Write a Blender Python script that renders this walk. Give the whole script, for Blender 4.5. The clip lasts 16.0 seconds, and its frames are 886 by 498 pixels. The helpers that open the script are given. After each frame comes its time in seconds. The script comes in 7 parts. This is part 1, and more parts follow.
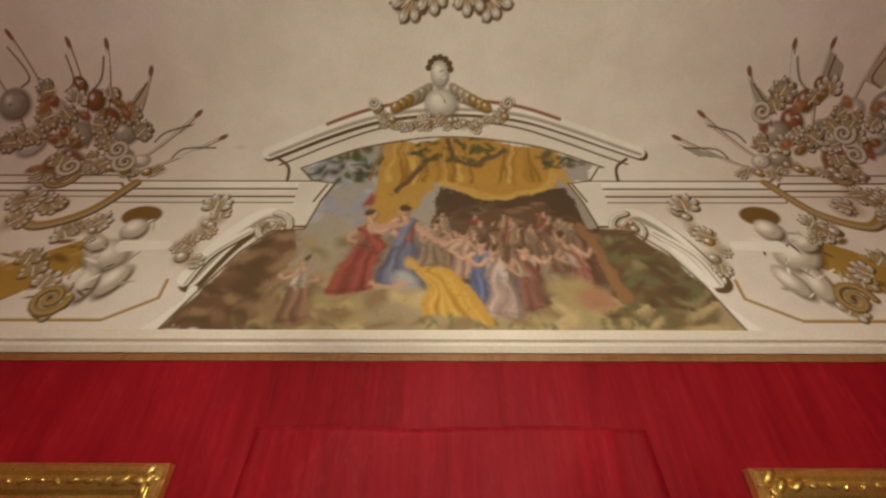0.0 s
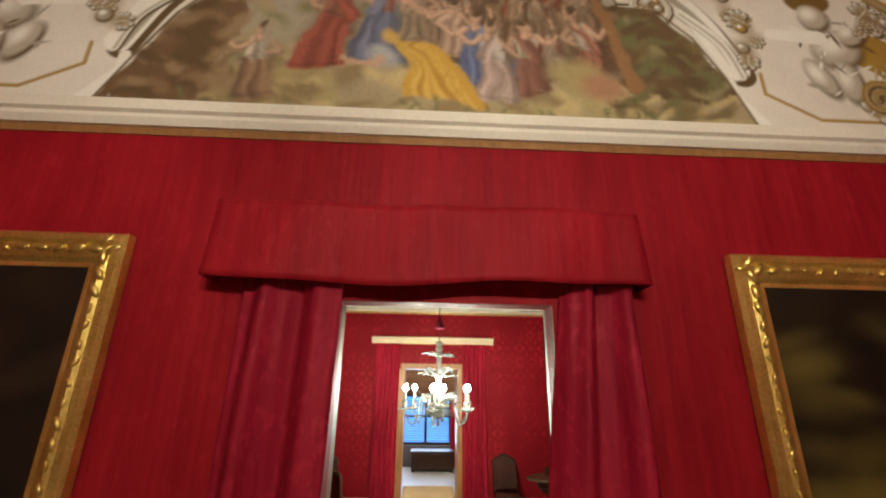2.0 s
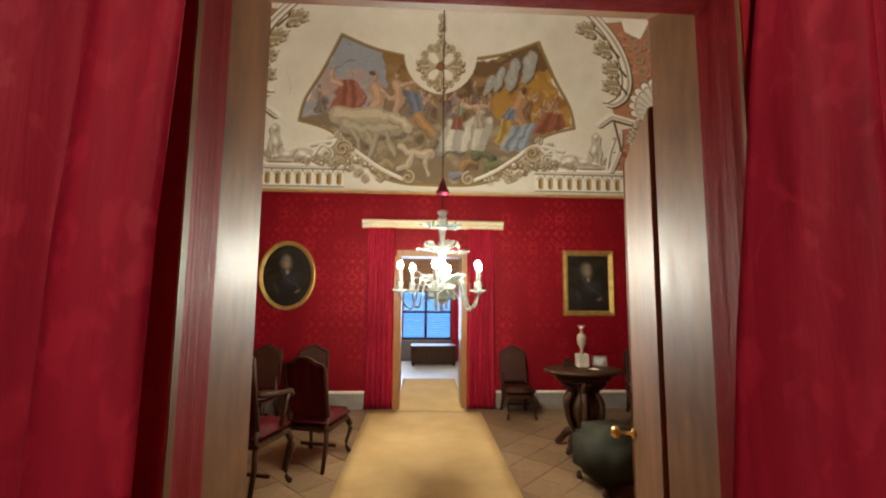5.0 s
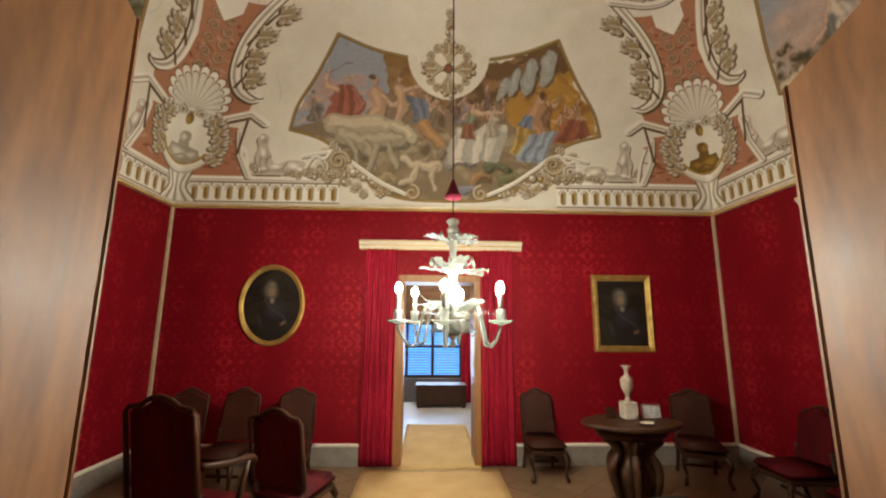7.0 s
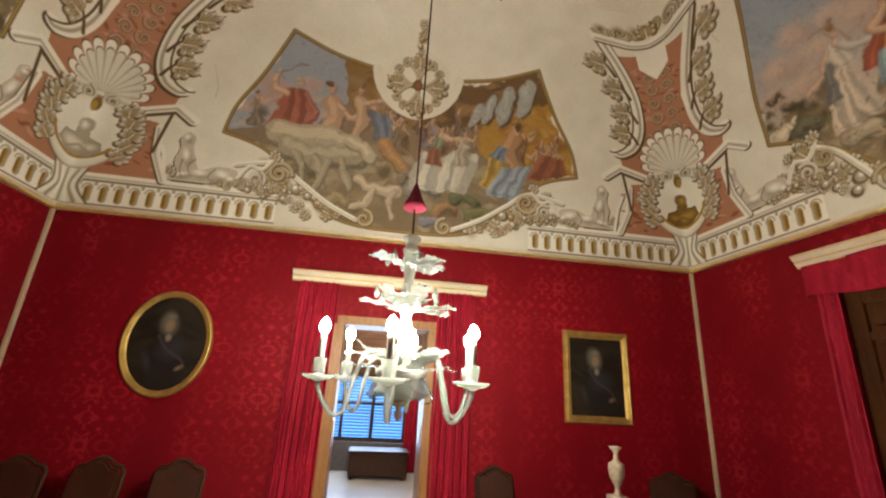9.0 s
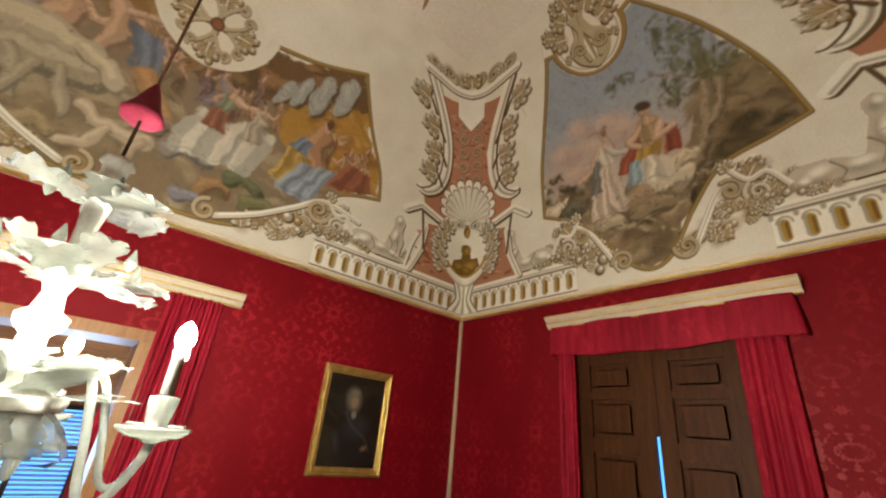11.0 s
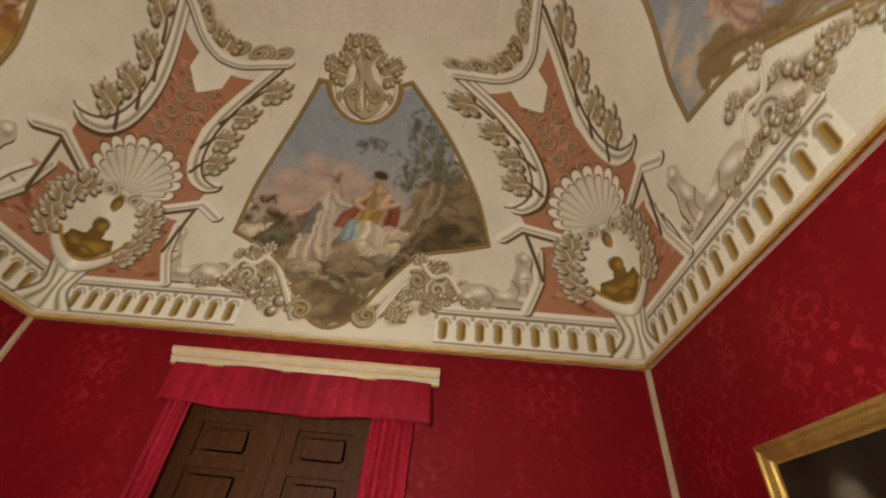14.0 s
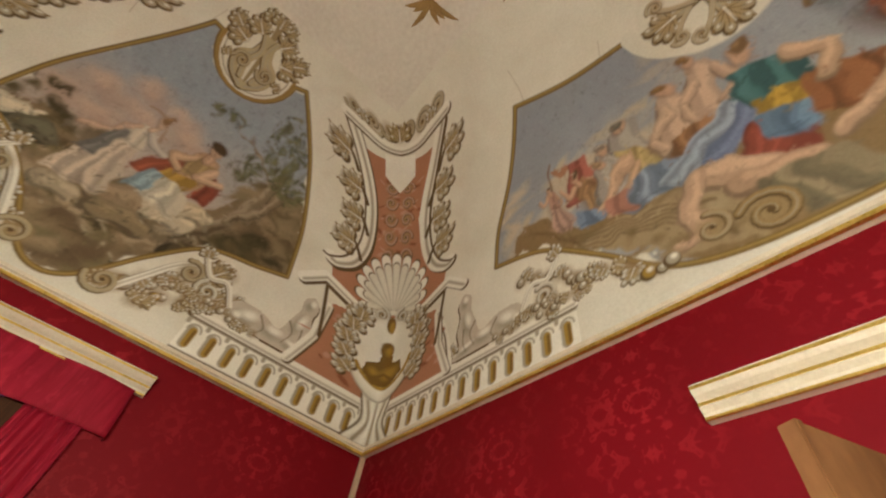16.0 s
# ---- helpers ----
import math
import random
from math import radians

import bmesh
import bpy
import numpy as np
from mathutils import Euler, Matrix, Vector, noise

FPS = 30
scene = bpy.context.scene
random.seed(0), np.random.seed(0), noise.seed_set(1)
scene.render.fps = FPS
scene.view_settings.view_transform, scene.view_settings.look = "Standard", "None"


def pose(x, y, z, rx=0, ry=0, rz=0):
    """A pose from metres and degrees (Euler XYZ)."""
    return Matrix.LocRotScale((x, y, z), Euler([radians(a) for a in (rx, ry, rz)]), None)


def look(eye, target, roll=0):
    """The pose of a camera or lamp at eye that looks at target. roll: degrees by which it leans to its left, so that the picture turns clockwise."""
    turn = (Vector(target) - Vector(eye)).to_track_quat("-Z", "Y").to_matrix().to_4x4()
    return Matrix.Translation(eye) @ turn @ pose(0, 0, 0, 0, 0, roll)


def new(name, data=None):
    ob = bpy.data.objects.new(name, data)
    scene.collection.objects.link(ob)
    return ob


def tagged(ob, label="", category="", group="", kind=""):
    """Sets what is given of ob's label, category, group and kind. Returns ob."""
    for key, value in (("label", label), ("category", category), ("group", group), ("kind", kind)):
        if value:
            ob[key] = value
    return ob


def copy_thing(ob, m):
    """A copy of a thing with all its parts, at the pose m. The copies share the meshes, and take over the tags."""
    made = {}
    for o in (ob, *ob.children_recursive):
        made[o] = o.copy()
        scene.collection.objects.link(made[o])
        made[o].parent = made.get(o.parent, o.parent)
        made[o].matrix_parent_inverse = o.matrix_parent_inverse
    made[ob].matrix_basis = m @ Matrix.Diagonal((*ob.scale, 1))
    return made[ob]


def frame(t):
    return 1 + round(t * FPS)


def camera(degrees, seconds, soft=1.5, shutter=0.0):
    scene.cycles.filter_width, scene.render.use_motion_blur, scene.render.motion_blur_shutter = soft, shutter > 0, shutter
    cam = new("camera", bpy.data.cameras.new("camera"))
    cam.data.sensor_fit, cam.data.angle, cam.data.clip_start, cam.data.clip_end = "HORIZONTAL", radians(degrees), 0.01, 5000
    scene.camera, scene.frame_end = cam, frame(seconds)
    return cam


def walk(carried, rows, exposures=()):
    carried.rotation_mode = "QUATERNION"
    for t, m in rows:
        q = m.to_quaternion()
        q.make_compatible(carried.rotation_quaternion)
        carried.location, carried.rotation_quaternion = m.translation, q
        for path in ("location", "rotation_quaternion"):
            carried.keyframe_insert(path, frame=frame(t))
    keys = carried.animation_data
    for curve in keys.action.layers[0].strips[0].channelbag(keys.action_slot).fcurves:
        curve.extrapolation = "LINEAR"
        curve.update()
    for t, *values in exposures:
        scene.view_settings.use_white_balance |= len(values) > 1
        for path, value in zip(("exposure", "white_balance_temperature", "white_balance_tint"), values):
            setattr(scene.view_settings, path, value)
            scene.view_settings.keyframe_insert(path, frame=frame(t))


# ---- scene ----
cam = camera(93.1, 16.0, 2.1)
PATH = [
    (0, (0.147, 0.154, 1.934), (0.142, 1.721, 3.177), 0.2),
    (0.5, (0.162, 0.198, 1.916), (0.153, 1.864, 3.022), 0.4),
    (1, (0.17, 0.262, 1.871), (0.185, 2.024, 2.816), 0.3),
    (1.5, (0.163, 0.373, 1.823), (0.21, 2.215, 2.602), 0.5),
    (2, (0.151, 0.521, 1.76), (0.238, 2.42, 2.381), 0.8),
    (2.5, (0.131, 0.681, 1.706), (0.235, 2.622, 2.177), 1.1),
    (3, (0.144, 0.838, 1.657), (0.248, 2.803, 2.014), 1.3),
    (3.5, (0.165, 1.023, 1.614), (0.254, 3.005, 1.865), 1.2),
    (4, (0.157, 1.216, 1.564), (0.253, 3.205, 1.75), 0.8),
    (4.2, (0.153, 1.303, 1.555), (0.255, 3.292, 1.733), 0.8),
    (6.3, (0.171, 2.144, 1.515), (0.268, 4.121, 1.804), 0.1),
    (6.5, (0.17, 2.216, 1.514), (0.257, 4.191, 1.816), 0.3),
    (7, (0.174, 2.414, 1.526), (0.244, 4.381, 1.878), 0.4),
    (7.5, (0.159, 2.605, 1.532), (0.223, 4.563, 1.937), 0.8),
    (8, (0.151, 2.805, 1.539), (0.237, 4.746, 2.014), 1.5),
    (8.2, (0.154, 2.885, 1.541), (0.256, 4.82, 2.037), 1.8),
    (10.3, (0.316, 3.585, 1.592), (1.147, 5.232, 2.365), 4.6),
    (10.5, (0.329, 3.641, 1.595), (1.261, 5.227, 2.381), 4.6),
    (11, (0.425, 3.746, 1.581), (1.565, 5.167, 2.406), 5.7),
    (11.5, (0.484, 3.858, 1.571), (1.809, 5.082, 2.434), 6.4),
    (12, (0.527, 3.948, 1.568), (1.995, 4.954, 2.482), 6.7),
    (12.5, (0.554, 4.009, 1.575), (2.125, 4.783, 2.54), 6.3),
    (13, (0.697, 4.06, 1.548), (2.301, 4.626, 2.6), 6.1),
    (13.5, (0.786, 4.086, 1.552), (2.383, 4.43, 2.704), 6.0),
    (14, (0.83, 4.113, 1.577), (2.401, 4.202, 2.811), 6.3),
    (14.5, (0.832, 4.143, 1.606), (2.35, 4.009, 2.901), 8.2),
    (15, (0.778, 4.175, 1.62), (2.184, 3.826, 2.999), 10.2),
    (15.5, (0.784, 4.171, 1.578), (2.047, 3.666, 3.044), 12.2),
    (16, (0.794, 4.186, 1.559), (1.903, 3.53, 3.088), 13.1),
]
walk(cam, [(t, look(eye, target, roll)) for t, eye, target, roll in PATH])

# ---- world and light ----
world = bpy.data.worlds.new("world")
scene.world = world
world.use_nodes = True
wn = world.node_tree.nodes
sky = wn.new("ShaderNodeTexSky")
sky.sky_type, sky.sun_disc, sky.sun_elevation, sky.sun_rotation = "NISHITA", False, radians(8), radians(120)
world.node_tree.links.new(sky.outputs[0], wn["Background"].inputs[0])
wn["Background"].inputs[1].default_value = 0.15
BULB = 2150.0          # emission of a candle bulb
DAY = 42.0            # dusk light in the far window's opening

# ---- materials ----
def shade(name, build, rough=0.6, metal=0.0, spec=0.4):
    """A node material; build(nodes, link, bsdf) wires the colour and relief."""
    m = bpy.data.materials.new(name)
    m.use_nodes = True
    nt = m.node_tree
    b = nt.nodes["Principled BSDF"]
    b.inputs["Roughness"].default_value, b.inputs["Metallic"].default_value = rough, metal
    b.inputs["Specular IOR Level"].default_value = spec
    build(nt.nodes, nt.links.new, b)
    return m


def coords(n, link, scale=(1, 1, 1), kind="Object"):
    tc, mp = n.new("ShaderNodeTexCoord"), n.new("ShaderNodeMapping")
    mp.inputs["Scale"].default_value = scale
    link(tc.outputs[kind], mp.inputs[0])
    return mp.outputs[0]


def noise_at(n, link, vec, scale, detail=4.0, rough=0.55, distort=0.0):
    t = n.new("ShaderNodeTexNoise")
    for k, v in (("Scale", scale), ("Detail", detail), ("Roughness", rough), ("Distortion", distort)):
        t.inputs[k].default_value = v
    link(vec, t.inputs["Vector"])
    return t.outputs["Fac"]


def ramp(n, link, fac, stops):
    r = n.new("ShaderNodeValToRGB")
    e = r.color_ramp.elements
    while len(e) < len(stops):
        e.new(0.5)
    for el, (p, c) in zip(e, stops):
        el.position, el.color = p, (*c, 1)
    link(fac, r.inputs[0])
    return r.outputs[0]


def mixed(n, link, fac, a, b, how="MIX"):
    x = n.new("ShaderNodeMix")
    x.data_type, x.blend_type = "RGBA", how
    for sock, v in ((0, fac), (6, a), (7, b)):
        if isinstance(v, (int, float)):
            x.inputs[sock].default_value = v
        elif isinstance(v, tuple):
            x.inputs[sock].default_value = (*v, 1)
        else:
            link(v, x.inputs[sock])
    return x.outputs[2]


def math_node(n, link, op, a, b=0.0, c=None):
    x = n.new("ShaderNodeMath")
    x.operation = op
    for i, v in enumerate((a, b) if c is None else (a, b, c)):
        if isinstance(v, (int, float)):
            x.inputs[i].default_value = v
        else:
            link(v, x.inputs[i])
    return x.outputs[0]


def bump(n, link, b, height, strength=0.3, dist=0.01):
    x = n.new("ShaderNodeBump")
    x.inputs["Strength"].default_value, x.inputs["Distance"].default_value = strength, dist
    link(height, x.inputs["Height"])
    link(x.outputs[0], b.inputs["Normal"])


def two_scale(name, c1, c2, big=1.5, small=40.0, rough=0.6, metal=0.0, relief=0.2, stretch=(1, 1, 1), spec=0.4, dist=0.004):
    def build(n, link, b):
        v = coords(n, link, stretch)
        f1, f2 = noise_at(n, link, v, big), noise_at(n, link, v, small, 6)
        f = math_node(n, link, "MULTIPLY_ADD", f2, 0.5, math_node(n, link, "MULTIPLY", f1, 0.5))
        link(ramp(n, link, f, [(0.32, c1), (0.68, c2)]), b.inputs["Base Color"])
        link(math_node(n, link, "MULTIPLY_ADD", f2, 0.25, rough - 0.12), b.inputs["Roughness"])
        bump(n, link, b, f2, relief, dist)
    return shade(name, build, rough, metal, spec)


def damask(name, base, motif, flat_axis):
    """Silk damask hung on a wall: mirrored ogee motifs, half a metre apart, in a slightly lighter sheen."""
    def build(n, link, b):
        tc, sep = n.new("ShaderNodeTexCoord"), n.new("ShaderNodeSeparateXYZ")
        link(tc.outputs["Object"], sep.inputs[0])
        s = sep.outputs["Y" if flat_axis == "x" else "X"]
        u = math_node(n, link, "PINGPONG", s, 0.19)
        vv = math_node(n, link, "PINGPONG", math_node(n, link, "ADD", sep.outputs["Z"], 5.0), 0.21)
        cmb = n.new("ShaderNodeCombineXYZ")
        link(u, cmb.inputs[0]), link(vv, cmb.inputs[1])
        f = noise_at(n, link, cmb.outputs[0], 9.0, 1.5, 0.5, 1.6)
        g = noise_at(n, link, cmb.outputs[0], 24.0, 1.0, 0.5, 0.8)
        pat = ramp(n, link, math_node(n, link, "MULTIPLY_ADD", g, 0.35, math_node(n, link, "MULTIPLY", f, 0.7)),
                   [(0.50, (0, 0, 0)), (0.535, (1, 1, 1)), (0.60, (1, 1, 1)), (0.64, (0, 0, 0))])
        worn = noise_at(n, link, coords(n, link, (1, 1, 0.5)), 2.2, 5, 0.6)
        fac = math_node(n, link, "MULTIPLY", pat, math_node(n, link, "MULTIPLY_ADD", worn, 4.2, -1.75))
        weave = noise_at(n, link, coords(n, link, (60, 60, 6)), 6.0, 3)
        col = mixed(n, link, fac, base, motif)
        col = mixed(n, link, 0.35, col, ramp(n, link, worn, [(0.3, tuple(c * 0.75 for c in base)), (0.7, tuple(min(1, c * 1.2) for c in base))]))
        link(col, b.inputs["Base Color"])
        link(math_node(n, link, "MULTIPLY_ADD", fac, -0.2, 0.62), b.inputs["Roughness"])
        bump(n, link, b, math_node(n, link, "MULTIPLY_ADD", weave, 0.6, fac), 0.25, 0.003)
    return shade(name, build, 0.62, spec=0.16)


def moire(name, base, light, fleck=0.0):
    """Watered red cloth: streaks that run down the drop, with a scatter of woven flecks where fleck is set."""
    def build(n, link, b):
        v = coords(n, link, (7.0, 7.0, 0.55))
        f = noise_at(n, link, v, 2.2, 6, 0.62, 0.6)
        big = noise_at(n, link, coords(n, link, (1, 1, 0.6)), 1.6, 3)
        fl = noise_at(n, link, coords(n, link, (26, 26, 9)), 3.0, 3)
        k = math_node(n, link, "MULTIPLY_ADD", big, 0.45, math_node(n, link, "MULTIPLY", f, 0.65))
        col = ramp(n, link, k, [(0.36, base), (0.74, light)])
        if fleck:
            m = noise_at(n, link, coords(n, link, (1, 1, 0.5)), 24.0, 2, 0.5, 0.8)
            spot = ramp(n, link, m, [(0.55, (0, 0, 0)), (0.64, (1, 1, 1))])
            patch = math_node(n, link, "MULTIPLY", spot, math_node(n, link, "MULTIPLY_ADD", big, 2.4, -0.75))
            col = mixed(n, link, math_node(n, link, "MULTIPLY", patch, fleck), col, tuple(min(1, c * 1.9 + 0.02) for c in light))
            link(math_node(n, link, "MULTIPLY_ADD", patch, -0.18, 0.62), b.inputs["Roughness"])
        link(col, b.inputs["Base Color"])
        gather = noise_at(n, link, coords(n, link, (5.0, 5.0, 0.18)), 2.0, 2, 0.5, 0.3)
        bump(n, link, b, math_node(n, link, "MULTIPLY_ADD", fl, 0.12, math_node(n, link, "MULTIPLY_ADD", gather, 2.5, f)), 0.40, 0.010)
    return shade(name, build, 0.64, spec=0.14)


def painted(name, rough=0.75):
    """Colour carried by the mesh (a fresco's own pigments), with plaster grain, stains and fine cracks."""
    def build(n, link, b):
        a = n.new("ShaderNodeVertexColor")
        a.layer_name = "pigment"
        v = coords(n, link)
        st, gr = noise_at(n, link, v, 2.6, 5, 0.6), noise_at(n, link, v, 70, 4)
        col = mixed(n, link, 0.35, a.outputs[0], ramp(n, link, st, [(0.3, (0.72, 0.68, 0.62)), (0.65, (1, 1, 1))]), "MULTIPLY")
        col = mixed(n, link, 0.25, col, ramp(n, link, gr, [(0.35, (0.7, 0.68, 0.64)), (0.65, (1, 1, 1))]), "MULTIPLY")
        link(col, b.inputs["Base Color"])
        bump(n, link, b, gr, 0.12, 0.003)
    return shade(name, build, rough, spec=0.25)


RED, RED2 = (0.190, 0.0022, 0.008), (0.36, 0.018, 0.026)
M_DAM_Y = damask("damask_far", RED, RED2, "y")
M_DAM_X = damask("damask_side", RED, RED2, "x")
M_MOIRE = moire("moire_cloth", (0.20, 0.003, 0.009), (0.36, 0.010, 0.018), 0.10)
M_CURT = moire("curtain_cloth", (0.18, 0.003, 0.013), (0.40, 0.014, 0.038), 0.28)
M_UPH = moire("upholstery", (0.030, 0.0012, 0.002), (0.088, 0.0035, 0.006))
M_LEATHER = two_scale("worn_brown_leather", (0.022, 0.006, 0.003), (0.055, 0.016, 0.008), 5, 50, 0.55, relief=0.2, spec=0.2)
M_PLASTER = two_scale("vault_plaster", (0.66, 0.61, 0.53), (0.82, 0.78, 0.70), 1.2, 30, 0.8, relief=0.15)
M_STUCCO = two_scale("cream_stucco", (0.66, 0.60, 0.49), (0.80, 0.75, 0.64), 3, 60, 0.7, relief=0.15)
M_CREAM = two_scale("cream_paint", (0.62, 0.54, 0.40), (0.78, 0.70, 0.55), 4, 80, 0.45, relief=0.08)
M_GILT = two_scale("gilding", (0.52, 0.34, 0.055), (0.92, 0.70, 0.22), 9, 90, 0.32, 0.8, relief=0.35)
M_BATTEN = two_scale("parcel_gilt_batten", (0.60, 0.51, 0.33), (0.80, 0.72, 0.52), 5, 60, 0.34, 0.4, relief=0.1)
M_OLDGILT = two_scale("old_gilding", (0.34, 0.21, 0.05), (0.66, 0.46, 0.15), 12, 120, 0.42, 0.7, relief=0.4)
M_OCHRE = two_scale("ochre_line", (0.25, 0.15, 0.05), (0.42, 0.27, 0.10), 8, 60, 0.8)
M_WOOD = two_scale("dark_walnut", (0.018, 0.008, 0.004), (0.060, 0.026, 0.012), 3, 30, 0.46, stretch=(12, 12, 1.2), relief=0.2, spec=0.2)
M_DOORWOOD = two_scale("shutter_wood", (0.034, 0.011, 0.004), (0.095, 0.034, 0.011), 3, 25, 0.5, stretch=(10, 10, 1), relief=0.15, spec=0.12)
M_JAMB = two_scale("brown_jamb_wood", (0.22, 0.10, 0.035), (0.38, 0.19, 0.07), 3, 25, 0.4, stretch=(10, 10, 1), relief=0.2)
M_REVEAL = two_scale("aged_painted_panel", (0.11, 0.045, 0.017), (0.27, 0.130, 0.055), 2.2, 9, 0.54, relief=0.10, stretch=(2.2, 2.2, 0.9), spec=0.14)
M_STONE = two_scale("grey_stone", (0.16, 0.14, 0.12), (0.32, 0.28, 0.24), 6, 50, 0.6)
M_CARPET = two_scale("beige_runner", (0.44, 0.29, 0.115), (0.60, 0.42, 0.20), 2.5, 220, 0.95, relief=0.5, spec=0.1)
M_DARK = two_scale("dark_gap", (0.02, 0.012, 0.008), (0.05, 0.03, 0.02), 6, 40, 0.8)
M_GLASS = two_scale("milky_glass", (0.10, 0.105, 0.097), (0.21, 0.217, 0.20), 22, 90, 0.16, relief=0.4, spec=0.8)
_nt = M_GLASS.node_tree
_tr, _mx = _nt.nodes.new("ShaderNodeBsdfTranslucent"), _nt.nodes.new("ShaderNodeMixShader")
_tr.inputs[0].default_value, _mx.inputs[0].default_value = (0.26, 0.27, 0.25, 1), 0.48
_nt.links.new(_nt.nodes["Principled BSDF"].outputs[0], _mx.inputs[1])
_nt.links.new(_tr.outputs[0], _mx.inputs[2])
_cl, _m2 = _nt.nodes.new("ShaderNodeBsdfTransparent"), _nt.nodes.new("ShaderNodeMixShader")
_cl.inputs[0].default_value, _m2.inputs[0].default_value = (0.93, 0.95, 0.92, 1), 0.28
_nt.links.new(_mx.outputs[0], _m2.inputs[1])
_nt.links.new(_cl.outputs[0], _m2.inputs[2])
_nt.links.new(_m2.outputs[0], _nt.nodes["Material Output"].inputs[0])
# Stem's copy of the milky glass, colour lightened where bulb light is blocked.
M_GLASS_LIT = two_scale("milky_glass_lit", (0.42, 0.43, 0.40), (0.60, 0.61, 0.57), 14, 70, 0.18, relief=0.2, spec=0.7)
M_WAX = two_scale("candle_sleeve", (0.20, 0.195, 0.18), (0.30, 0.29, 0.26), 10, 60, 0.5)
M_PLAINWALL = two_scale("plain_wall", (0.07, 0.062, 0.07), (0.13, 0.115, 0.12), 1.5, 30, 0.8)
M_FLOORC = two_scale("pale_tiles", (0.40, 0.38, 0.36), (0.56, 0.54, 0.50), 2, 30, 0.35)
M_FRESCO = painted("fresco_pigment")
M_CANVAS = painted("oil_canvas", 0.5)


def glow(name, colour, strength):
    m = bpy.data.materials.new(name)
    m.use_nodes = True
    b = m.node_tree.nodes["Principled BSDF"]
    b.inputs["Base Color"].default_value = (*colour, 1)
    b.inputs["Emission Color"].default_value, b.inputs["Emission Strength"].default_value = (*colour, 1), strength
    return m


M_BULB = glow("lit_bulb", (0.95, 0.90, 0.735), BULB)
M_DUSK = glow("dusk_sky", (0.10, 0.40, 1.0), 2.2)

# ---- mesh tools ----
def mesh_ob(name, verts, faces, mat, parent=None, label="", smooth=False):
    me = bpy.data.meshes.new(name)
    me.from_pydata([tuple(v) for v in verts], [], faces)
    me.update()
    if smooth:
        me.polygons.foreach_set("use_smooth", [True] * len(me.polygons))
    ob = new(name, me)
    if mat:
        me.materials.append(mat)
    if parent:
        ob.parent = parent
    if label:
        tagged(ob, label)
    return ob


def part(name, bm, mat, parent=None, label="", smooth=False):
    me = bpy.data.meshes.new(name)
    bm.to_mesh(me)
    bm.free()
    if smooth:
        me.polygons.foreach_set("use_smooth", [True] * len(me.polygons))
    me.materials.append(mat)
    ob = new(name, me)
    if parent:
        ob.parent = parent
    if label:
        tagged(ob, label)
    return ob


def empty(name, x=0, y=0, z=0, rz=0, label="", category="", group="", kind=""):
    ob = new(name)
    ob.matrix_basis = pose(x, y, z, 0, 0, rz)
    return tagged(ob, label, category, group, kind)


def add_box(bm, lo, hi, bevel=0.0, m=None):
    tmp = bmesh.new()
    bmesh.ops.create_cube(tmp, size=1)
    c = [(a + b) / 2 for a, b in zip(lo, hi)]
    s = [abs(b - a) for a, b in zip(lo, hi)]
    bmesh.ops.transform(tmp, matrix=Matrix.Translation(c) @ Matrix.Diagonal((*s, 1)), verts=tmp.verts)
    if bevel:
        bmesh.ops.bevel(tmp, geom=tmp.edges[:], offset=bevel, segments=2, affect="EDGES", clamp_overlap=True)
    if m is not None:
        bmesh.ops.transform(tmp, matrix=m, verts=tmp.verts)
    join(bm, tmp)
    return bm


def join(bm, tmp):
    me = bpy.data.meshes.new("tmp")
    tmp.to_mesh(me)
    tmp.free()
    bm.from_mesh(me)
    bpy.data.meshes.remove(me)


def box(lo, hi, bevel=0.0):
    return add_box(bmesh.new(), lo, hi, bevel)


def add_mesh(bm, verts, faces):
    vs = [bm.verts.new(v) for v in verts]
    for f in faces:
        bm.faces.new([vs[i] for i in f])
    return bm


def lathe(profile, seg=16, flute=0.0, nfl=0):
    """A turned solid about z from (radius, height) pairs."""
    verts, faces = [], []
    for r, z in profile:
        for k in range(seg):
            a = 2 * math.pi * k / seg
            rr = r * (1 + flute * math.cos(nfl * a))
            verts.append((rr * math.cos(a), rr * math.sin(a), z))
    for i in range(len(profile) - 1):
        for k in range(seg):
            a, b = i * seg + k, i * seg + (k + 1) % seg
            faces.append((a, b, b + seg, a + seg))
    faces.append(tuple(range(seg))[::-1])
    faces.append(tuple(range((len(profile) - 1) * seg, len(profile) * seg)))
    return add_mesh(bmesh.new(), verts, faces)


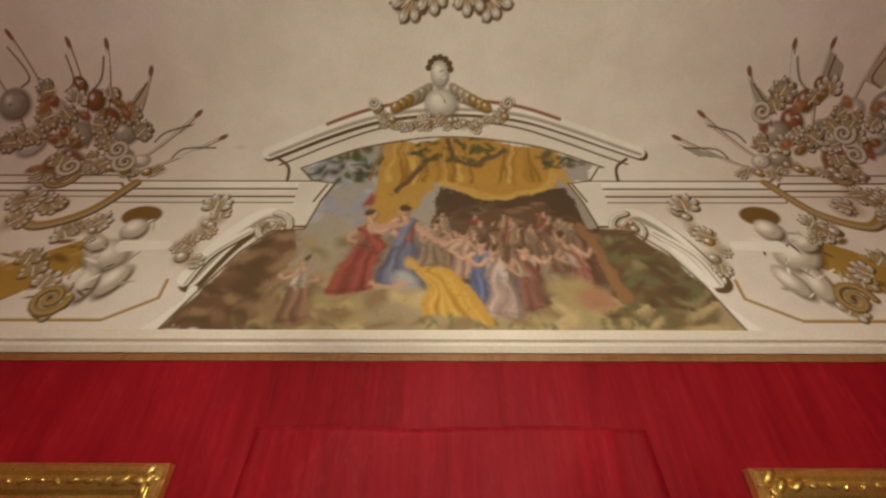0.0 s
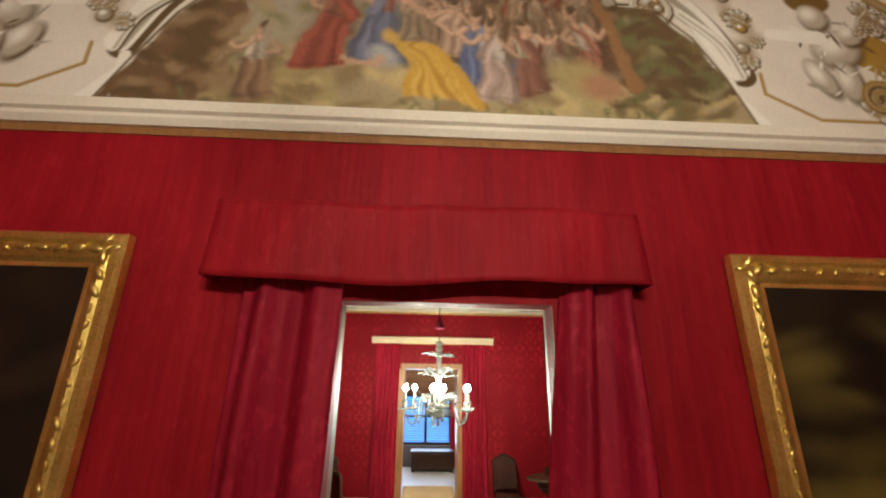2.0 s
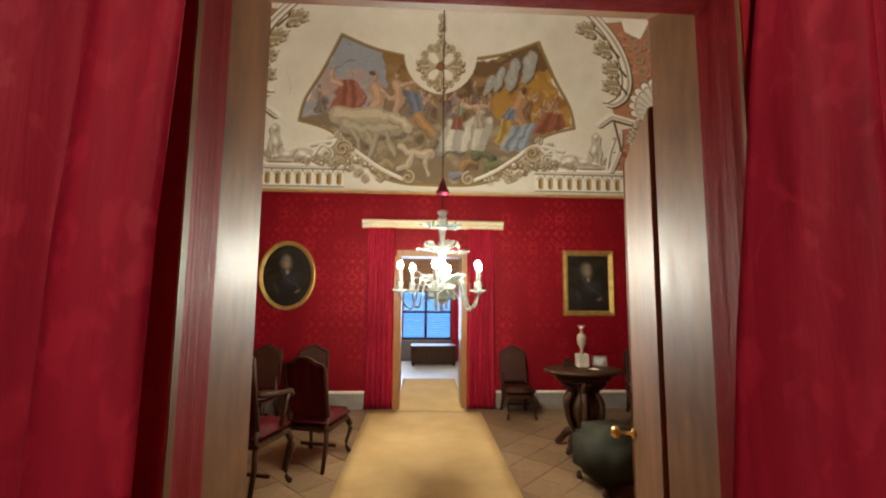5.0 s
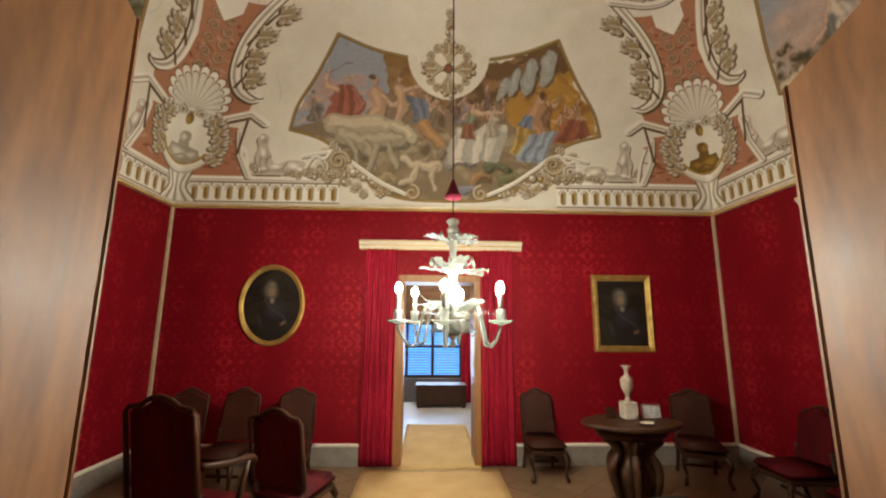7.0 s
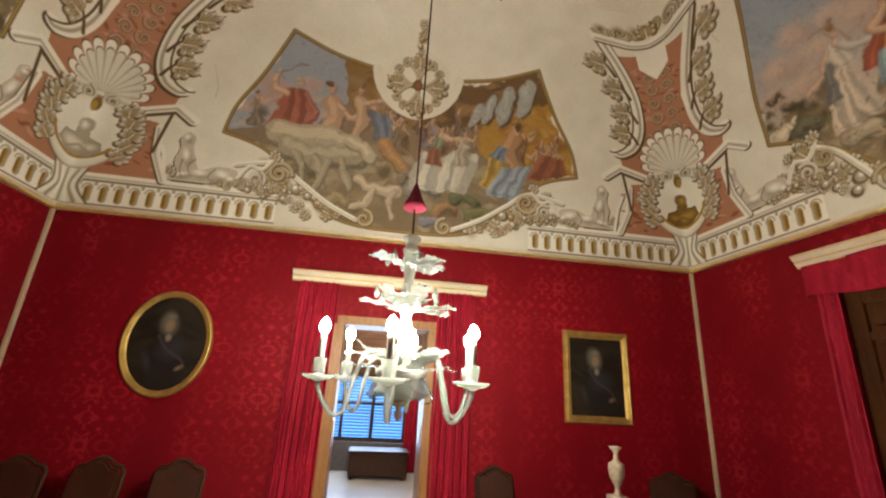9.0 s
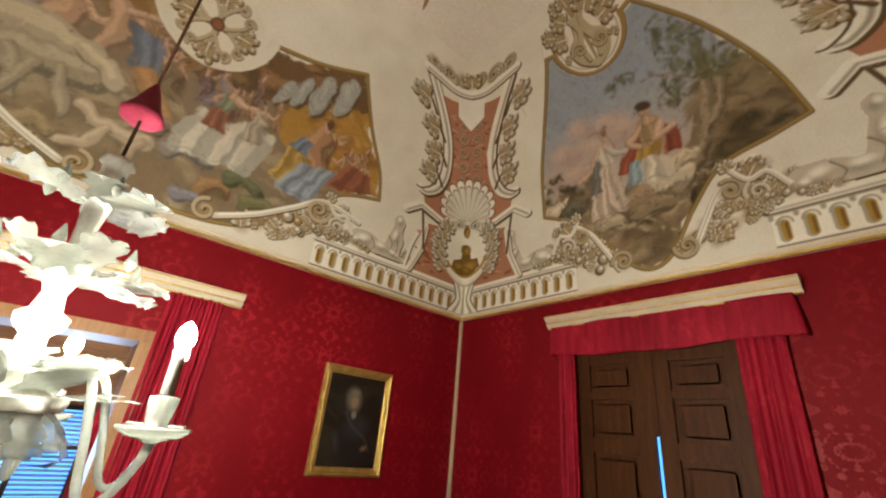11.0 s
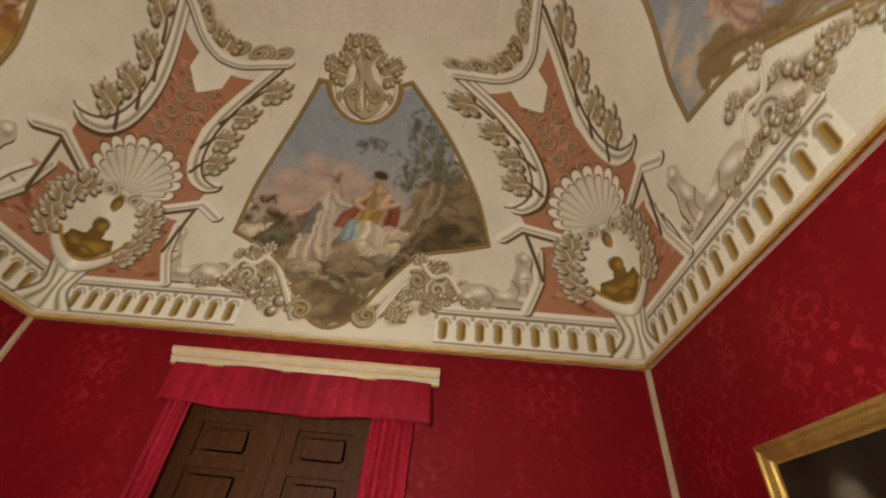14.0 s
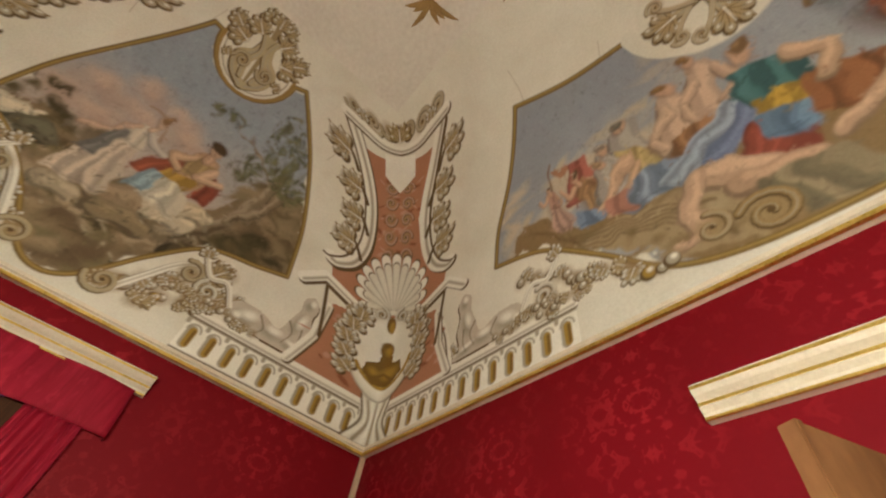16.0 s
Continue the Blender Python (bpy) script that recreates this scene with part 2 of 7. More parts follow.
def sweep(path, radius, seg=8, closed=False):
    """A round tube along points; radius a number or one per point."""
    pts = [Vector(p) for p in path]
    n = len(pts)
    rad = radius if isinstance(radius, (list, tuple)) else [radius] * n
    verts, faces = [], []
    up = Vector((0.13, 0.21, 0.97))
    for i, p in enumerate(pts):
        a, b = pts[(i - 1) % n] if closed or i else p, pts[(i + 1) % n] if closed or i < n - 1 else p
        t = (b - a).normalized()
        s = t.cross(up)
        s = s.normalized() if s.length > 1e-4 else Vector((1, 0, 0))
        u = s.cross(t)
        for k in range(seg):
            w = 2 * math.pi * k / seg
            verts.append(p + rad[i] * (math.cos(w) * s + math.sin(w) * u))
    for i in range(n if closed else n - 1):
        for k in range(seg):
            a, b = i * seg + k, i * seg + (k + 1) % seg
            c, d = ((i + 1) % n) * seg + (k + 1) % seg, ((i + 1) % n) * seg + k
            faces.append((a, b, c, d))
    if not closed:
        faces += [tuple(range(seg))[::-1], tuple(range((n - 1) * seg, n * seg))]
    return add_mesh(bmesh.new(), verts, faces)


def extrude_profile(profile, path, closed=False):
    """A moulding: (out, up) profile swept level along points; path of (point, outward) pairs."""
    m = len(profile)
    verts, faces = [], []
    for p, o in path:
        for d, u in profile:
            verts.append((p[0] + o[0] * d, p[1] + o[1] * d, p[2] + u))
    n = len(path)
    for i in range(n if closed else n - 1):
        j = (i + 1) % n
        for k in range(m):
            l = (k + 1) % m
            faces.append((i * m + k, i * m + l, j * m + l, j * m + k))
    if not closed:
        faces += [tuple(range(m))[::-1], tuple(range((n - 1) * m, n * m))]
    bm = add_mesh(bmesh.new(), verts, faces)
    bmesh.ops.recalc_face_normals(bm, faces=bm.faces[:])
    return bm


def structure(name, bm, mat, label="", smooth=False):
    return tagged(part(name, bm, mat, None, label, smooth), kind="structure")


# ---- plan ----
XL, XR, YN, YF, ZS = -2.867, 3.70, 2.72, 7.343, 2.92     # middle room: walls and springing
YA = 2.30                                               # first room's end wall
AXL, AXR, AY0 = -3.6, 4.1, -4.6                         # first room
TF = 0.42                                               # thickness of the far wall
YC, YCE = YF + TF, 11.15                                # far room
D1 = (-0.21, 0.71, 2.10)                                # first doorway on the first room's side
D1B = (-0.25, 0.79, 2.30)                               # and, splayed, on the middle room's side
D2 = (-0.135, 0.80, 2.06)                               # second doorway
WIN = (4.60, 5.86, 2.39)                                # shuttered window in the side wall
RUN_A, RUN_H = 1.25, 2.12                               # vault: run and rise of the cove


def wall_with_hole(name, axis, at0, at1, lo, hi, z1, hole, mat, label=""):
    """A wall slab at0..at1 thick, lo..hi long, with one opening (from, to, height[, sill])."""
    a, b, h = hole[:3]
    sill = hole[3] if len(hole) > 3 else 0.0
    bm = bmesh.new()
    pieces = [(lo, a, 0, z1), (b, hi, 0, z1), (a, b, h, z1)]
    if sill:
        pieces.append((a, b, 0, sill))
    for s0, s1, z0, zz in pieces:
        if axis == "y":
            add_box(bm, (s0, at0, z0), (s1, at1, zz))
        else:
            add_box(bm, (at0, s0, z0), (at1, s1, zz))
    return structure(name, bm, mat, label)


# floors
structure("floor_first_room", box((AXL - 0.3, AY0 - 0.3, -0.2), (AXR + 0.3, YA + 0.3, 0)), M_STONE, "dark grey stone floor of the first room")
structure("floor_far_room", box((-3.5, YC - TF + 0.2, -0.2), (4.2, YCE + 0.4, 0)), M_FLOORC, "pale polished floor of the far room")

# end wall of the first room: two leaves with the splayed doorway between
wall_with_hole("wall_first_room_end", "y", YA, YA + 0.12, AXL, AXR, 2.90, D1, M_MOIRE, "red watered cloth wall above a hung doorway")
wall_with_hole("wall_middle_near", "y", YN - 0.10, YN, XL - 0.3, XR + 0.3, ZS, D1B, M_DAM_Y, "red damask wall with a doorway")
wall_with_hole("wall_middle_far", "y", YF, YC, XL - 0.3, XR + 0.3, ZS, D2, M_DAM_Y, "red damask end wall with a curtained doorway")
structure("wall_middle_left", box((XL - 0.3, YN, 0), (XL, YF, ZS)), M_DAM_X, "red damask side wall")
wall_with_hole("wall_middle_right", "x", XR, XR + 0.45, YN, YF, ZS, WIN, M_DAM_X, "red damask side wall with a shuttered window")
structure("wall_first_left", box((AXL - 0.3, AY0, 0), (AXL, YA, 6.0)), M_MOIRE)
structure("wall_first_right", box((AXR, AY0, 0), (AXR + 0.3, YA, 6.0)), M_MOIRE)
structure("wall_first_back", box((AXL, AY0 - 0.3, 0), (AXR, AY0, 6.0)), M_MOIRE)
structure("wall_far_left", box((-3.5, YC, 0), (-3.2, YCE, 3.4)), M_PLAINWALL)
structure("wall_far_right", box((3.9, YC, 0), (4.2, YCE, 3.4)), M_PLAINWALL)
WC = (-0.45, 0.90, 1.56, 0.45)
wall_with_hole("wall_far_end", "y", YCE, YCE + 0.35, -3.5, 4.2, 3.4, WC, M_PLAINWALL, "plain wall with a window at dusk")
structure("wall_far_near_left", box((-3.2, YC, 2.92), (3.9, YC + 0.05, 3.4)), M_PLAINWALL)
structure("ceiling_far_room", box((-3.5, YC - 0.1, 3.4), (4.2, YCE + 0.3, 3.6)), M_PLASTER)


def slab(name, quads, mat, label=""):
    verts, faces = [], []
    for q in quads:
        faces.append(tuple(range(len(verts), len(verts) + 4)))
        verts += q
    return tagged(mesh_ob(name, verts, faces, mat, None, label), kind="structure")


# splayed reveals of the first doorway
def reveal(name, xa, xb, sgn):
    q = [((xa, YA + 0.004, 0), (xb, YN - 0.004, 0), (xb, YN - 0.004, D1B[2]), (xa, YA + 0.004, D1[2])),
         ((xa - sgn * 0.03, YA + 0.004, 0), (xb - sgn * 0.03, YN - 0.004, 0), (xb - sgn * 0.03, YN - 0.004, D1B[2]), (xa - sgn * 0.03, YA + 0.004, D1[2]))]
    v = list(q[0]) + list(q[1])
    f = [(0, 1, 2, 3), (7, 6, 5, 4), (0, 4, 5, 1), (1, 5, 6, 2), (2, 6, 7, 3), (3, 7, 4, 0)]
    return tagged(mesh_ob(name, v, f, M_REVEAL, None, "aged brown painted door reveal"), kind="structure")


reveal("door_reveal_left", D1[0] + 0.002, D1B[0] + 0.002, 1)
reveal("door_reveal_right", D1[1] - 0.002, D1B[1] - 0.002, -1)
v = [(D1[0], YA + 0.004, D1[2] - 0.002), (D1[1], YA + 0.004, D1[2] - 0.002), (D1B[1], YN - 0.004, D1B[2] - 0.002), (D1B[0], YN - 0.004, D1B[2] - 0.002)]
v += [(a, b, c + 0.05) for a, b, c in v]
tagged(mesh_ob("door_reveal_head", v, [(3, 2, 1, 0), (4, 5, 6, 7), (0, 1, 5, 4), (1, 2, 6, 5), (2, 3, 7, 6), (3, 0, 4, 7)], M_REVEAL, None, "aged brown painted reveal over the doorway"), kind="structure")
structure("floor_doorway", box((D1B[0], YA + 0.3, -0.2), (D1B[1], YN - 0.01, 0)), M_STONE)

# ---- vault of the middle room ----
def level_p(r):
    return 2.1 + 40.0 * max(0.0, r) ** 10


structure("ceiling_roof_slab", box((XL - 0.3, YN - 0.3, 5.3), (XR + 0.45, YC, 5.5)), M_PLASTER)
structure("ceiling_backing_left", box((XL - 0.3, YN - 0.3, ZS + 0.004), (XL - 0.02, YC, 5.3)), M_PLASTER)
structure("ceiling_backing_right", box((XR + 0.02, YN - 0.3, ZS + 0.004), (XR + 0.45, YC, 5.3)), M_PLASTER)
structure("ceiling_backing_far", box((XL - 0.02, YF + 0.02, ZS + 0.004), (XR + 0.02, YC, 5.3)), M_PLASTER)
structure("ceiling_backing_near", box((XL - 0.02, YN - 0.3, ZS + 0.004), (XR + 0.02, YN - 0.02, 5.3)), M_PLASTER)

# ---- cornices and trims ----
COR = [(0, -0.035), (0.030, -0.035), (0.034, -0.020), (0.020, -0.010), (0.024, 0.0), (0.040, 0.006), (0.044, 0.024), (0, 0.03)]
def cornice_path(x0, y0, x1, y1, z):
    return [((x0, y0, z), (1, 1)), ((x1, y0, z), (-1, 1)), ((x1, y1, z), (-1, -1)), ((x0, y1, z), (1, -1))]


structure("cornice_middle", extrude_profile(COR, cornice_path(XL, YN, XR, YF, ZS - 0.02), True), M_CREAM, "cream cornice with a gilt bead")
structure("trim_cornice_gilt", extrude_profile([(0.033, -0.0385), (0.050, -0.0385), (0.052, -0.020), (0.035, -0.016)], cornice_path(XL, YN, XR, YF, ZS - 0.02), True), M_GILT, "thin gilt bead under the cornice")
for i, (x, y) in enumerate(((XL, YF), (XR, YF), (XR, YN), (XL, YN))):
    sx, sy = (1 if x == XL else -1), (1 if y == YN else -1)
    structure("trim_corner_%d" % (i + 1), box((x, y, 0.2), (x + sx * 0.035, y + sy * 0.035, ZS - 0.057), 0.006), M_BATTEN, "cream and gilt corner batten")
ACOR = [(0, 0), (0.03, 0.0), (0.05, 0.03), (0.05, 0.05), (0.07, 0.06), (0.07, 0.115), (0.0, 0.12)]
structure("cornice_first_room", extrude_profile(ACOR, [((AXL, YA, 2.90), (0, -1)), ((AXR, YA, 2.90), (0, -1))]), M_STUCCO, "cream moulded cornice under the fresco")
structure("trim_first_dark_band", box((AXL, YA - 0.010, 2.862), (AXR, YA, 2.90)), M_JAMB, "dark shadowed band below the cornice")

# ---- fresco painter: pigments laid on the vault's own points ----
CREAM, LIGHT, BROWN, GREY = (0.77, 0.745, 0.65), (0.89, 0.875, 0.795), (0.125, 0.078, 0.030), (0.41, 0.37, 0.29)
GOLD, DGOLD, ROSE, DROSE = (0.40, 0.25, 0.045), (0.20, 0.115, 0.025), (0.46, 0.215, 0.125), (0.29, 0.11, 0.055)
SKY, CLOUD, GROUND, LEAF, BARK = (0.33, 0.36, 0.42), (0.56, 0.42, 0.33), (0.33, 0.25, 0.14), (0.085, 0.095, 0.035), (0.15, 0.10, 0.05)
SKIN, WHITE, CRIMSON, BLUE, YELLOW, DARK = (0.55, 0.35, 0.24), (0.62, 0.56, 0.48), (0.34, 0.10, 0.06), (0.15, 0.19, 0.34), (0.60, 0.37, 0.07), (0.10, 0.065, 0.035)
rnd = random.Random(7)


def tone(c, k):
    """A pigment made darker or lighter."""
    return tuple(min(.80, v * k) for v in c)


def between(a, b, g):
    return a[0] + (b[0] - a[0]) * g, a[1] + (b[1] - a[1]) * g


class Wall:
    """Points of a painted surface in its own flat coordinates, with their pigments."""

    def __init__(self, x, y, pigment, index):
        self.x, self.y, self.pigment, self.index = x, y, pigment, index

    def inside(self, mask):
        return Wall(self.x[mask], self.y[mask], self.pigment, self.index[mask])

    def near(self, x0, x1, y0, y1):
        i, j = np.searchsorted(self.y, (y0, y1))        # the points lie in rising rows
        x = self.x[i:j]
        return np.nonzero((x > x0) & (x < x1))[0] + i

    def lay(self, k, a, c):
        i = self.index[k]
        a = np.clip(a, 0, 1)[:, None]
        self.pigment[i] = self.pigment[i] * (1 - a) + np.asarray(c) * a

    def dab(self, x, y, rx, ry, rot, c, a=1.0, soft=0.3):
        m = max(rx, ry)
        k = self.near(x - m, x + m, y - m, y + m)
        if len(k):
            dx, dy = self.x[k] - x, self.y[k] - y
            co, si = math.cos(rot), math.sin(rot)
            r = np.hypot((dx * co + dy * si) / rx, (dy * co - dx * si) / ry)
            self.lay(k, a * (1 - r) / soft, c)

    def line(self, pts, w, c, a=1.0, w1=None):
        w1 = w if w1 is None else w1
        m = max(w, w1) + 0.01
        px, py = [p[0] for p in pts], [p[1] for p in pts]
        k = self.near(min(px) - m, max(px) + m, min(py) - m, max(py) + m)
        if not len(k):
            return
        X, Y = self.x[k], self.y[k]
        best = np.full(len(k), -9.0)
        n = len(pts) - 1
        for i in range(n):
            (ax, ay), (bx, by) = pts[i], pts[i + 1]
            vx, vy = bx - ax, by - ay
            t = np.clip(((X - ax) * vx + (Y - ay) * vy) / max(1e-9, vx * vx + vy * vy), 0, 1)
            d = np.hypot(X - ax - t * vx, Y - ay - t * vy)
            best = np.maximum(best, w + (w1 - w) * (i + t) / n - d)
        self.lay(k, a * (best / 0.009 + 0.5), c)

    def within(self, pts):
        px, py = np.array([p[0] for p in pts]), np.array([p[1] for p in pts])
        hit = np.zeros(len(self.x), bool)
        k = self.near(px.min(), px.max(), py.min(), py.max())
        X, Y = self.x[k], self.y[k]
        odd = np.zeros(len(k), bool)
        for i in range(len(px)):
            j = i - 1
            cross = (py[i] > Y) != (py[j] > Y)
            odd ^= cross & (X < (px[j] - px[i]) * (Y - py[i]) / ((py[j] - py[i]) or 1e-9) + px[i])
        hit[k] = odd
        return hit

    def area(self, pts, c, a=1.0):
        k = np.nonzero(self.within(pts))[0]
        self.lay(k, np.full(len(k), a), c)

    def rib(self, pts, w, c=LIGHT, shade=BROWN):
        """A painted moulding: brown below, cream body, light top."""
        self.line([(x + w * 0.35, y - w * 0.45) for x, y in pts], w * 1.05, shade)
        self.line(pts, w, c)
        self.line([(x + w * 0.25, y - w * 0.35) for x, y in pts], w * 0.35, GREY, 0.55)

    def leaf(self, x, y, ang, size, c=CREAM):
        """An acanthus tuft: rounded lobes that fan out from a rib and curl over, shaded in umber."""
        at = lambda r, t: (x + size * r * math.cos(ang + t), y + size * r * math.sin(ang + t))
        lobes = [(t, ln * rnd.uniform(.9, 1.1)) for t, ln in ((-1.25, .62), (1.25, .60), (-.78, .86), (.78, .84), (-.30, 1.0), (.30, 1.04))]
        self.dab(*at(.42, 0), size * .62, size * .50, ang, (.20, .125, .05), .75, .35)
        for t, ln in lobes:
            px, py = at(ln * .74, t)
            self.dab(px + size * .05, py - size * .06, size * .30, size * .25, ang + t, BROWN, 1, .25)
        for t, ln in lobes:
            self.line([at(.06, t * .5), at(ln * .55, t * .95), at(ln * .78, t)], size * .08, (.46, .35, .19), 1, size * .15)
            self.dab(*at(ln * .78, t), size * .23, size * .17, ang + t, tone(c, .70), 1, .4)
            px, py = at(ln * .82, t)
            self.dab(px - size * .03, py + size * .05, size * .12, size * .08, ang + t, LIGHT, .8, .8)
            self.dab(*at(ln * .98, t * 1.18), size * .10, size * .07, ang + t, (.26, .17, .07), .8, .5)
        for t, ln in lobes:
            self.line([at(.05, t * .4), at(ln * .5, t * .9), at(ln * .72, t)], size * .022, BROWN, .8, size * .010)
        self.line([at(-.05, 0), at(.7, .02)], size * .045, LIGHT, .75, size * .02)

    def scroll(self, x, y, r, way=1, start=0.0, turns=1.6, c=CREAM):
        pts = []
        for k in range(22):
            f = k / 21
            a = start + way * turns * 2 * math.pi * f
            pts.append((x + r * (1 - 0.85 * f) * math.cos(a), y + r * (1 - 0.85 * f) * math.sin(a)))
        self.dab(x, y, r * 1.1, r * 1.1, 0, (.36, .26, .13), .6, .5)
        self.line([(a + r * .05, b - r * .06) for a, b in pts], r * 0.22, BROWN, .95, r * 0.12)
        self.line(pts, r * 0.16, tuple(v * .82 for v in c), 1, r * 0.09)
        self.line([(a - r * .03, b + r * .05) for a, b in pts], r * 0.07, c, .9, r * 0.03)
        self.line([(a + r * .02, b - r * .04) for a, b in pts], r * 0.04, GREY, .7, r * 0.02)
        self.dab(x, y, r * 0.16, r * 0.16, 0, BROWN, 1, 0.3)

    def garland(self, pts, size, gold=0.15):
        """A swag of fruit and leaves."""
        for i in range(len(pts) - 1):
            (ax, ay), (bx, by) = pts[i], pts[i + 1]
            n = max(1, int(math.hypot(bx - ax, by - ay) / (size * 0.55)))
            for k in range(n):
                f = k / n
                x, y = ax + (bx - ax) * f + rnd.uniform(-.4, .4) * size, ay + (by - ay) * f + rnd.uniform(-.4, .4) * size
                self.dab(x, y, size * .9, size * .75, rnd.uniform(0, 3), (.30, .20, .09), .6, .7)
                if rnd.random() < 0.62:
                    self.leaf(x, y, rnd.uniform(0, 6.3), size * rnd.uniform(0.7, 1.15), rnd.choice([CREAM, CREAM, (.60, .48, .29)]))
                else:
                    r = size * rnd.uniform(0.3, 0.5)
                    self.dab(x + r * .2, y - r * .2, r * 1.25, r * 1.2, 0, BROWN, 1, 0.2)
                    self.dab(x, y, r, r, 0, GOLD if rnd.random() < gold else GREY, 1, 0.3)
                    self.dab(x - r * .2, y + r * .25, r * .6, r * .55, 0, LIGHT, 0.9, 0.6)

    def shell(self, x, y, r):
        for pad, col in ((1.22, BROWN), (1.17, LIGHT), (0.98, BROWN), (0.94, CREAM)):
            for k in range(13):
                a = math.pi * (-0.18 + 1.36 * k / 12)
                self.line([(x, y - r * .35), (x + r * pad * .88 * math.cos(a), y + r * pad * .88 * math.sin(a))], 0.02, col, 1, r * pad * 0.125)
        for k in range(14):
            a = math.pi * (-0.2 + 1.4 * k / 13)
            self.line([(x + r * .1 * math.cos(a), y - r * .3), (x + r * .86 * math.cos(a), y + r * .86 * math.sin(a))], 0.004, GREY, 0.5, 0.009)

    def form(self, x, y, rx, ry, rot=0.0, c=CREAM):
        """A rounded grisaille mass: outline, shade and light."""
        self.dab(x + rx * .08, y - ry * .1, rx * 1.1, ry * 1.12, rot, BROWN, .9, 0.3)
        self.dab(x, y, rx, ry, rot, tuple(v * .6 for v in c), 1, 0.25)
        self.dab(x - rx * .12, y + ry * .16, rx * .82, ry * .76, rot, c, 1, 0.6)
        for _ in range(3):
            self.dab(x + rnd.uniform(-.5, .5) * rx, y + rnd.uniform(-.5, .5) * ry, rx * rnd.uniform(.15, .4), ry * rnd.uniform(.06, .14), rnd.uniform(0, 3), rnd.choice([BROWN, LIGHT, GREY]), .6, .6)
        self.dab(x - rx * .25, y + ry * .3, rx * .35, ry * .3, rot, LIGHT, 0.8, 0.9)

    def limb(self, pts, w0, w1, c=SKIN, a=.95):
        """A rounded stroke with its own light and dark side."""
        q = curve(pts, 4)
        self.line([(x + w0 * .22, y - w0 * .28) for x, y in q], w0 * 1.1, tone(c, .48), a, w1 * 1.1)
        self.line(q, w0, c, a, w1)
        self.line([(x - w0 * .22, y + w0 * .26) for x, y in q], w0 * .42, tone(c, 1.32), a * .8, w1 * .42)

    def drape(self, a0, a1, b0, b1, c, n=9, bow=0.0, a=.95):
        """Cloth in folds from a head edge a0..a1 to a hem b0..b1."""
        ph = rnd.uniform(0, 6)
        wa, wb = math.hypot(a1[0] - a0[0], a1[1] - a0[1]) / n, math.hypot(b1[0] - b0[0], b1[1] - b0[1]) / n
        for k in range(n):
            g = (k + .5) / n
            u, v = between(a0, a1, g), between(b0, b1, g + rnd.uniform(-.3, .3) / n)
            m = between(u, v, .5)
            m = (m[0] + bow + rnd.uniform(-.5, .5) * wb, m[1])
            t = tone(c, (.62 + .58 * (.5 + .5 * math.sin(k * 1.55 + ph))) * rnd.uniform(.82, 1.12))
            self.line(curve([u, m, v], 4), wa * .75 + .004, t, a, wb * .80 + .004)
        self.line([b0, between(b0, b1, .5), b1], .006, tone(c, .4), .6)

    def head(self, x, y, r, hair=DARK, side=1, skin=SKIN):
        """A plain oval with a cap of hair, turned to one side."""
        self.dab(x + r * .15, y - r * .15, r * 1.12, r * 1.3, 0, tone(skin, .42), .7, .4)
        self.dab(x, y, r * .86, r * 1.12, side * .15, skin, .97, .25)
        self.dab(x + side * r * .28, y + r * .1, r * .4, r * .6, 0, tone(skin, 1.28), .8, .7)
        self.dab(x - side * r * .30, y + r * .52, r * .98, r * .72, -side * .5, hair, .95, .3)
        self.dab(x - side * r * .2, y + r * .8, r * .45, r * .2, -side * .4, tone(hair, 2.2), .6, .7)

    def figure(self, x, y, h, robe, lean=0.0, second=None, hair=DARK, arms=True):
        """A draped standing shape: folds, bodice, arms and a plain head."""
        second = second or tone(robe, 1.2)
        side = 1 if rnd.random() < .5 else -1
        sx, sy, wx, wy = x + lean * h * .75, y + h * .72, x + lean * h * .4, y + h * .47
        self.dab(x + .05 * h, y + h * .30, h * .24, h * .42, -lean * .5, tone(robe, .35), .65, .6)
        if arms:
            self.limb([(sx - side * .09 * h, sy), (sx - side * .20 * h, sy - .15 * h), (sx - side * rnd.uniform(.05, .3) * h, sy - .22 * h)], h * .034, h * .022, tone(SKIN, .8))
        self.drape((wx - .085 * h, wy), (wx + .085 * h, wy), (x - .19 * h, y), (x + .18 * h, y + .02 * h), robe, 9, rnd.uniform(-.04, .04) * h)
        self.drape((sx - .10 * h, sy), (sx + .10 * h, sy), (wx - .085 * h, wy), (wx + .085 * h, wy), second, 6)
        if rnd.random() < .6:
            self.drape((sx - side * .10 * h, sy), (sx - side * .03 * h, sy + .01 * h), (wx + side * .08 * h, wy - .08 * h), (wx + side * .14 * h, wy - .02 * h), tone(robe, 1.1), 4)
        if arms:
            self.limb([(sx + side * .09 * h, sy - .02 * h), (sx + side * .20 * h, sy - .13 * h), (sx + side * .32 * h, sy - rnd.uniform(-.06, .12) * h)], h * .036, h * .021)
        self.limb([(sx, sy - .02 * h), (sx + lean * .1 * h, sy + .07 * h)], h * .036, h * .032)
        self.head(sx + lean * .12 * h, y + h * .855, h * .068, hair, side)

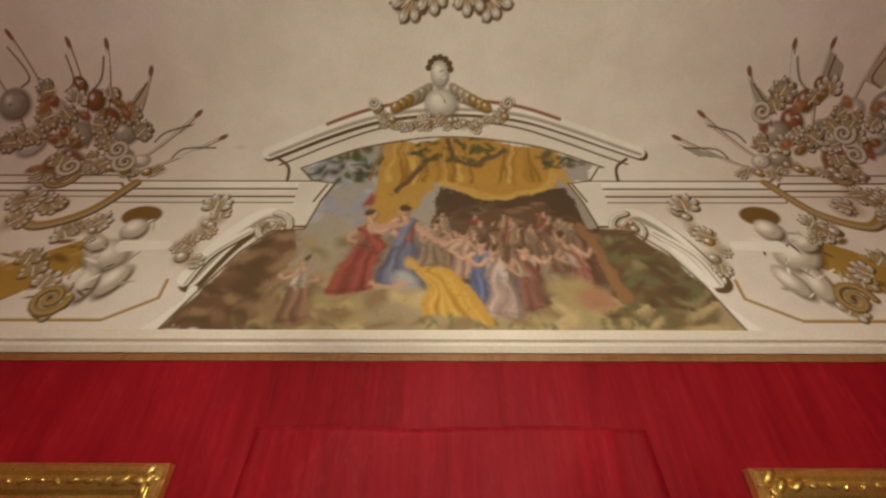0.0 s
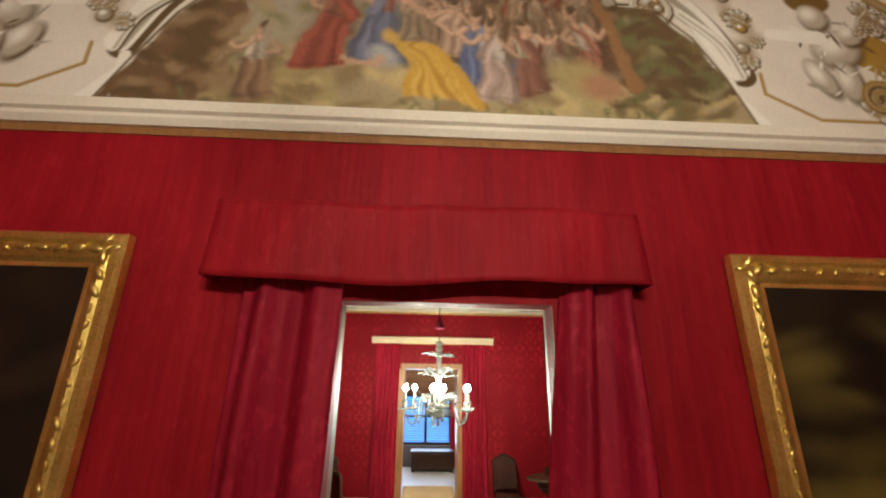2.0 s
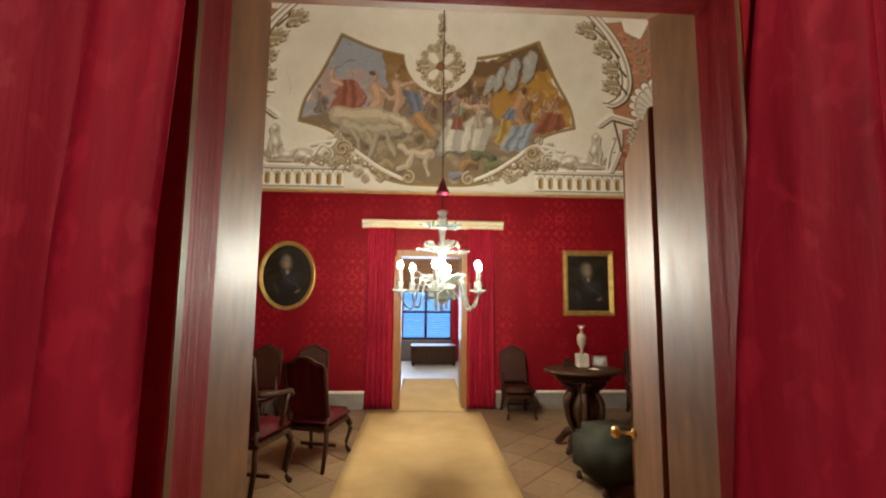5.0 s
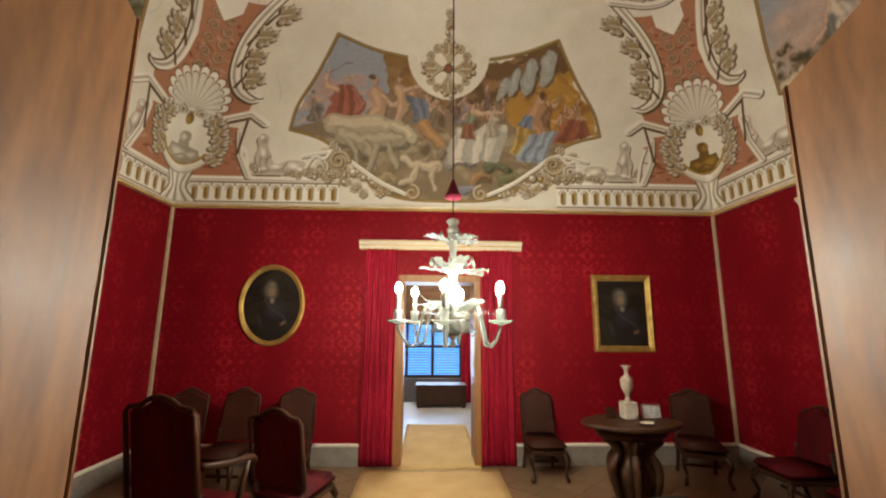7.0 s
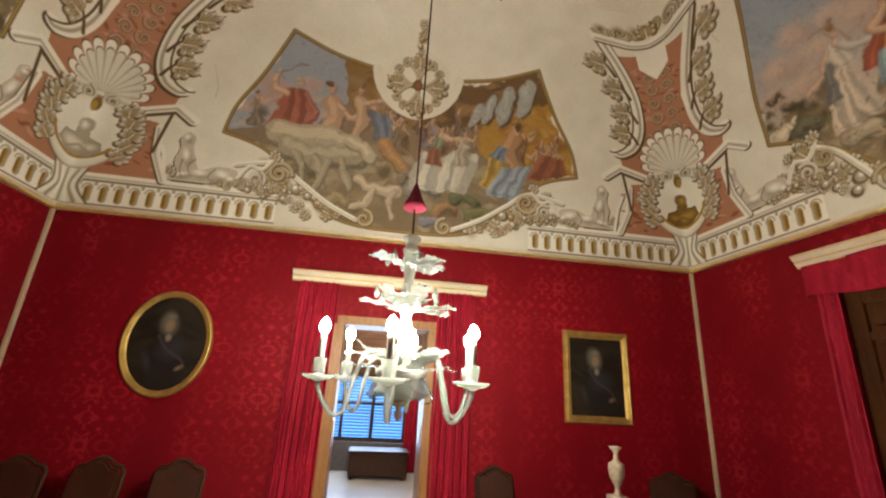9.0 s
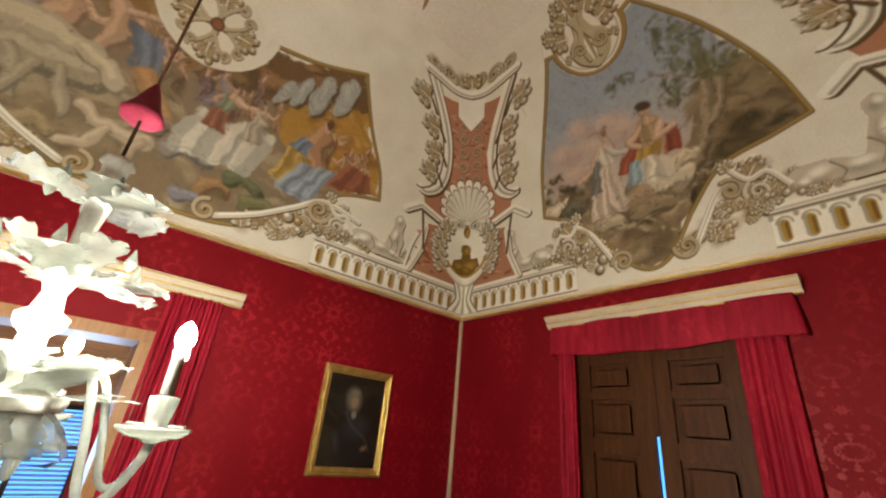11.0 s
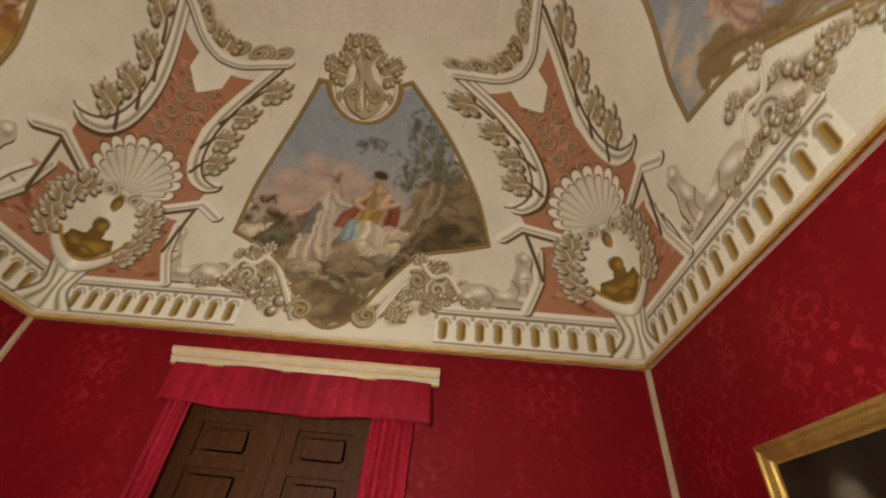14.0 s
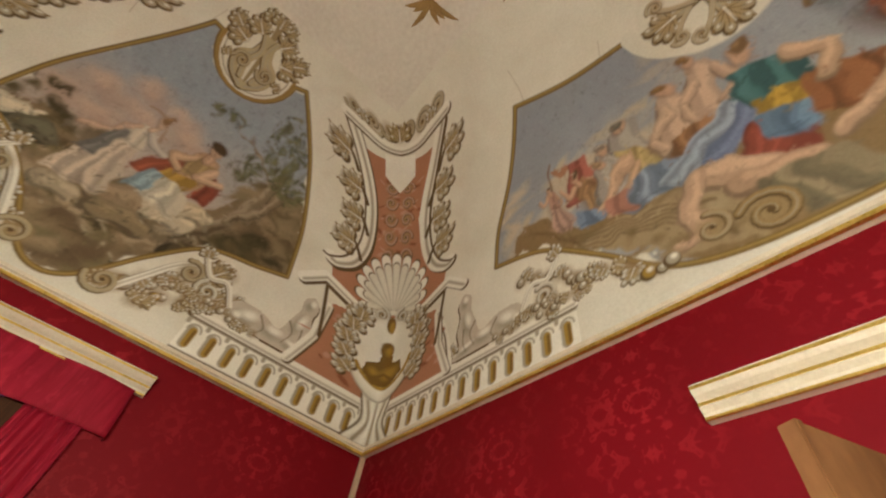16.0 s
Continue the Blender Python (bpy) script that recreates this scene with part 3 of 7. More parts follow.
    def crowd(self, x0, x1, y0, y1, n, size, cols):
        """A press of overlapping draped shapes, farther ones first."""
        spots = sorted(((rnd.uniform(x0, x1), rnd.uniform(y0, y1)) for _ in range(n)), key=lambda q: -q[1])
        for x, y in spots:
            self.figure(x, y - size * .55, size * rnd.uniform(1.15, 1.6), rnd.choice(cols), rnd.uniform(-.25, .25), rnd.choice(cols), rnd.choice([(.14, .08, .04), (.24, .14, .06), (.34, .27, .19)]), rnd.random() < .3)

    def tree(self, x, y, h, lean=0.2, spread=0.35, n=60):
        tip = (x + lean * h, y + h * .8)
        self.line([(x, y), (x + lean * h * .4, y + h * .4), tip], h * .06, BARK, 1, h * .02)
        self.line([(x - .01 * h, y), (x + lean * h * .4 - .015 * h, y + h * .4), tip], h * .015, GREY, .6, h * .006)
        for k in range(n):
            a, r = rnd.uniform(0, 6.3), spread * h * math.sqrt(rnd.random())
            v = rnd.uniform(.6, 1.7)
            self.dab(tip[0] + r * math.cos(a) * 1.2, tip[1] + r * math.sin(a) * .7, h * rnd.uniform(.03, .08), h * rnd.uniform(.02, .04), rnd.uniform(0, 3), tuple(c * v for c in LEAF), .8, .6)

    def mottle(self, x0, x1, y0, y1, cols, n, size, a=.45):
        for _ in range(n):
            self.dab(rnd.uniform(x0, x1), rnd.uniform(y0, y1), size * rnd.uniform(.4, 1.3), size * rnd.uniform(.15, .5), rnd.uniform(-.7, .7), rnd.choice(cols), a, .35)

    def brush(self, n, size):
        """Goes over the ground with short, crisp strokes of its own colours."""
        for _ in range(n):
            k = rnd.randrange(len(self.x))
            c = self.pigment[self.index[k]] * rnd.uniform(.74, 1.16)
            self.dab(self.x[k] + rnd.uniform(-.03, .03), self.y[k] + rnd.uniform(-.03, .03), size * rnd.uniform(.5, 1.3), size * rnd.uniform(.14, .4), rnd.uniform(0, 3.1), np.clip(c, 0, .78), .55, .35)

    def smear(self, reach=3.0, across=0, grain=7):
        """Drags the wet pigments about by a few points, so that no edge stays ruled."""
        rows = self.pigment.reshape(-1, across or NR, 3)
        r = np.random.default_rng(5)
        shift = []
        for g, k in ((grain, .65), (grain * 3, .9)):
            pair = r.standard_normal((2, rows.shape[0] // g + 2, rows.shape[1] // g + 2))
            big = pair.repeat(g, 1).repeat(g, 2)[:, :rows.shape[0], :rows.shape[1]]
            for _ in range(3):
                for ax in (1, 2):
                    c = np.cumsum(np.concatenate([big, big.take(range(g), ax)], ax), ax)
                    lo = c.take(range(big.shape[ax]), ax)
                    big = (c.take(range(g, g + big.shape[ax]), ax) - lo) / g
            shift.append(big * k * reach)
        dy, dx = shift[0] + shift[1]
        i, j = np.divmod(self.index, rows.shape[1])
        y, x = i + dy[i, j], j + dx[i, j]
        y0, x0 = np.floor(y).astype(int), np.floor(x).astype(int)
        fy, fx = (y - y0)[:, None], (x - x0)[:, None]
        clip = lambda v: np.clip(v, 0, rows.shape[0] - 1)
        at = lambda a, b: rows[clip(a), b % rows.shape[1]]
        self.pigment[self.index] = (at(y0, x0) * (1 - fx) + at(y0, x0 + 1) * fx) * (1 - fy) + (at(y0 + 1, x0) * (1 - fx) + at(y0 + 1, x0 + 1) * fx) * fy

    def soften(self, passes=2, across=0):
        """Blends neighbouring strokes, as wet plaster does."""
        rows = self.pigment.reshape(-1, across or NR, 3)
        for _ in range(passes):
            m = rows * .4 + (np.roll(rows, 1, 1) + np.roll(rows, -1, 1)) * .15
            m[1:-1] += (rows[2:] + rows[:-2]) * .15
            self.pigment[self.index] = m.reshape(-1, 3)[self.index]

    def wash(self, low, high, y0, y1):
        f = np.clip((self.y - y0) / (y1 - y0), 0, 1)[:, None]
        self.pigment[self.index] = np.asarray(low) * (1 - f) + np.asarray(high) * f


def curve(pts, n=8, closed=False):
    """A smooth line through points."""
    out, m = [], len(pts)
    for i in range(m if closed else m - 1):
        g = (lambda k: pts[k % m]) if closed else (lambda k: pts[min(max(k, 0), m - 1)])
        p = [g(i - 1), g(i), g(i + 1), g(i + 2)]
        for k in range(n):
            t = k / n
            out.append(tuple(0.5 * (2 * b + (c - a) * t + (2 * a - 5 * b + 4 * c - d) * t * t + (3 * b - a - 3 * c + d) * t ** 3) for a, b, c, d in zip(*p)))
    return out + ([] if closed else [tuple(pts[-1])])


def arc_pts(cx, cy, r, a0, a1, n=14):
    return [(cx + r * math.cos(a0 + (a1 - a0) * k / n), cy + r * math.sin(a0 + (a1 - a0) * k / n)) for k in range(n + 1)]


# ---- vault of the middle room, ring upon ring ----
RINGS, NSX, NSY = 330, 520, 280
th = np.linspace(0, math.pi / 2, RINGS)
arcs = np.r_[0, np.cumsum(np.hypot(np.diff(RUN_A * (1 - np.cos(th))), np.diff(RUN_H * np.sin(th))))]
th = np.interp(np.linspace(0, arcs[-1], RINGS), arcs, th)
height = np.linspace(0, arcs[-1], RINGS)


def ring(r):
    """The level line of the cove: straight along the walls, rounder in the corners the higher it lies."""
    p = level_p(r)
    b = np.linspace(0, math.pi / 2, 300)[1:-1]
    den = (np.cos(b) ** p + np.sin(b) ** p) ** (1 / p)
    u, v = RUN_A * (1 - r * np.cos(b) / den), RUN_A * (1 - r * np.sin(b) / den)
    d = RUN_A * (1 - r)
    sx, sy = np.linspace(XL + RUN_A, XR - RUN_A, NSX), np.linspace(YN + RUN_A, YF - RUN_A, NSY)
    X = [sx, XR - u[::-1], np.full(NSY, XR - d), XR - u, sx[::-1], XL + u[::-1], np.full(NSY, XL + d), XL + u]
    Y = [np.full(NSX, YF - d), YF - v[::-1], sy[::-1], YN + v, np.full(NSX, YN + d), YN + v[::-1], sy, YF - v]
    return np.concatenate(X), np.concatenate(Y)


VX, VY, VZ, VV = [], [], [], []
for t, h in zip(th, height):
    x, y = ring(math.cos(t) if t < 1.5707 else 0.0)
    VX.append(x), VY.append(y), VZ.append(np.full(len(x), ZS + RUN_H * math.sin(t))), VV.append(np.full(len(x), h))
NR = len(VX[0])
VX, VY, VZ, VV = (np.concatenate(a) for a in (VX, VY, VZ, VV))
pig = np.tile(np.array([0.81, 0.785, 0.69]), (len(VX), 1))
dist = np.stack([YF - VY, XR - VX, VY - YN, VX - XL])
which = dist.argmin(0)
every = np.arange(len(VX))


def wall_of(k):
    m = every[which == k]
    return Wall((VX if k in (0, 2) else VY)[m], VV[m], pig, m)


def corner_of(cx, cy, sx, sy):
    m = every[(abs(VX - cx) < 2.1) & (abs(VY - cy) < 2.1)]
    return Wall(((VX[m] - cx) * sx - (VY[m] - cy) * sy) / math.sqrt(2), VV[m], pig, m)


def balustrade(w, a, b):
    w.area([(a, .03), (b, .03), (b, .30), (a, .30)], LIGHT)
    w.line([(a, .03), (b, .03)], .008, BROWN, .8)
    n = int((b - a) / .135)
    for k in range(n):
        s = a + (k + .5) * (b - a) / n
        w.line([(s + .012, .085), (s + .012, .19)], .033, GREY)
        w.line([(s, .085), (s, .185)], .024, GOLD, 1, .026)
        w.line([(s - .008, .085), (s - .008, .185)], .010, DGOLD)
        w.line(arc_pts(s, .19, .045, 0, math.pi, 8), .007, GREY)
        w.line([(s + .067, .235), (s + .067, .255)], .016, GREY, .8)
    w.rib([(a, .31), (b, .31)], .030)
    w.line([(a, .262), (b, .262)], .006, GREY)


def beast(w, x, way):
    """A reclining grisaille creature with a curling tail on the parapet."""
    body = curve([(x - way * .34, .40), (x - way * .30, .53), (x - way * .12, .55), (x + way * .05, .50), (x + way * .10, .62), (x + way * .13, .72), (x + way * .12, .82), (x + way * .19, .87), (x + way * .26, .80), (x + way * .25, .70), (x + way * .29, .58), (x + way * .27, .44), (x + way * .34, .37), (x, .36)], 6)
    w.area([(px + way * .012, py - .012) for px, py in body], BROWN)
    w.area(body, (.60, .54, .45))
    for a, b, rx, ry, rot in ((-.18, .46, .13, .075, .2), (.03, .45, .12, .06, 0), (.18, .62, .06, .12, -.2), (.19, .80, .05, .055, 0), (.2, .42, .12, .035, -.2), (-.26, .42, .06, .05, 0)):
        w.dab(x + way * a + .012, b - .015, rx, ry, way * rot, GREY, .8, .6)
        w.dab(x + way * a - .012, b + .02, rx * .75, ry * .7, way * rot, LIGHT, .95, .7)
    for a in ([(-.1, .52), (-.04, .44), (-.08, .38)], [(.1, .60), (.16, .52), (.12, .42)], [(.22, .58), (.23, .48), (.2, .4)]):
        w.line(curve([(x + way * p, q) for p, q in a], 4), .008, BROWN, .6, .004)
    w.rib(curve([(x - way * .32, .46), (x - way * .42, .60), (x - way * .54, .58), (x - way * .64, .70)]), .018)
    w.leaf(x - way * .64, .70, 1.2, .09)
    w.scroll(x - way * .50, .47, .09, way, 1.0)
    w.garland([(x - way * .36, .40), (x - way * .62, .33)], .07)
    w.garland([(x - way * .1, .36), (x - way * .45, .42), (x - way * .8, .36)], .055, .1)
    w.leaf(x + way * .33, .42, 1.2, .1)
    w.leaf(x + way * .42, .38, 2.0, .1)
    w.line([(x + way * .36, .36), (x + way * .40, .62), (x + way * .46, .8)], .02, LIGHT)
    w.line([(x + way * .385, .36), (x + way * .425, .62), (x + way * .485, .8)], .008, BROWN)


def panel_edge(w, pts, k=1.0):
    w.line(pts, .020 * k, (.19, .12, .035), .9)
    w.line([(x - .003, y + .003) for x, y in pts], .008 * k, (.36, .25, .08))


def crest_medallion(w, x, y, r):
    """Pierced cartouche of crossed acanthus over a fresco's head."""
    w.dab(x, y, r * 1.08, r * 1.08, 0, CREAM, 1, .06)
    for k in range(4):
        a = k * math.pi / 2
        c, s = math.cos(a), math.sin(a)
        w.rib([(x, y), (x + r * .62 * c, y + r * .62 * s)], r * .07, (.52, .43, .28))
        w.leaf(x + r * .52 * c, y + r * .52 * s, a, r * .46, (.58, .48, .32))
        for sg in (-1, 1):
            w.rib(curve([(x + r * .2 * c, y + r * .2 * s), (x + r * .5 * math.cos(a + sg * .35), y + r * .5 * math.sin(a + sg * .35)), (x + r * .78 * math.cos(a + sg * .52), y + r * .78 * math.sin(a + sg * .52))]), r * .04, (.55, .45, .30))
            w.scroll(x + r * .74 * math.cos(a + sg * .58), y + r * .74 * math.sin(a + sg * .58), r * .15, sg, a, 1.2, (.58, .48, .32))
    w.dab(x, y, r * .18, r * .18, 0, BROWN, 1, .2)
    w.dab(x, y, r * .13, r * .13, 0, DROSE, 1, .3)


def long_fresco(w, mid, flip, scene_kind):
    """The wide scene of an end wall."""
    f = lambda x, y: (mid + flip * x, y)
    left = curve([(-1.26, 1.99), (-1.55, 1.55), (-1.80, 1.20), (-1.90, .92)])
    top = curve([(-1.26, 1.99), (-.85, 1.84), (-.43, 1.76)])
    bite = arc_pts(0, 1.80, .43, math.pi * 1.03, math.pi * 1.97)
    low = curve([(-1.90, .92), (-1.5, .80), (-1.15, .52), (-.85, .22), (-.5, .10), (0, .08)])
    half = [(-x, y) for x, y in reversed(low)][1:] + [(-x, y) for x, y in reversed(left)] + [(-x, y) for x, y in top]
    ring_pts = [f(*p) for p in left + low + half + list(reversed(bite)) + list(reversed(top))]
    return f, ring_pts, w.inside(w.within(ring_pts)), [f(*p) for p in bite]


def paint_banquet(w):
    mid_b = .385
    f, edge, p, bite = long_fresco(w, .385, 1, 0)
    p.wash((.22, .16, .10), (.27, .20, .14), .1, 1.9)
    p.area([f(-1.95, .95), f(-1.3, 2.1), f(-.70, 2.1), f(-.72, 1.45), f(-1.0, 1.15), f(-1.9, .95)], SKY)
    p.mottle(mid_b - 1.8, mid_b - .85, 1.05, 1.55, [(.50, .38, .34), (.46, .33, .30), (.42, .36, .36)], 46, .17, .55)
    p.area([f(-.72, 1.45), f(-.70, 2.0), f(.0, 1.75), f(0, 1.2), f(-.4, 1.1)], (.27, .16, .06))
    p.mottle(mid_b - .7, mid_b - .05, 1.2, 1.75, [(.36, .23, .09), (.20, .12, .05), (.30, .20, .10)], 40, .13, .6)
    p.area([f(.0, 1.2), f(.3, 1.8), f(1.2, 2.1), f(1.7, 1.5), f(.8, 1.35)], (.17, .10, .045))
    p.mottle(mid_b + .05, mid_b + 1.0, 1.25, 1.8, [(.24, .15, .07), (.13, .08, .04), (.29, .17, .08)], 40, .13, .6)
    p.area([f(.80, 1.38), f(1.62, 1.75), f(1.95, .9), f(1.2, .75), f(.7, 1.1)], (.44, .25, .055))
    p.mottle(mid_b + .9, mid_b + 1.8, 1.0, 1.6, [(.40, .21, .04), (.52, .32, .09), (.31, .15, .05)], 50, .14)
    for x, y, rx, ry in ((.68, 1.45, .06, .15), (.80, 1.51, .07, .17), (.97, 1.59, .09, .19), (1.19, 1.68, .115, .22)):
        x0, y0 = f(x, y)
        p.dab(x0 + .02, y0 - .02, rx * 1.08, ry * 1.05, -.12, DARK, .8, .15)
        p.dab(x0, y0, rx, ry, -.12, (.42, .43, .41), 1, .12)
        for q in (.78, .45):
            p.line([(x0 + rx * q * math.cos(a / 3), y0 + ry * q * math.sin(a / 3)) for a in range(20)], .006, (.27, .28, .27), .8)
        p.dab(x0 - rx * .2, y0 + ry * .3, rx * .35, ry * .4, -.12, (.55, .55, .52), .6, .8)
    p.mottle(mid_b - 1.4, mid_b + 1.4, .1, .95, [(.28, .22, .14), (.16, .12, .07), (.36, .30, .20), (.22, .17, .10)], 150, .16, .6)
    # the press behind the table
    p.crowd(mid_b + .1, mid_b + .72, 1.12, 1.34, 8, .22, [(.27, .16, .10), (.22, .15, .13), (.32, .20, .12), (.24, .20, .22)])
    p.crowd(mid_b - .5, mid_b - .05, 1.05, 1.35, 7, .25, [(.34, .22, .13), (.22, .16, .11), (.28, .20, .13)])
    p.figure(*f(-1.57, 1.05), .36, (.26, .21, .17), -.1)
    # a red-clad shape with a raised arm
    p.drape(f(-1.36, 1.42), f(-1.08, 1.42), f(-1.45, 1.05), f(-1.05, 1.08), (.36, .13, .09), 9)
    p.limb([f(-1.34, 1.40), f(-1.45, 1.48), f(-1.40, 1.60)], .03, .02)
    p.line([f(-1.42, 1.58), f(-1.10, 1.72)], .006, (.20, .14, .10))
    p.limb([f(-1.10, 1.40), f(-1.02, 1.28), f(-1.08, 1.16)], .034, .024, (.36, .14, .10))
    p.head(*f(-1.20, 1.52), .05, (.40, .34, .28), 1)
    # pale bodies leaning in
    p.limb([f(-.86, 1.36), f(-.84, 1.22), f(-.92, 1.06)], .09, .07, (.46, .30, .20))
    p.limb([f(-.80, 1.36), f(-.66, 1.26), f(-.50, 1.30)], .035, .022, (.52, .36, .25))
    p.head(*f(-.88, 1.50), .055, (.13, .08, .04), 1)
    p.limb([f(-.56, 1.40), f(-.52, 1.24), f(-.58, 1.10)], .07, .06, (.44, .30, .20))
    p.limb([f(-.50, 1.38), f(-.40, 1.44), f(-.34, 1.52)], .03, .02, (.50, .35, .25))
    p.head(*f(-.56, 1.52), .048, (.22, .13, .06), -1)
    p.drape(f(-.44, 1.30), f(-.30, 1.28), f(-.40, 1.02), f(-.22, 1.02), (.20, .23, .30), 6)
    p.figure(*f(-.14, .92), .42, (.24, .18, .12))
    # the pale ox and the hounds
    ox = (.43, .37, .27)
    p.limb([f(-1.35, .98), f(-1.0, 1.0), f(-.62, .98)], .13, .12, ox)
    p.limb([f(-1.25, .85), f(-.95, .80), f(-.55, .82)], .12, .10, tone(ox, .85))
    p.limb([f(-.62, 1.0), f(-.50, .94), f(-.40, .84)], .08, .045, tone(ox, 1.1))
    p.line(curve([f(-.50, 1.0), f(-.42, 1.06), f(-.36, 1.04)], 4), .010, (.24, .17, .10))
    for x0, y0, x1, y1 in ((-1.2, .8, -1.1, .5), (-1.0, .76, -.86, .48), (-.7, .76, -.60, .46), (-.85, .72, -.98, .42)):
        p.limb([f(x0, y0), f((x0 + x1) / 2 + .03, (y0 + y1) / 2), f(x1, y1)], .05, .022, tone(ox, .8))
    p.limb([f(-.30, .98), f(-.18, .84), f(-.04, .72)], .075, .05, (.36, .21, .10))
    p.limb([f(-.50, .58), f(-.32, .50), f(-.10, .50)], .06, .05, (.46, .38, .28))
    p.limb([f(-.34, .48), f(-.48, .36), f(-.62, .32)], .03, .018, (.46, .38, .28))
    p.limb([f(-.14, .48), f(-.20, .34), f(-.12, .24)], .03, .02, (.42, .34, .25))
    for x, y, r, c in ((.16, .56, .12, (.26, .24, .22)), (.02, .66, .09, (.24, .19, .14)), (.42, .40, .10, (.30, .18, .09)), (.62, .50, .11, (.13, .14, .08)), (.78, .38, .10, (.17, .16, .08)), (.30, .26, .10, (.22, .22, .26)), (-.72, .36, .10, (.30, .24, .14))):
        p.limb([f(x - r, y - .02), f(x, y + .03), f(x + r, y - .01)], r * .55, r * .35, c)
    # table cloth and the woman beside it
    p.drape(f(.10, .96), f(.74, .98), f(.07, .56), f(.62, .58), (.60, .57, .49), 14)
    p.area([f(.10, .93), f(.14, 1.0), f(.72, 1.02), f(.76, .95)], (.58, .55, .47))
    for k in range(9):
        p.dab(*f(.2 + .055 * k, 1.0), .02, .014, 0, rnd.choice([(.34, .20, .10), (.60, .55, .46), (.26, .20, .14)]), .9, .4)
    p.figure(*f(.26, .88), .46, (.30, .13, .08), 0, (.26, .30, .20))
    p.limb([f(.30, 1.20), f(.42, 1.16), f(.52, 1.20)], .024, .016, (.54, .38, .27))
    p.figure(*f(.56, .90), .42, (.50, .43, .34), .05)
    # the seated group before the ochre wall
    p.crowd(mid_b + 1.05, mid_b + 1.68, 1.0, 1.22, 9, .24, [(.42, .24, .11), (.36, .15, .09), (.46, .31, .18), (.28, .17, .10)])
    p.limb([f(1.12, 1.28), f(1.06, 1.12), f(1.12, .96)], .085, .08, (.40, .23, .13))
    p.head(*f(1.15, 1.36), .056, (.12, .07, .03), -1)
    p.head(*f(1.32, 1.30), .05, (.34, .22, .09), -1)
    p.drape(f(.98, 1.16), f(1.08, 1.18), f(.86, .90), f(1.0, .88), (.20, .25, .36), 6)
    p.drape(f(.90, .98), f(1.08, 1.0), f(.80, .72), f(.98, .70), (.50, .33, .09), 7)
    p.drape(f(1.02, .90), f(1.36, .98), f(.90, .64), f(1.22, .60), (.30, .35, .42), 10)
    p.drape(f(1.46, 1.12), f(1.72, 1.06), f(1.36, .86), f(1.78, .90), (.32, .12, .07), 8)
    p.smear(4.5)
    p.brush(2600, .024)
    p.soften(1)
    panel_edge(w, edge + edge[:1])
    w.line(bite, .05, CREAM)
    crest_medallion(w, .385, 1.66, .33)
    w.garland([(.385, 2.0), (.385, 2.3)], .06, .4)
    for sg in (-1, 1):
        w.garland([(.385 + sg * 1.5, .62), (.385 + sg * 1.15, .42), (.385 + sg * .62, .14)], .11)
        w.rib(curve([(.385 + sg * 1.75, .60), (.385 + sg * 1.35, .66), (.385 + sg * 1.1, .50), (.385 + sg * .8, .30), (.385 + sg * .5, .16)]), .024)
        w.garland([(.385 + sg * 1.7, .42), (.385 + sg * 1.3, .34), (.385 + sg * .95, .18)], .08)
        w.scroll(.385 + sg * 1.32, .56, .13, -sg, 0, 1.3, (.56, .46, .30))
        w.scroll(.385 + sg * .42, .18, .10, sg, math.pi / 2, 1.3, (.56, .46, .30))
        beast(w, .385 + sg * 2.03, sg)


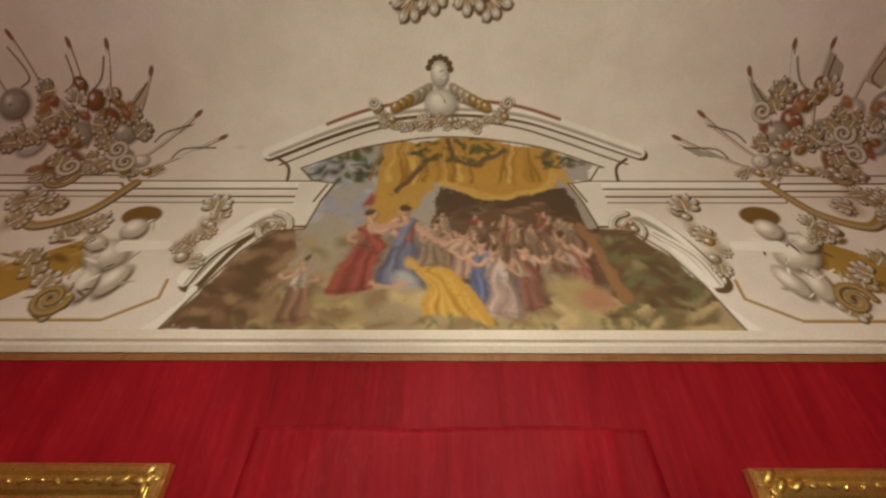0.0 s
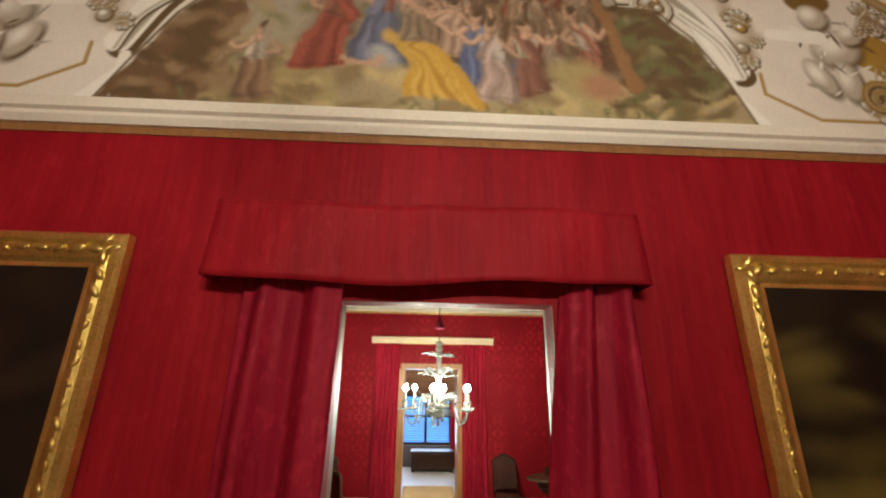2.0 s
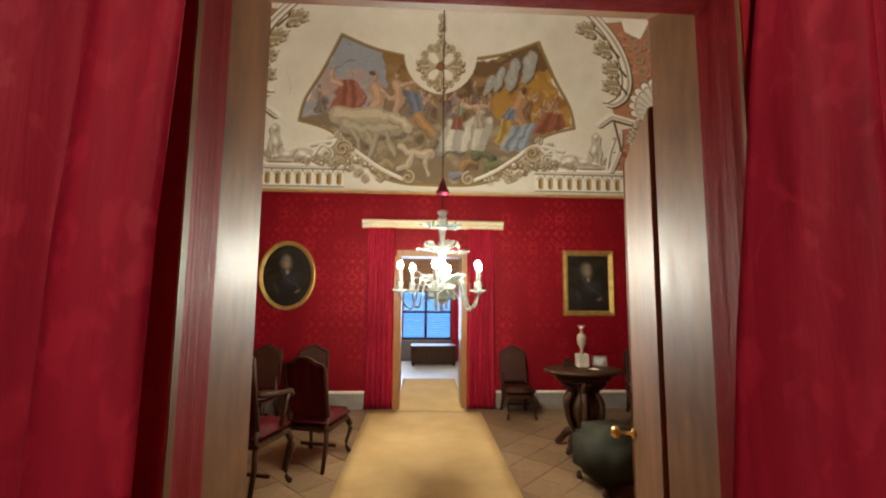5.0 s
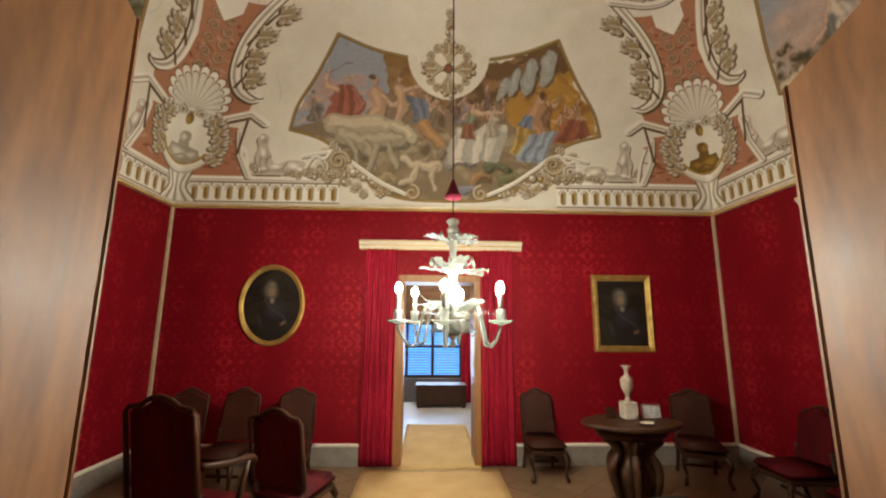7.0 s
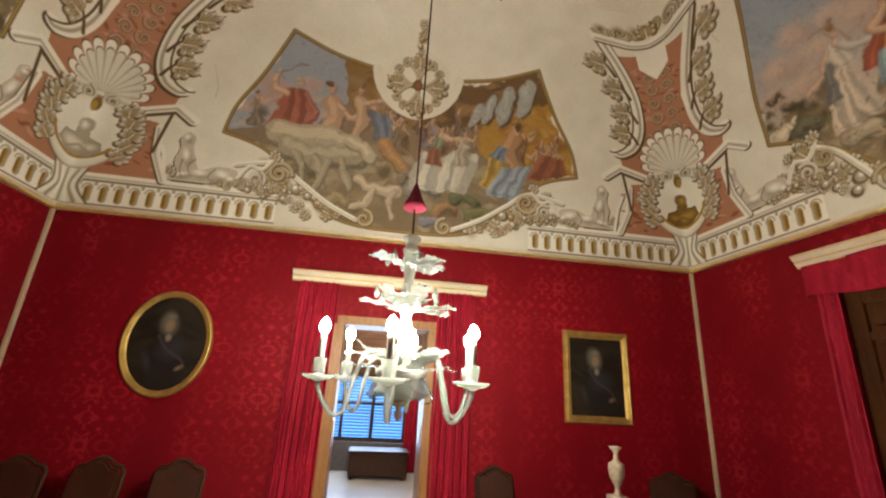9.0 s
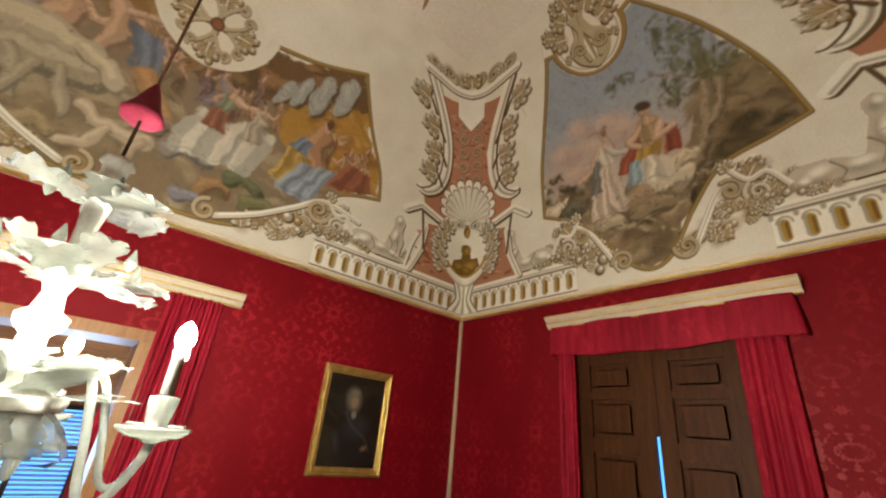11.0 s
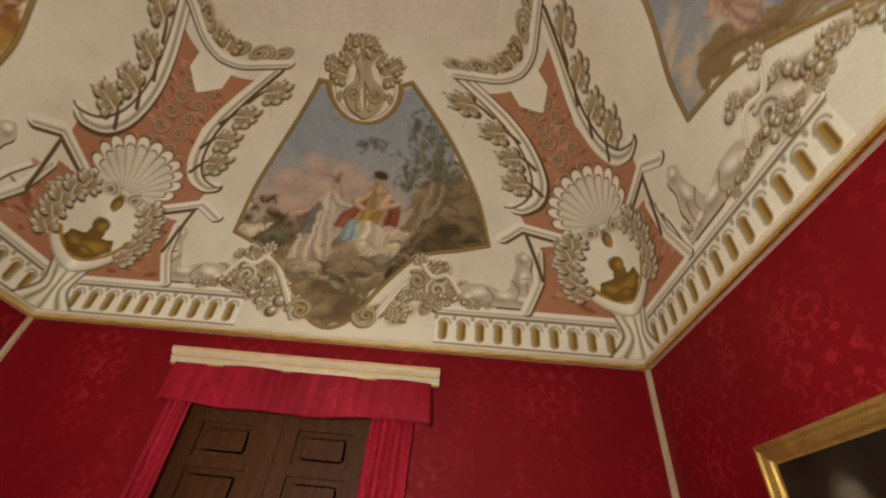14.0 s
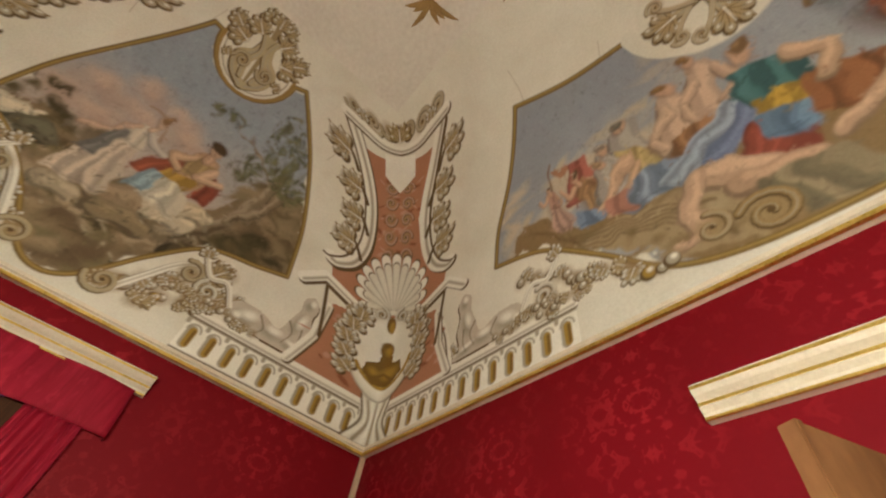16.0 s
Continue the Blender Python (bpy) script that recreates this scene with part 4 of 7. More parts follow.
def paint_triumph(w):
    f, edge, p, bite = long_fresco(w, .385, -1, 1)
    p.wash((.36, .37, .39), (.31, .34, .40), .6, 1.8)
    p.mottle(.385 + .5, .385 + 1.75, .85, 1.35, [(.52, .44, .34), (.56, .48, .38), (.44, .41, .38)], 60, .17, .5)
    p.mottle(.385 - .2, .385 + .9, 1.2, 1.6, [(.45, .41, .38), (.36, .38, .42)], 24, .2, .4)
    # the brown hull and its pale keel
    p.area([f(-1.72, .88), f(-1.66, 1.02), f(-1.56, 1.06), f(-1.40, .98), f(-1.22, .80), f(-.93, .76), f(-.62, .76), f(-.3, .62), f(.3, .5), f(1.9, .9), f(.8, 0), f(-.5, .05), f(-.86, .30), f(-1.2, .60)], (.26, .175, .085))
    p.area([f(-1.30, .68), f(-.95, .66), f(-.62, .62), f(-.40, .45), f(-.45, .1), f(-.86, .30)], (.38, .29, .17))
    p.mottle(.385 + .4, .385 + 1.3, .2, .7, [(.34, .26, .15), (.44, .35, .22), (.25, .18, .09)], 50, .11, .5)
    for k in range(5):
        p.line(curve([f(-1.55 + .06 * k, .98 - .04 * k), f(-1.2, .70 - .03 * k), f(-.85 + .05 * k, .60 - .05 * k), f(-.55, .50 - .08 * k)], 6), .006, (.17, .11, .05), .7, .010)
    p.crowd(.385 - 1.5, .385 - .2, .7, 1.4, 16, .40, [(.42, .26, .16), (.10, .16, .17), (.38, .22, .07), (.30, .11, .07), (.25, .16, .09), (.32, .35, .40)])
    # the far group at the prow
    p.line([f(-1.24, 1.42), f(-1.33, 1.02)], .008, (.22, .13, .07))
    p.area([f(-1.24, 1.36), f(-1.06, 1.24), f(-1.22, 1.22)], (.40, .20, .12))
    p.figure(*f(-1.30, .86), .36, (.46, .30, .24), .1, (.44, .26, .20))
    p.drape(f(-1.12, 1.26), f(-.98, 1.24), f(-1.22, 1.0), f(-1.02, .98), (.36, .12, .09), 7)
    p.figure(*f(-1.06, .82), .40, (.40, .24, .12), .15, (.34, .20, .11))
    for x, y, r, c in ((-.86, 1.16, .050, (.22, .18, .14)), (-.72, 1.26, .048, (.16, .14, .11)), (-.94, 1.08, .042, (.30, .20, .12))):
        p.limb([f(x, y - .05), f(x - .03, y - .16), f(x + .02, y - .26)], .075, .07, (.36, .33, .30))
        p.head(*f(x, y), r, c, -1)
    # the yellow-clad rower reaching down
    p.drape(f(-.82, 1.06), f(-.62, 1.0), f(-.84, .86), f(-.60, .84), (.54, .41, .19), 8)
    p.limb([f(-.80, 1.0), f(-.94, .92), f(-1.10, .80)], .036, .022, (.52, .35, .24))
    p.limb([f(-.76, .94), f(-.90, .84), f(-1.02, .72)], .034, .020, (.50, .33, .22))
    p.head(*f(-.62, .98), .055, (.22, .12, .05), -1)
    p.drape(f(-.88, .84), f(-.60, .86), f(-.94, .70), f(-.62, .70), (.24, .30, .40), 8)
    p.drape(f(-1.20, .88), f(-1.08, .86), f(-1.20, .78), f(-1.04, .76), (.20, .27, .40), 5)
    p.drape(f(-1.02, .86), f(-.90, .84), f(-1.0, .72), f(-.88, .70), (.42, .20, .15), 5)
    # two pale standing shapes, a blue veil streaming between
    for x, y in ((-.48, 1.14), (-.30, 1.20)):
        p.limb([f(x, y), f(x - .04, y - .14), f(x, y - .30)], .085, .075, (.50, .36, .27))
        p.limb([f(x - .06, y - .02), f(x - .16, y - .10), f(x - .12, y - .22)], .034, .022, (.52, .37, .27))
        p.limb([f(x + .07, y - .02), f(x + .13, y - .14), f(x + .04, y - .22)], .034, .022, (.48, .33, .24))
        p.head(*f(x + .01, y + .12), .058, (.24, .14, .06), -1)
    p.drape(f(-.56, .92), f(-.36, .94), f(-.58, .80), f(-.34, .78), (.34, .18, .09), 7)
    p.drape(f(-.28, .94), f(-.18, .82), f(-.72, .74), f(-.66, .64), (.36, .43, .54), 8)
    p.drape(f(-.24, .86), f(-.19, .80), f(-.52, .70), f(-.46, .62), (.22, .28, .45), 4)
    # the great helmsman: teal and ochre cloth, red drapery, bare legs
    p.drape(f(-.30, .72), f(-.10, .62), f(-.44, .54), f(-.18, .42), (.34, .09, .06), 10)
    p.limb([f(-.30, .44), f(-.46, .54), f(-.60, .62)], .075, .065, (.52, .36, .25))
    p.limb([f(-.60, .62), f(-.68, .48), f(-.66, .32)], .066, .036, (.52, .36, .25))
    p.limb([f(-.66, .32), f(-.72, .28), f(-.78, .29)], .030, .018, (.50, .34, .24))
    p.limb([f(-.20, .40), f(-.34, .42), f(-.44, .46)], .060, .05, (.46, .31, .21))
    p.drape(f(-.20, 1.06), f(.06, .96), f(-.22, .82), f(.02, .74), (.07, .17, .18), 9)
    p.drape(f(-.20, .82), f(.0, .74), f(-.26, .70), f(-.06, .60), (.48, .31, .06), 7)
    p.drape(f(-.26, .72), f(-.06, .62), f(-.24, .60), f(-.08, .52), (.15, .24, .36), 6)
    p.drape(f(-.02, .78), f(.22, .64), f(-.06, .56), f(.16, .46), (.30, .13, .06), 8)
    p.limb([f(.04, .98), f(.16, .86), f(.06, .74)], .05, .036, (.50, .34, .23))
    p.limb([f(.22, .60), f(.08, .48), f(-.06, .44)], .045, .03, (.50, .34, .23))
    p.head(*f(-.10, 1.14), .065, (.20, .12, .06), 1)
    p.drape(f(-.40, .40), f(-.10, .36), f(-.30, .16), f(.0, .14), (.30, .25, .16), 8)
    p.smear(4.5)
    p.brush(2400, .024)
    p.soften(1)
    w.scroll(*f(-.41, .23), .12, 1, 0.6, 1.5, (.36, .25, .11))
    panel_edge(w, edge + edge[:1])
    w.line(bite, .05, CREAM)
    crest_medallion(w, .385, 1.66, .36)
    for sg in (-1, 1):
        w.garland([(.385 + sg * 1.7, .7), (.385 + sg * 1.4, .52), (.385 + sg * .8, .2)], .085)
        w.scroll(.385 + sg * .62, .30, .09, sg, math.pi / 2, 1.2, (.46, .35, .20))
        beast(w, .385 + sg * 2.05, sg)


def side_fresco(w, mid, flip, dark=False):
    """The fan-shaped pastoral of a side wall."""
    f = lambda x, y: (mid + flip * x, y)
    left = curve([(-.40, 2.29), (-.72, 1.75), (-.92, 1.3), (-1.0, .86)])
    right = curve([(.42, 2.31), (.78, 1.85), (1.05, 1.35), (1.18, .90)])
    low = curve([(-1.0, .86), (-.72, .72), (-.45, .48), (-.15, .12), (.1, .12), (.35, .48), (.6, .75), (.95, .84), (1.18, .90)])
    edge = [f(*q) for q in left + low + list(reversed(right)) + arc_pts(0, 2.28, .33, 0, -math.pi)]
    p = w.inside(w.within(edge))
    p.wash((.50, .41, .34), (.32, .365, .43), .9, 1.75)
    for x, y, rx, ry in ((-.39, 1.55, .22, .17), (-.12, 1.48, .2, .13), (-.62, 1.35, .26, .16), (-.30, 1.30, .3, .16), (.02, 1.36, .2, .14), (-.78, 1.18, .2, .14), (-.5, 1.12, .3, .12)):
        p.dab(*f(x, y), rx, ry, rnd.uniform(-.3, .3), (.52, .37, .29), .75, .8)
        p.dab(*f(x - .05, y + .05), rx * .6, ry * .5, rnd.uniform(-.3, .3), (.60, .45, .36), .7, .9)
        p.dab(*f(x + .06, y - .07), rx * .6, ry * .4, rnd.uniform(-.3, .3), (.40, .29, .25), .5, .9)
    p.area([f(-1.0, .94), f(-.8, 1.02), f(-.55, .98), f(-.2, .84), f(.3, .9), f(.5, 1.15), f(.7, 1.45), f(.95, 1.55), f(1.2, 1.1), f(1.2, .8), f(0, 0), f(-.6, .4)], (.23, .165, .095))
    p.mottle(mid - 1.0, mid + 1.1, .15, .92, [(.34, .26, .16), (.15, .105, .06), (.42, .33, .22), (.20, .16, .085)], 120, .17, .6)
    tx = mid + flip * .85
    p.mottle(tx - .3, tx + .3, .95, 1.5, [(.25, .19, .11), (.16, .12, .065), (.30, .23, .14)], 70, .15, .6)
    for x, y, rx, ry in ((-.60, .93, .17, .10), (-.84, 1.10, .13, .11), (-.72, .84, .16, .07), (.90, .92, .24, .12), (.55, .72, .2, .08), (.72, .86, .16, .09), (.1, .5, .2, .06), (-.25, .58, .16, .05)):
        for _ in range(9):
            v = rnd.uniform(.6, 1.5)
            p.dab(*f(x + rnd.uniform(-1, 1) * rx, y + rnd.uniform(-1, 1) * ry), rx * rnd.uniform(.3, .6), ry * rnd.uniform(.3, .6), rnd.uniform(-.5, .5), (.095 * v, .075 * v, .035 * v), .8, .5)
    # tree: a leaning pale trunk that forks, with dusky foliage
    for pts, w0, w1 in (([(.30, .68), (.47, .84), (.62, 1.10), (.70, 1.38), (.70, 1.62)], .085, .035), ([(.58, 1.02), (.74, 1.22), (.82, 1.48)], .05, .02), ([(.68, 1.5), (.5, 1.62), (.3, 1.68), (.12, 1.76)], .014, .006)):
        q = curve([f(*u) for u in pts], 6)
        p.line(q, w0, (.21, .16, .10), 1, w1)
        p.line([(u - flip * w0 * .35, v + .01) for u, v in q], w0 * .42, (.37, .30, .21), .9, w1 * .4)
        p.line([(u + flip * w0 * .5, v) for u, v in q], w0 * .2, (.11, .08, .045), .8, w1 * .2)
    for x, y, rx, ry, n in ((.60, 1.85, .20, .26, 130), (.74, 1.62, .16, .14, 70), (.45, 1.55, .10, .08, 26), (.42, 1.45, .12, .07, 30), (.10, 1.76, .14, .05, 36), (.86, 1.5, .12, .10, 40)):
        for _ in range(n):
            a, r, v = rnd.uniform(0, 6.3), math.sqrt(rnd.random()), rnd.uniform(.7, 2.1)
            p.dab(*f(x + rx * r * math.cos(a), y + ry * r * math.sin(a)), rnd.uniform(.02, .055), rnd.uniform(.010, .028), rnd.uniform(0, 3), (.095 * v, .092 * v, .045 * v), .7, .6)
    p.brush(1300, .035)
    p.soften(1)
    # a pale rock and beasts below, a white-clad shape, a red-cloaked one and a bright cloth between
    for x, y, rx, ry, c in ((-.84, .90, .13, .07, (.60, .53, .41)), (-.66, .84, .13, .09, (.13, .12, .08)), (.24, .84, .24, .10, (.58, .50, .37)), (.36, .93, .16, .07, (.52, .44, .31)), (-.04, .74, .15, .07, (.30, .22, .14)), (.08, .62, .2, .08, (.26, .20, .12)), (.52, .62, .1, .09, (.10, .075, .04)), (-.30, .60, .16, .06, (.42, .35, .25))):
        p.limb([f(x - rx * .6, y - ry * .2), f(x, y + ry * .2), f(x + rx * .6, y - ry * .1)], ry, ry * .7, c)
        for q in range(7):
            p.dab(*f(x + rnd.uniform(-1, 1) * rx, y + rnd.uniform(-.8, .8) * ry), rnd.uniform(.02, .05), rnd.uniform(.008, .018), rnd.uniform(0, 3), tone(c, rnd.choice([.5, .7, 1.3])), .8, .4)
    p.dab(*f(-.44, .98), .09, .16, flip * .2, (.20, .15, .10), .7, .6)
    p.line(arc_pts(*f(-.30, 1.28), .17, 1.2, 3.6), .010, (.34, .23, .15), .9, .006)
    p.drape(f(-.32, 1.12), f(-.17, 1.12), f(-.46, .68), f(-.10, .70), (.60, .50, .40), 13, flip * -.03)
    p.drape(f(-.31, 1.27), f(-.18, 1.28), f(-.31, 1.11), f(-.17, 1.11), (.64, .57, .47), 7)
    p.drape(f(-.36, 1.16), f(-.30, 1.14), f(-.44, .90), f(-.34, .88), (.22, .21, .20), 5)
    p.limb([f(-.30, 1.25), f(-.40, 1.12), f(-.56, 1.04)], .026, .016, (.50, .35, .26))
    p.limb([f(-.18, 1.26), f(-.09, 1.18), f(.0, 1.22)], .028, .018, (.46, .42, .38))
    p.limb([f(-.22, 1.28), f(-.20, 1.34)], .024, .022, (.54, .39, .29))
    p.head(*f(-.20, 1.39), .052, (.24, .14, .07), 1, (.54, .38, .28))
    p.drape(f(.02, 1.30), f(.14, 1.24), f(-.14, .98), f(.06, .94), (.36, .10, .055), 9)
    p.drape(f(.26, 1.28), f(.34, 1.22), f(.24, 1.04), f(.36, 1.02), (.30, .075, .045), 6)
    p.limb([f(.17, 1.32), f(.18, 1.20), f(.14, 1.08)], .09, .075, (.44, .29, .18))
    p.drape(f(.10, 1.30), f(.26, 1.31), f(.09, 1.20), f(.27, 1.20), (.42, .30, .15), 6)
    p.limb([f(.09, 1.31), f(-.02, 1.24), f(.06, 1.18)], .03, .022, (.50, .34, .23))
    p.limb([f(.26, 1.29), f(.20, 1.19), f(.36, 1.25)], .034, .022, (.54, .37, .26))
    p.drape(f(.04, 1.12), f(.20, 1.13), f(.02, 1.0), f(.18, .98), (.50, .31, .07), 7)
    p.drape(f(-.02, 1.04), f(.08, 1.02), f(-.10, .84), f(.04, .84), (.28, .38, .44), 7)
    p.drape(f(.08, 1.02), f(.24, 1.0), f(.02, .82), f(.30, .84), (.66, .60, .48), 9)
    p.limb([f(.17, 1.33), f(.17, 1.41)], .03, .028, (.48, .32, .22))
    p.head(*f(.165, 1.47), .058, (.075, .045, .022), -1, (.48, .32, .22))
    p.dab(*f(.175, 1.51), .066, .045, 0, (.075, .045, .022), .95, .3)
    for k in range(60):
        p.dab(*f(rnd.uniform(-.95, 1.1), rnd.uniform(.30, .82)), rnd.uniform(.015, .05), rnd.uniform(.006, .016), rnd.uniform(0, 3), rnd.choice([(.10, .08, .04), (.40, .34, .24), (.22, .18, .09)]), .7, .4)
    p.smear(4.0)
    p.brush(1600, .022)
    p.soften(1)
    panel_edge(w, edge + edge[:1])
    w.dab(mid, 2.26, .32, .32, 0, CREAM, 1, .05)
    w.line(arc_pts(mid, 2.26, .31, .15, -math.pi - .15), .014, (.34, .22, .07))
    w.line(arc_pts(mid, 2.26, .27, .15, -math.pi - .15), .006, GREY)
    ochre = (.50, .41, .25)
    w.line([(mid, 2.02), (mid, 2.30), (mid, 2.62)], .012, (.34, .26, .14), .8, .03)
    for sg in (-1, 1):
        w.rib(curve([(mid + sg * .01, 2.02), (mid + sg * .12, 2.10), (mid + sg * .15, 2.22), (mid + sg * .06, 2.30), (mid + sg * .02, 2.44)]), .030, ochre)
        w.rib(curve([(mid + sg * .05, 2.08), (mid + sg * .07, 2.20), (mid + sg * .02, 2.34), (mid + sg * .07, 2.50)]), .022, ochre)
        w.scroll(mid + sg * .10, 2.19, .07, sg, 0, 1.3, ochre)
        w.leaf(mid + sg * .20, 2.15, math.pi / 2 - sg * .6, .07, ochre)
        w.leaf(mid + sg * .16, 2.34, math.pi / 2 - sg * 1.3, .15, ochre)
        w.leaf(mid + sg * .24, 2.41, math.pi / 2 - sg * 1.0, .12, ochre)
        w.leaf(mid + sg * .09, 2.46, math.pi / 2 - sg * .7, .14, (.56, .47, .30))
        w.leaf(mid + sg * .06, 2.58, math.pi / 2 - sg * .5, .11, (.56, .47, .30))
        w.garland([(mid + sg * .85, .66), (mid + sg * .52, .40), (mid + sg * .22, .14)], .105)
        w.rib(curve([(mid + sg * .80, .74), (mid + sg * .55, .56), (mid + sg * .42, .36), (mid + sg * .30, .14)]), .022)
        w.garland([(mid + sg * 1.0, .50), (mid + sg * .62, .30), (mid + sg * .42, .12)], .085)
        w.scroll(mid + sg * .26, .20, .10, sg, 0, 1.3, ochre)
        w.scroll(mid + sg * .62, .54, .09, -sg, 1.0, 1.3, ochre)
        w.leaf(mid + sg * .75, .60, math.pi / 2 - sg * .6, .15, ochre)
        beast(w, mid + sg * 1.28, sg)
    w.leaf(mid, 2.58, math.pi / 2, .12, (.58, .48, .30))


def corner_cartouche(w, bust=True):
    """The waisted panel, shell and medallion in a corner of the vault."""
    for sg in (-1, 1):
        w.area([(sg * .12, .35), (sg * .62, .35), (sg * .50, .62), (sg * .44, .92), (sg * .1, 1.0)], ROSE)
        w.mottle(min(sg * .2, sg * .55), max(sg * .2, sg * .55), .4, .85, [DROSE, (.55, .31, .23)], 18, .06, .7)
        w.rib([(sg * .60, .34), (sg * .50, .60), (sg * .46, .88)], .028)
    w.area([(-.31, 2.26), (-.24, 2.0), (-.19, 1.75), (-.24, 1.5), (-.5, 1.24), (-.48, 1.06), (.48, 1.06), (.5, 1.24), (.24, 1.5), (.19, 1.75), (.24, 2.0), (.31, 2.26)], ROSE)
    w.mottle(-.2, .2, 1.45, 2.15, [DROSE, (.56, .32, .24)], 46, .05, .6)
    for k in range(5):
        for sg in (-1, 1):
            w.scroll(sg * .075, 1.5 + .13 * k, .06, sg, 0, 1.2, (.54, .30, .22))
    w.area([(-.14, 2.30), (-.14, 2.12), (0, 1.98), (.14, 2.12), (.14, 2.30)], LIGHT)
    w.shell(0, 1.20, .27)
    for sg in (-1, 1):
        side = curve([(sg * .39, 2.36), (sg * .30, 2.08), (sg * .25, 1.80), (sg * .27, 1.55), (sg * .36, 1.36), (sg * .47, 1.27), (sg * .52, 1.27)])
        w.rib(side, .046)
        w.line([(x + sg * .05, y) for x, y in side], .008, BROWN)
        for x, y, a in ((.44, 2.20, .25), (.355, 1.97, .2), (.34, 1.74, .15), (.38, 1.53, .1)):
            w.line(curve([(sg * (x - .07), y - .14), (sg * (x - .03), y - .05), (sg * (x + .02), y)], 4), .016, BROWN, .9, .010)
            w.leaf(sg * x, y - .05, math.pi / 2 - sg * (math.pi / 2 - a), .16, (.66, .58, .43))
            w.scroll(sg * (x + .06), y - .07, .032, sg, 0, 1.0, (.60, .50, .33))
        w.rib([(sg * .17, .98), (sg * .52, 1.10), (sg * .66, .98)], .036)
        w.line([(sg * .2, .93), (sg * .50, 1.03), (sg * .47, .62)], .012, BROWN)
        w.garland([(sg * .30, .98), (sg * .36, .78), (sg * .30, .55)], .06, .1)
        w.scroll(sg * .37, 2.48, .065, -sg, math.pi, 1.3, (.56, .47, .32))
        w.scroll(sg * .22, 2.48, .075, sg, 0, 1.3, (.56, .47, .32))
        w.scroll(sg * .085, 2.50, .075, -sg, math.pi, 1.3, (.50, .40, .24))
        w.leaf(sg * .30, 2.44, math.pi / 2 - sg * .2, .07)
        w.scroll(sg * .09, 1.06, .065, sg, math.pi / 2)
    w.rib([(-.44, 2.41), (0, 2.36), (.44, 2.41)], .034)
    w.leaf(0, 2.44, math.pi / 2, .15, (.52, .40, .18))
    w.dab(.012, .70, .30, .355, 0, BROWN, .9, .08)
    w.dab(0, .71, .295, .35, 0, CREAM, 1, .08)
    w.dab(-.01, .72, .28, .33, 0, LIGHT, 1, .15)
    for sg in (-1, 1):
        for q in range(5):
            w.leaf(sg * (.24 + .05 * math.sin(q * .8)), .50 + .11 * q, math.pi / 2 - sg * .9 + sg * .25 * q, .13)
    w.line(arc_pts(0, .72, .24, -2.6, -.2), .016, GOLD, .8)
    w.dab(0, 1.0, .045, .07, 0, DGOLD, 1, .2)
    w.dab(.01, .98, .03, .06, 0, GOLD, 1, .4)
    col, dk = (GOLD, DGOLD) if bust else (CREAM, GREY)
    w.area([(-.16, .56), (-.14, .64), (-.05, .69), (-.045, .75), (.055, .75), (.06, .69), (.14, .68), (.17, .58), (.08, .50), (-.08, .49)], dk)
    w.dab(.05, .60, .11, .07, .2, col, .9, .6)
    w.dab(-.08, .59, .06, .05, -.3, col, .8, .7)
    w.line([(-.10, .53), (.0, .60), (.10, .53)], .012, dk, .8)
    w.dab(.0, .79, .066, .075, .1, dk, 1, .2)
    w.dab(.012, .79, .045, .055, .1, col, .9, .7)
    w.dab(-.02, .835, .05, .03, .3, dk, .8, .5)
    w.area([(-.12, .36), (.12, .36), (.10, .2), (.17, .03), (-.17, .03), (-.10, .2)], CREAM)
    for k in range(7):
        o = (k - 3) * .05
        w.line(curve([(o * .7, .36), (o * .4, .2), (o, .04)]), .008, (.36, .30, .21) if k % 2 else LIGHT, .8, .014)
    w.line(curve([(-.12, .38), (-.09, .2), (-.18, .03)]), .008, BROWN, .8)
    w.line(curve([(.12, .38), (.09, .2), (.18, .03)]), .008, BROWN, .8)


wf, wr, wn_, wl = (wall_of(k) for k in range(4))
for w, a, b in ((wf, XL, XR), (wn_, XL, XR), (wr, YN, YF), (wl, YN, YF)):
    w.area([(a, 0), (b, 0), (b, .34), (a, .34)], CREAM)
    long = b - a > 5.5
    balustrade(w, a + .02, a + (1.95 if long else 1.55))
    balustrade(w, b - (1.95 if long else 1.55), b - .02)
for w, a, b in ((wf, XL, XR), (wr, YN, YF), (wn_, XL, XR), (wl, YN, YF)):
    for k in range(60):
        w.dab(rnd.uniform(a, b), rnd.uniform(.9, 2.6), rnd.uniform(.08, .3), rnd.uniform(.05, .2), rnd.uniform(-.8, .8), rnd.choice([(.66, .61, .50), (.84, .82, .74), (.72, .64, .52)]), .30, 1.0)
    for k in range(5):
        x, y = rnd.uniform(a + .8, b - .8), rnd.uniform(1.2, 2.2)
        w.line(curve([(x, y), (x + rnd.uniform(-.05, .05), y + .12), (x + rnd.uniform(-.10, .10), y + .30)], 4), .004, (.36, .29, .20), .55, .002)
paint_banquet(wf)
paint_triumph(wn_)
side_fresco(wr, 5.07, -1)
side_fresco(wl, 5.03, 1)
corner_cartouche(corner_of(XR, YF, 1, 1))
corner_cartouche(corner_of(XR, YN, -1, 1))
corner_cartouche(corner_of(XL, YF, -1, 1), False)
corner_cartouche(corner_of(XL, YN, 1, 1), False)
faces = []
for i in range(RINGS - 1):
    a = np.arange(NR) + i * NR
    b = np.roll(np.arange(NR), -1) + i * NR
    faces.append(np.stack([a, b, b + NR, a + NR], 1))


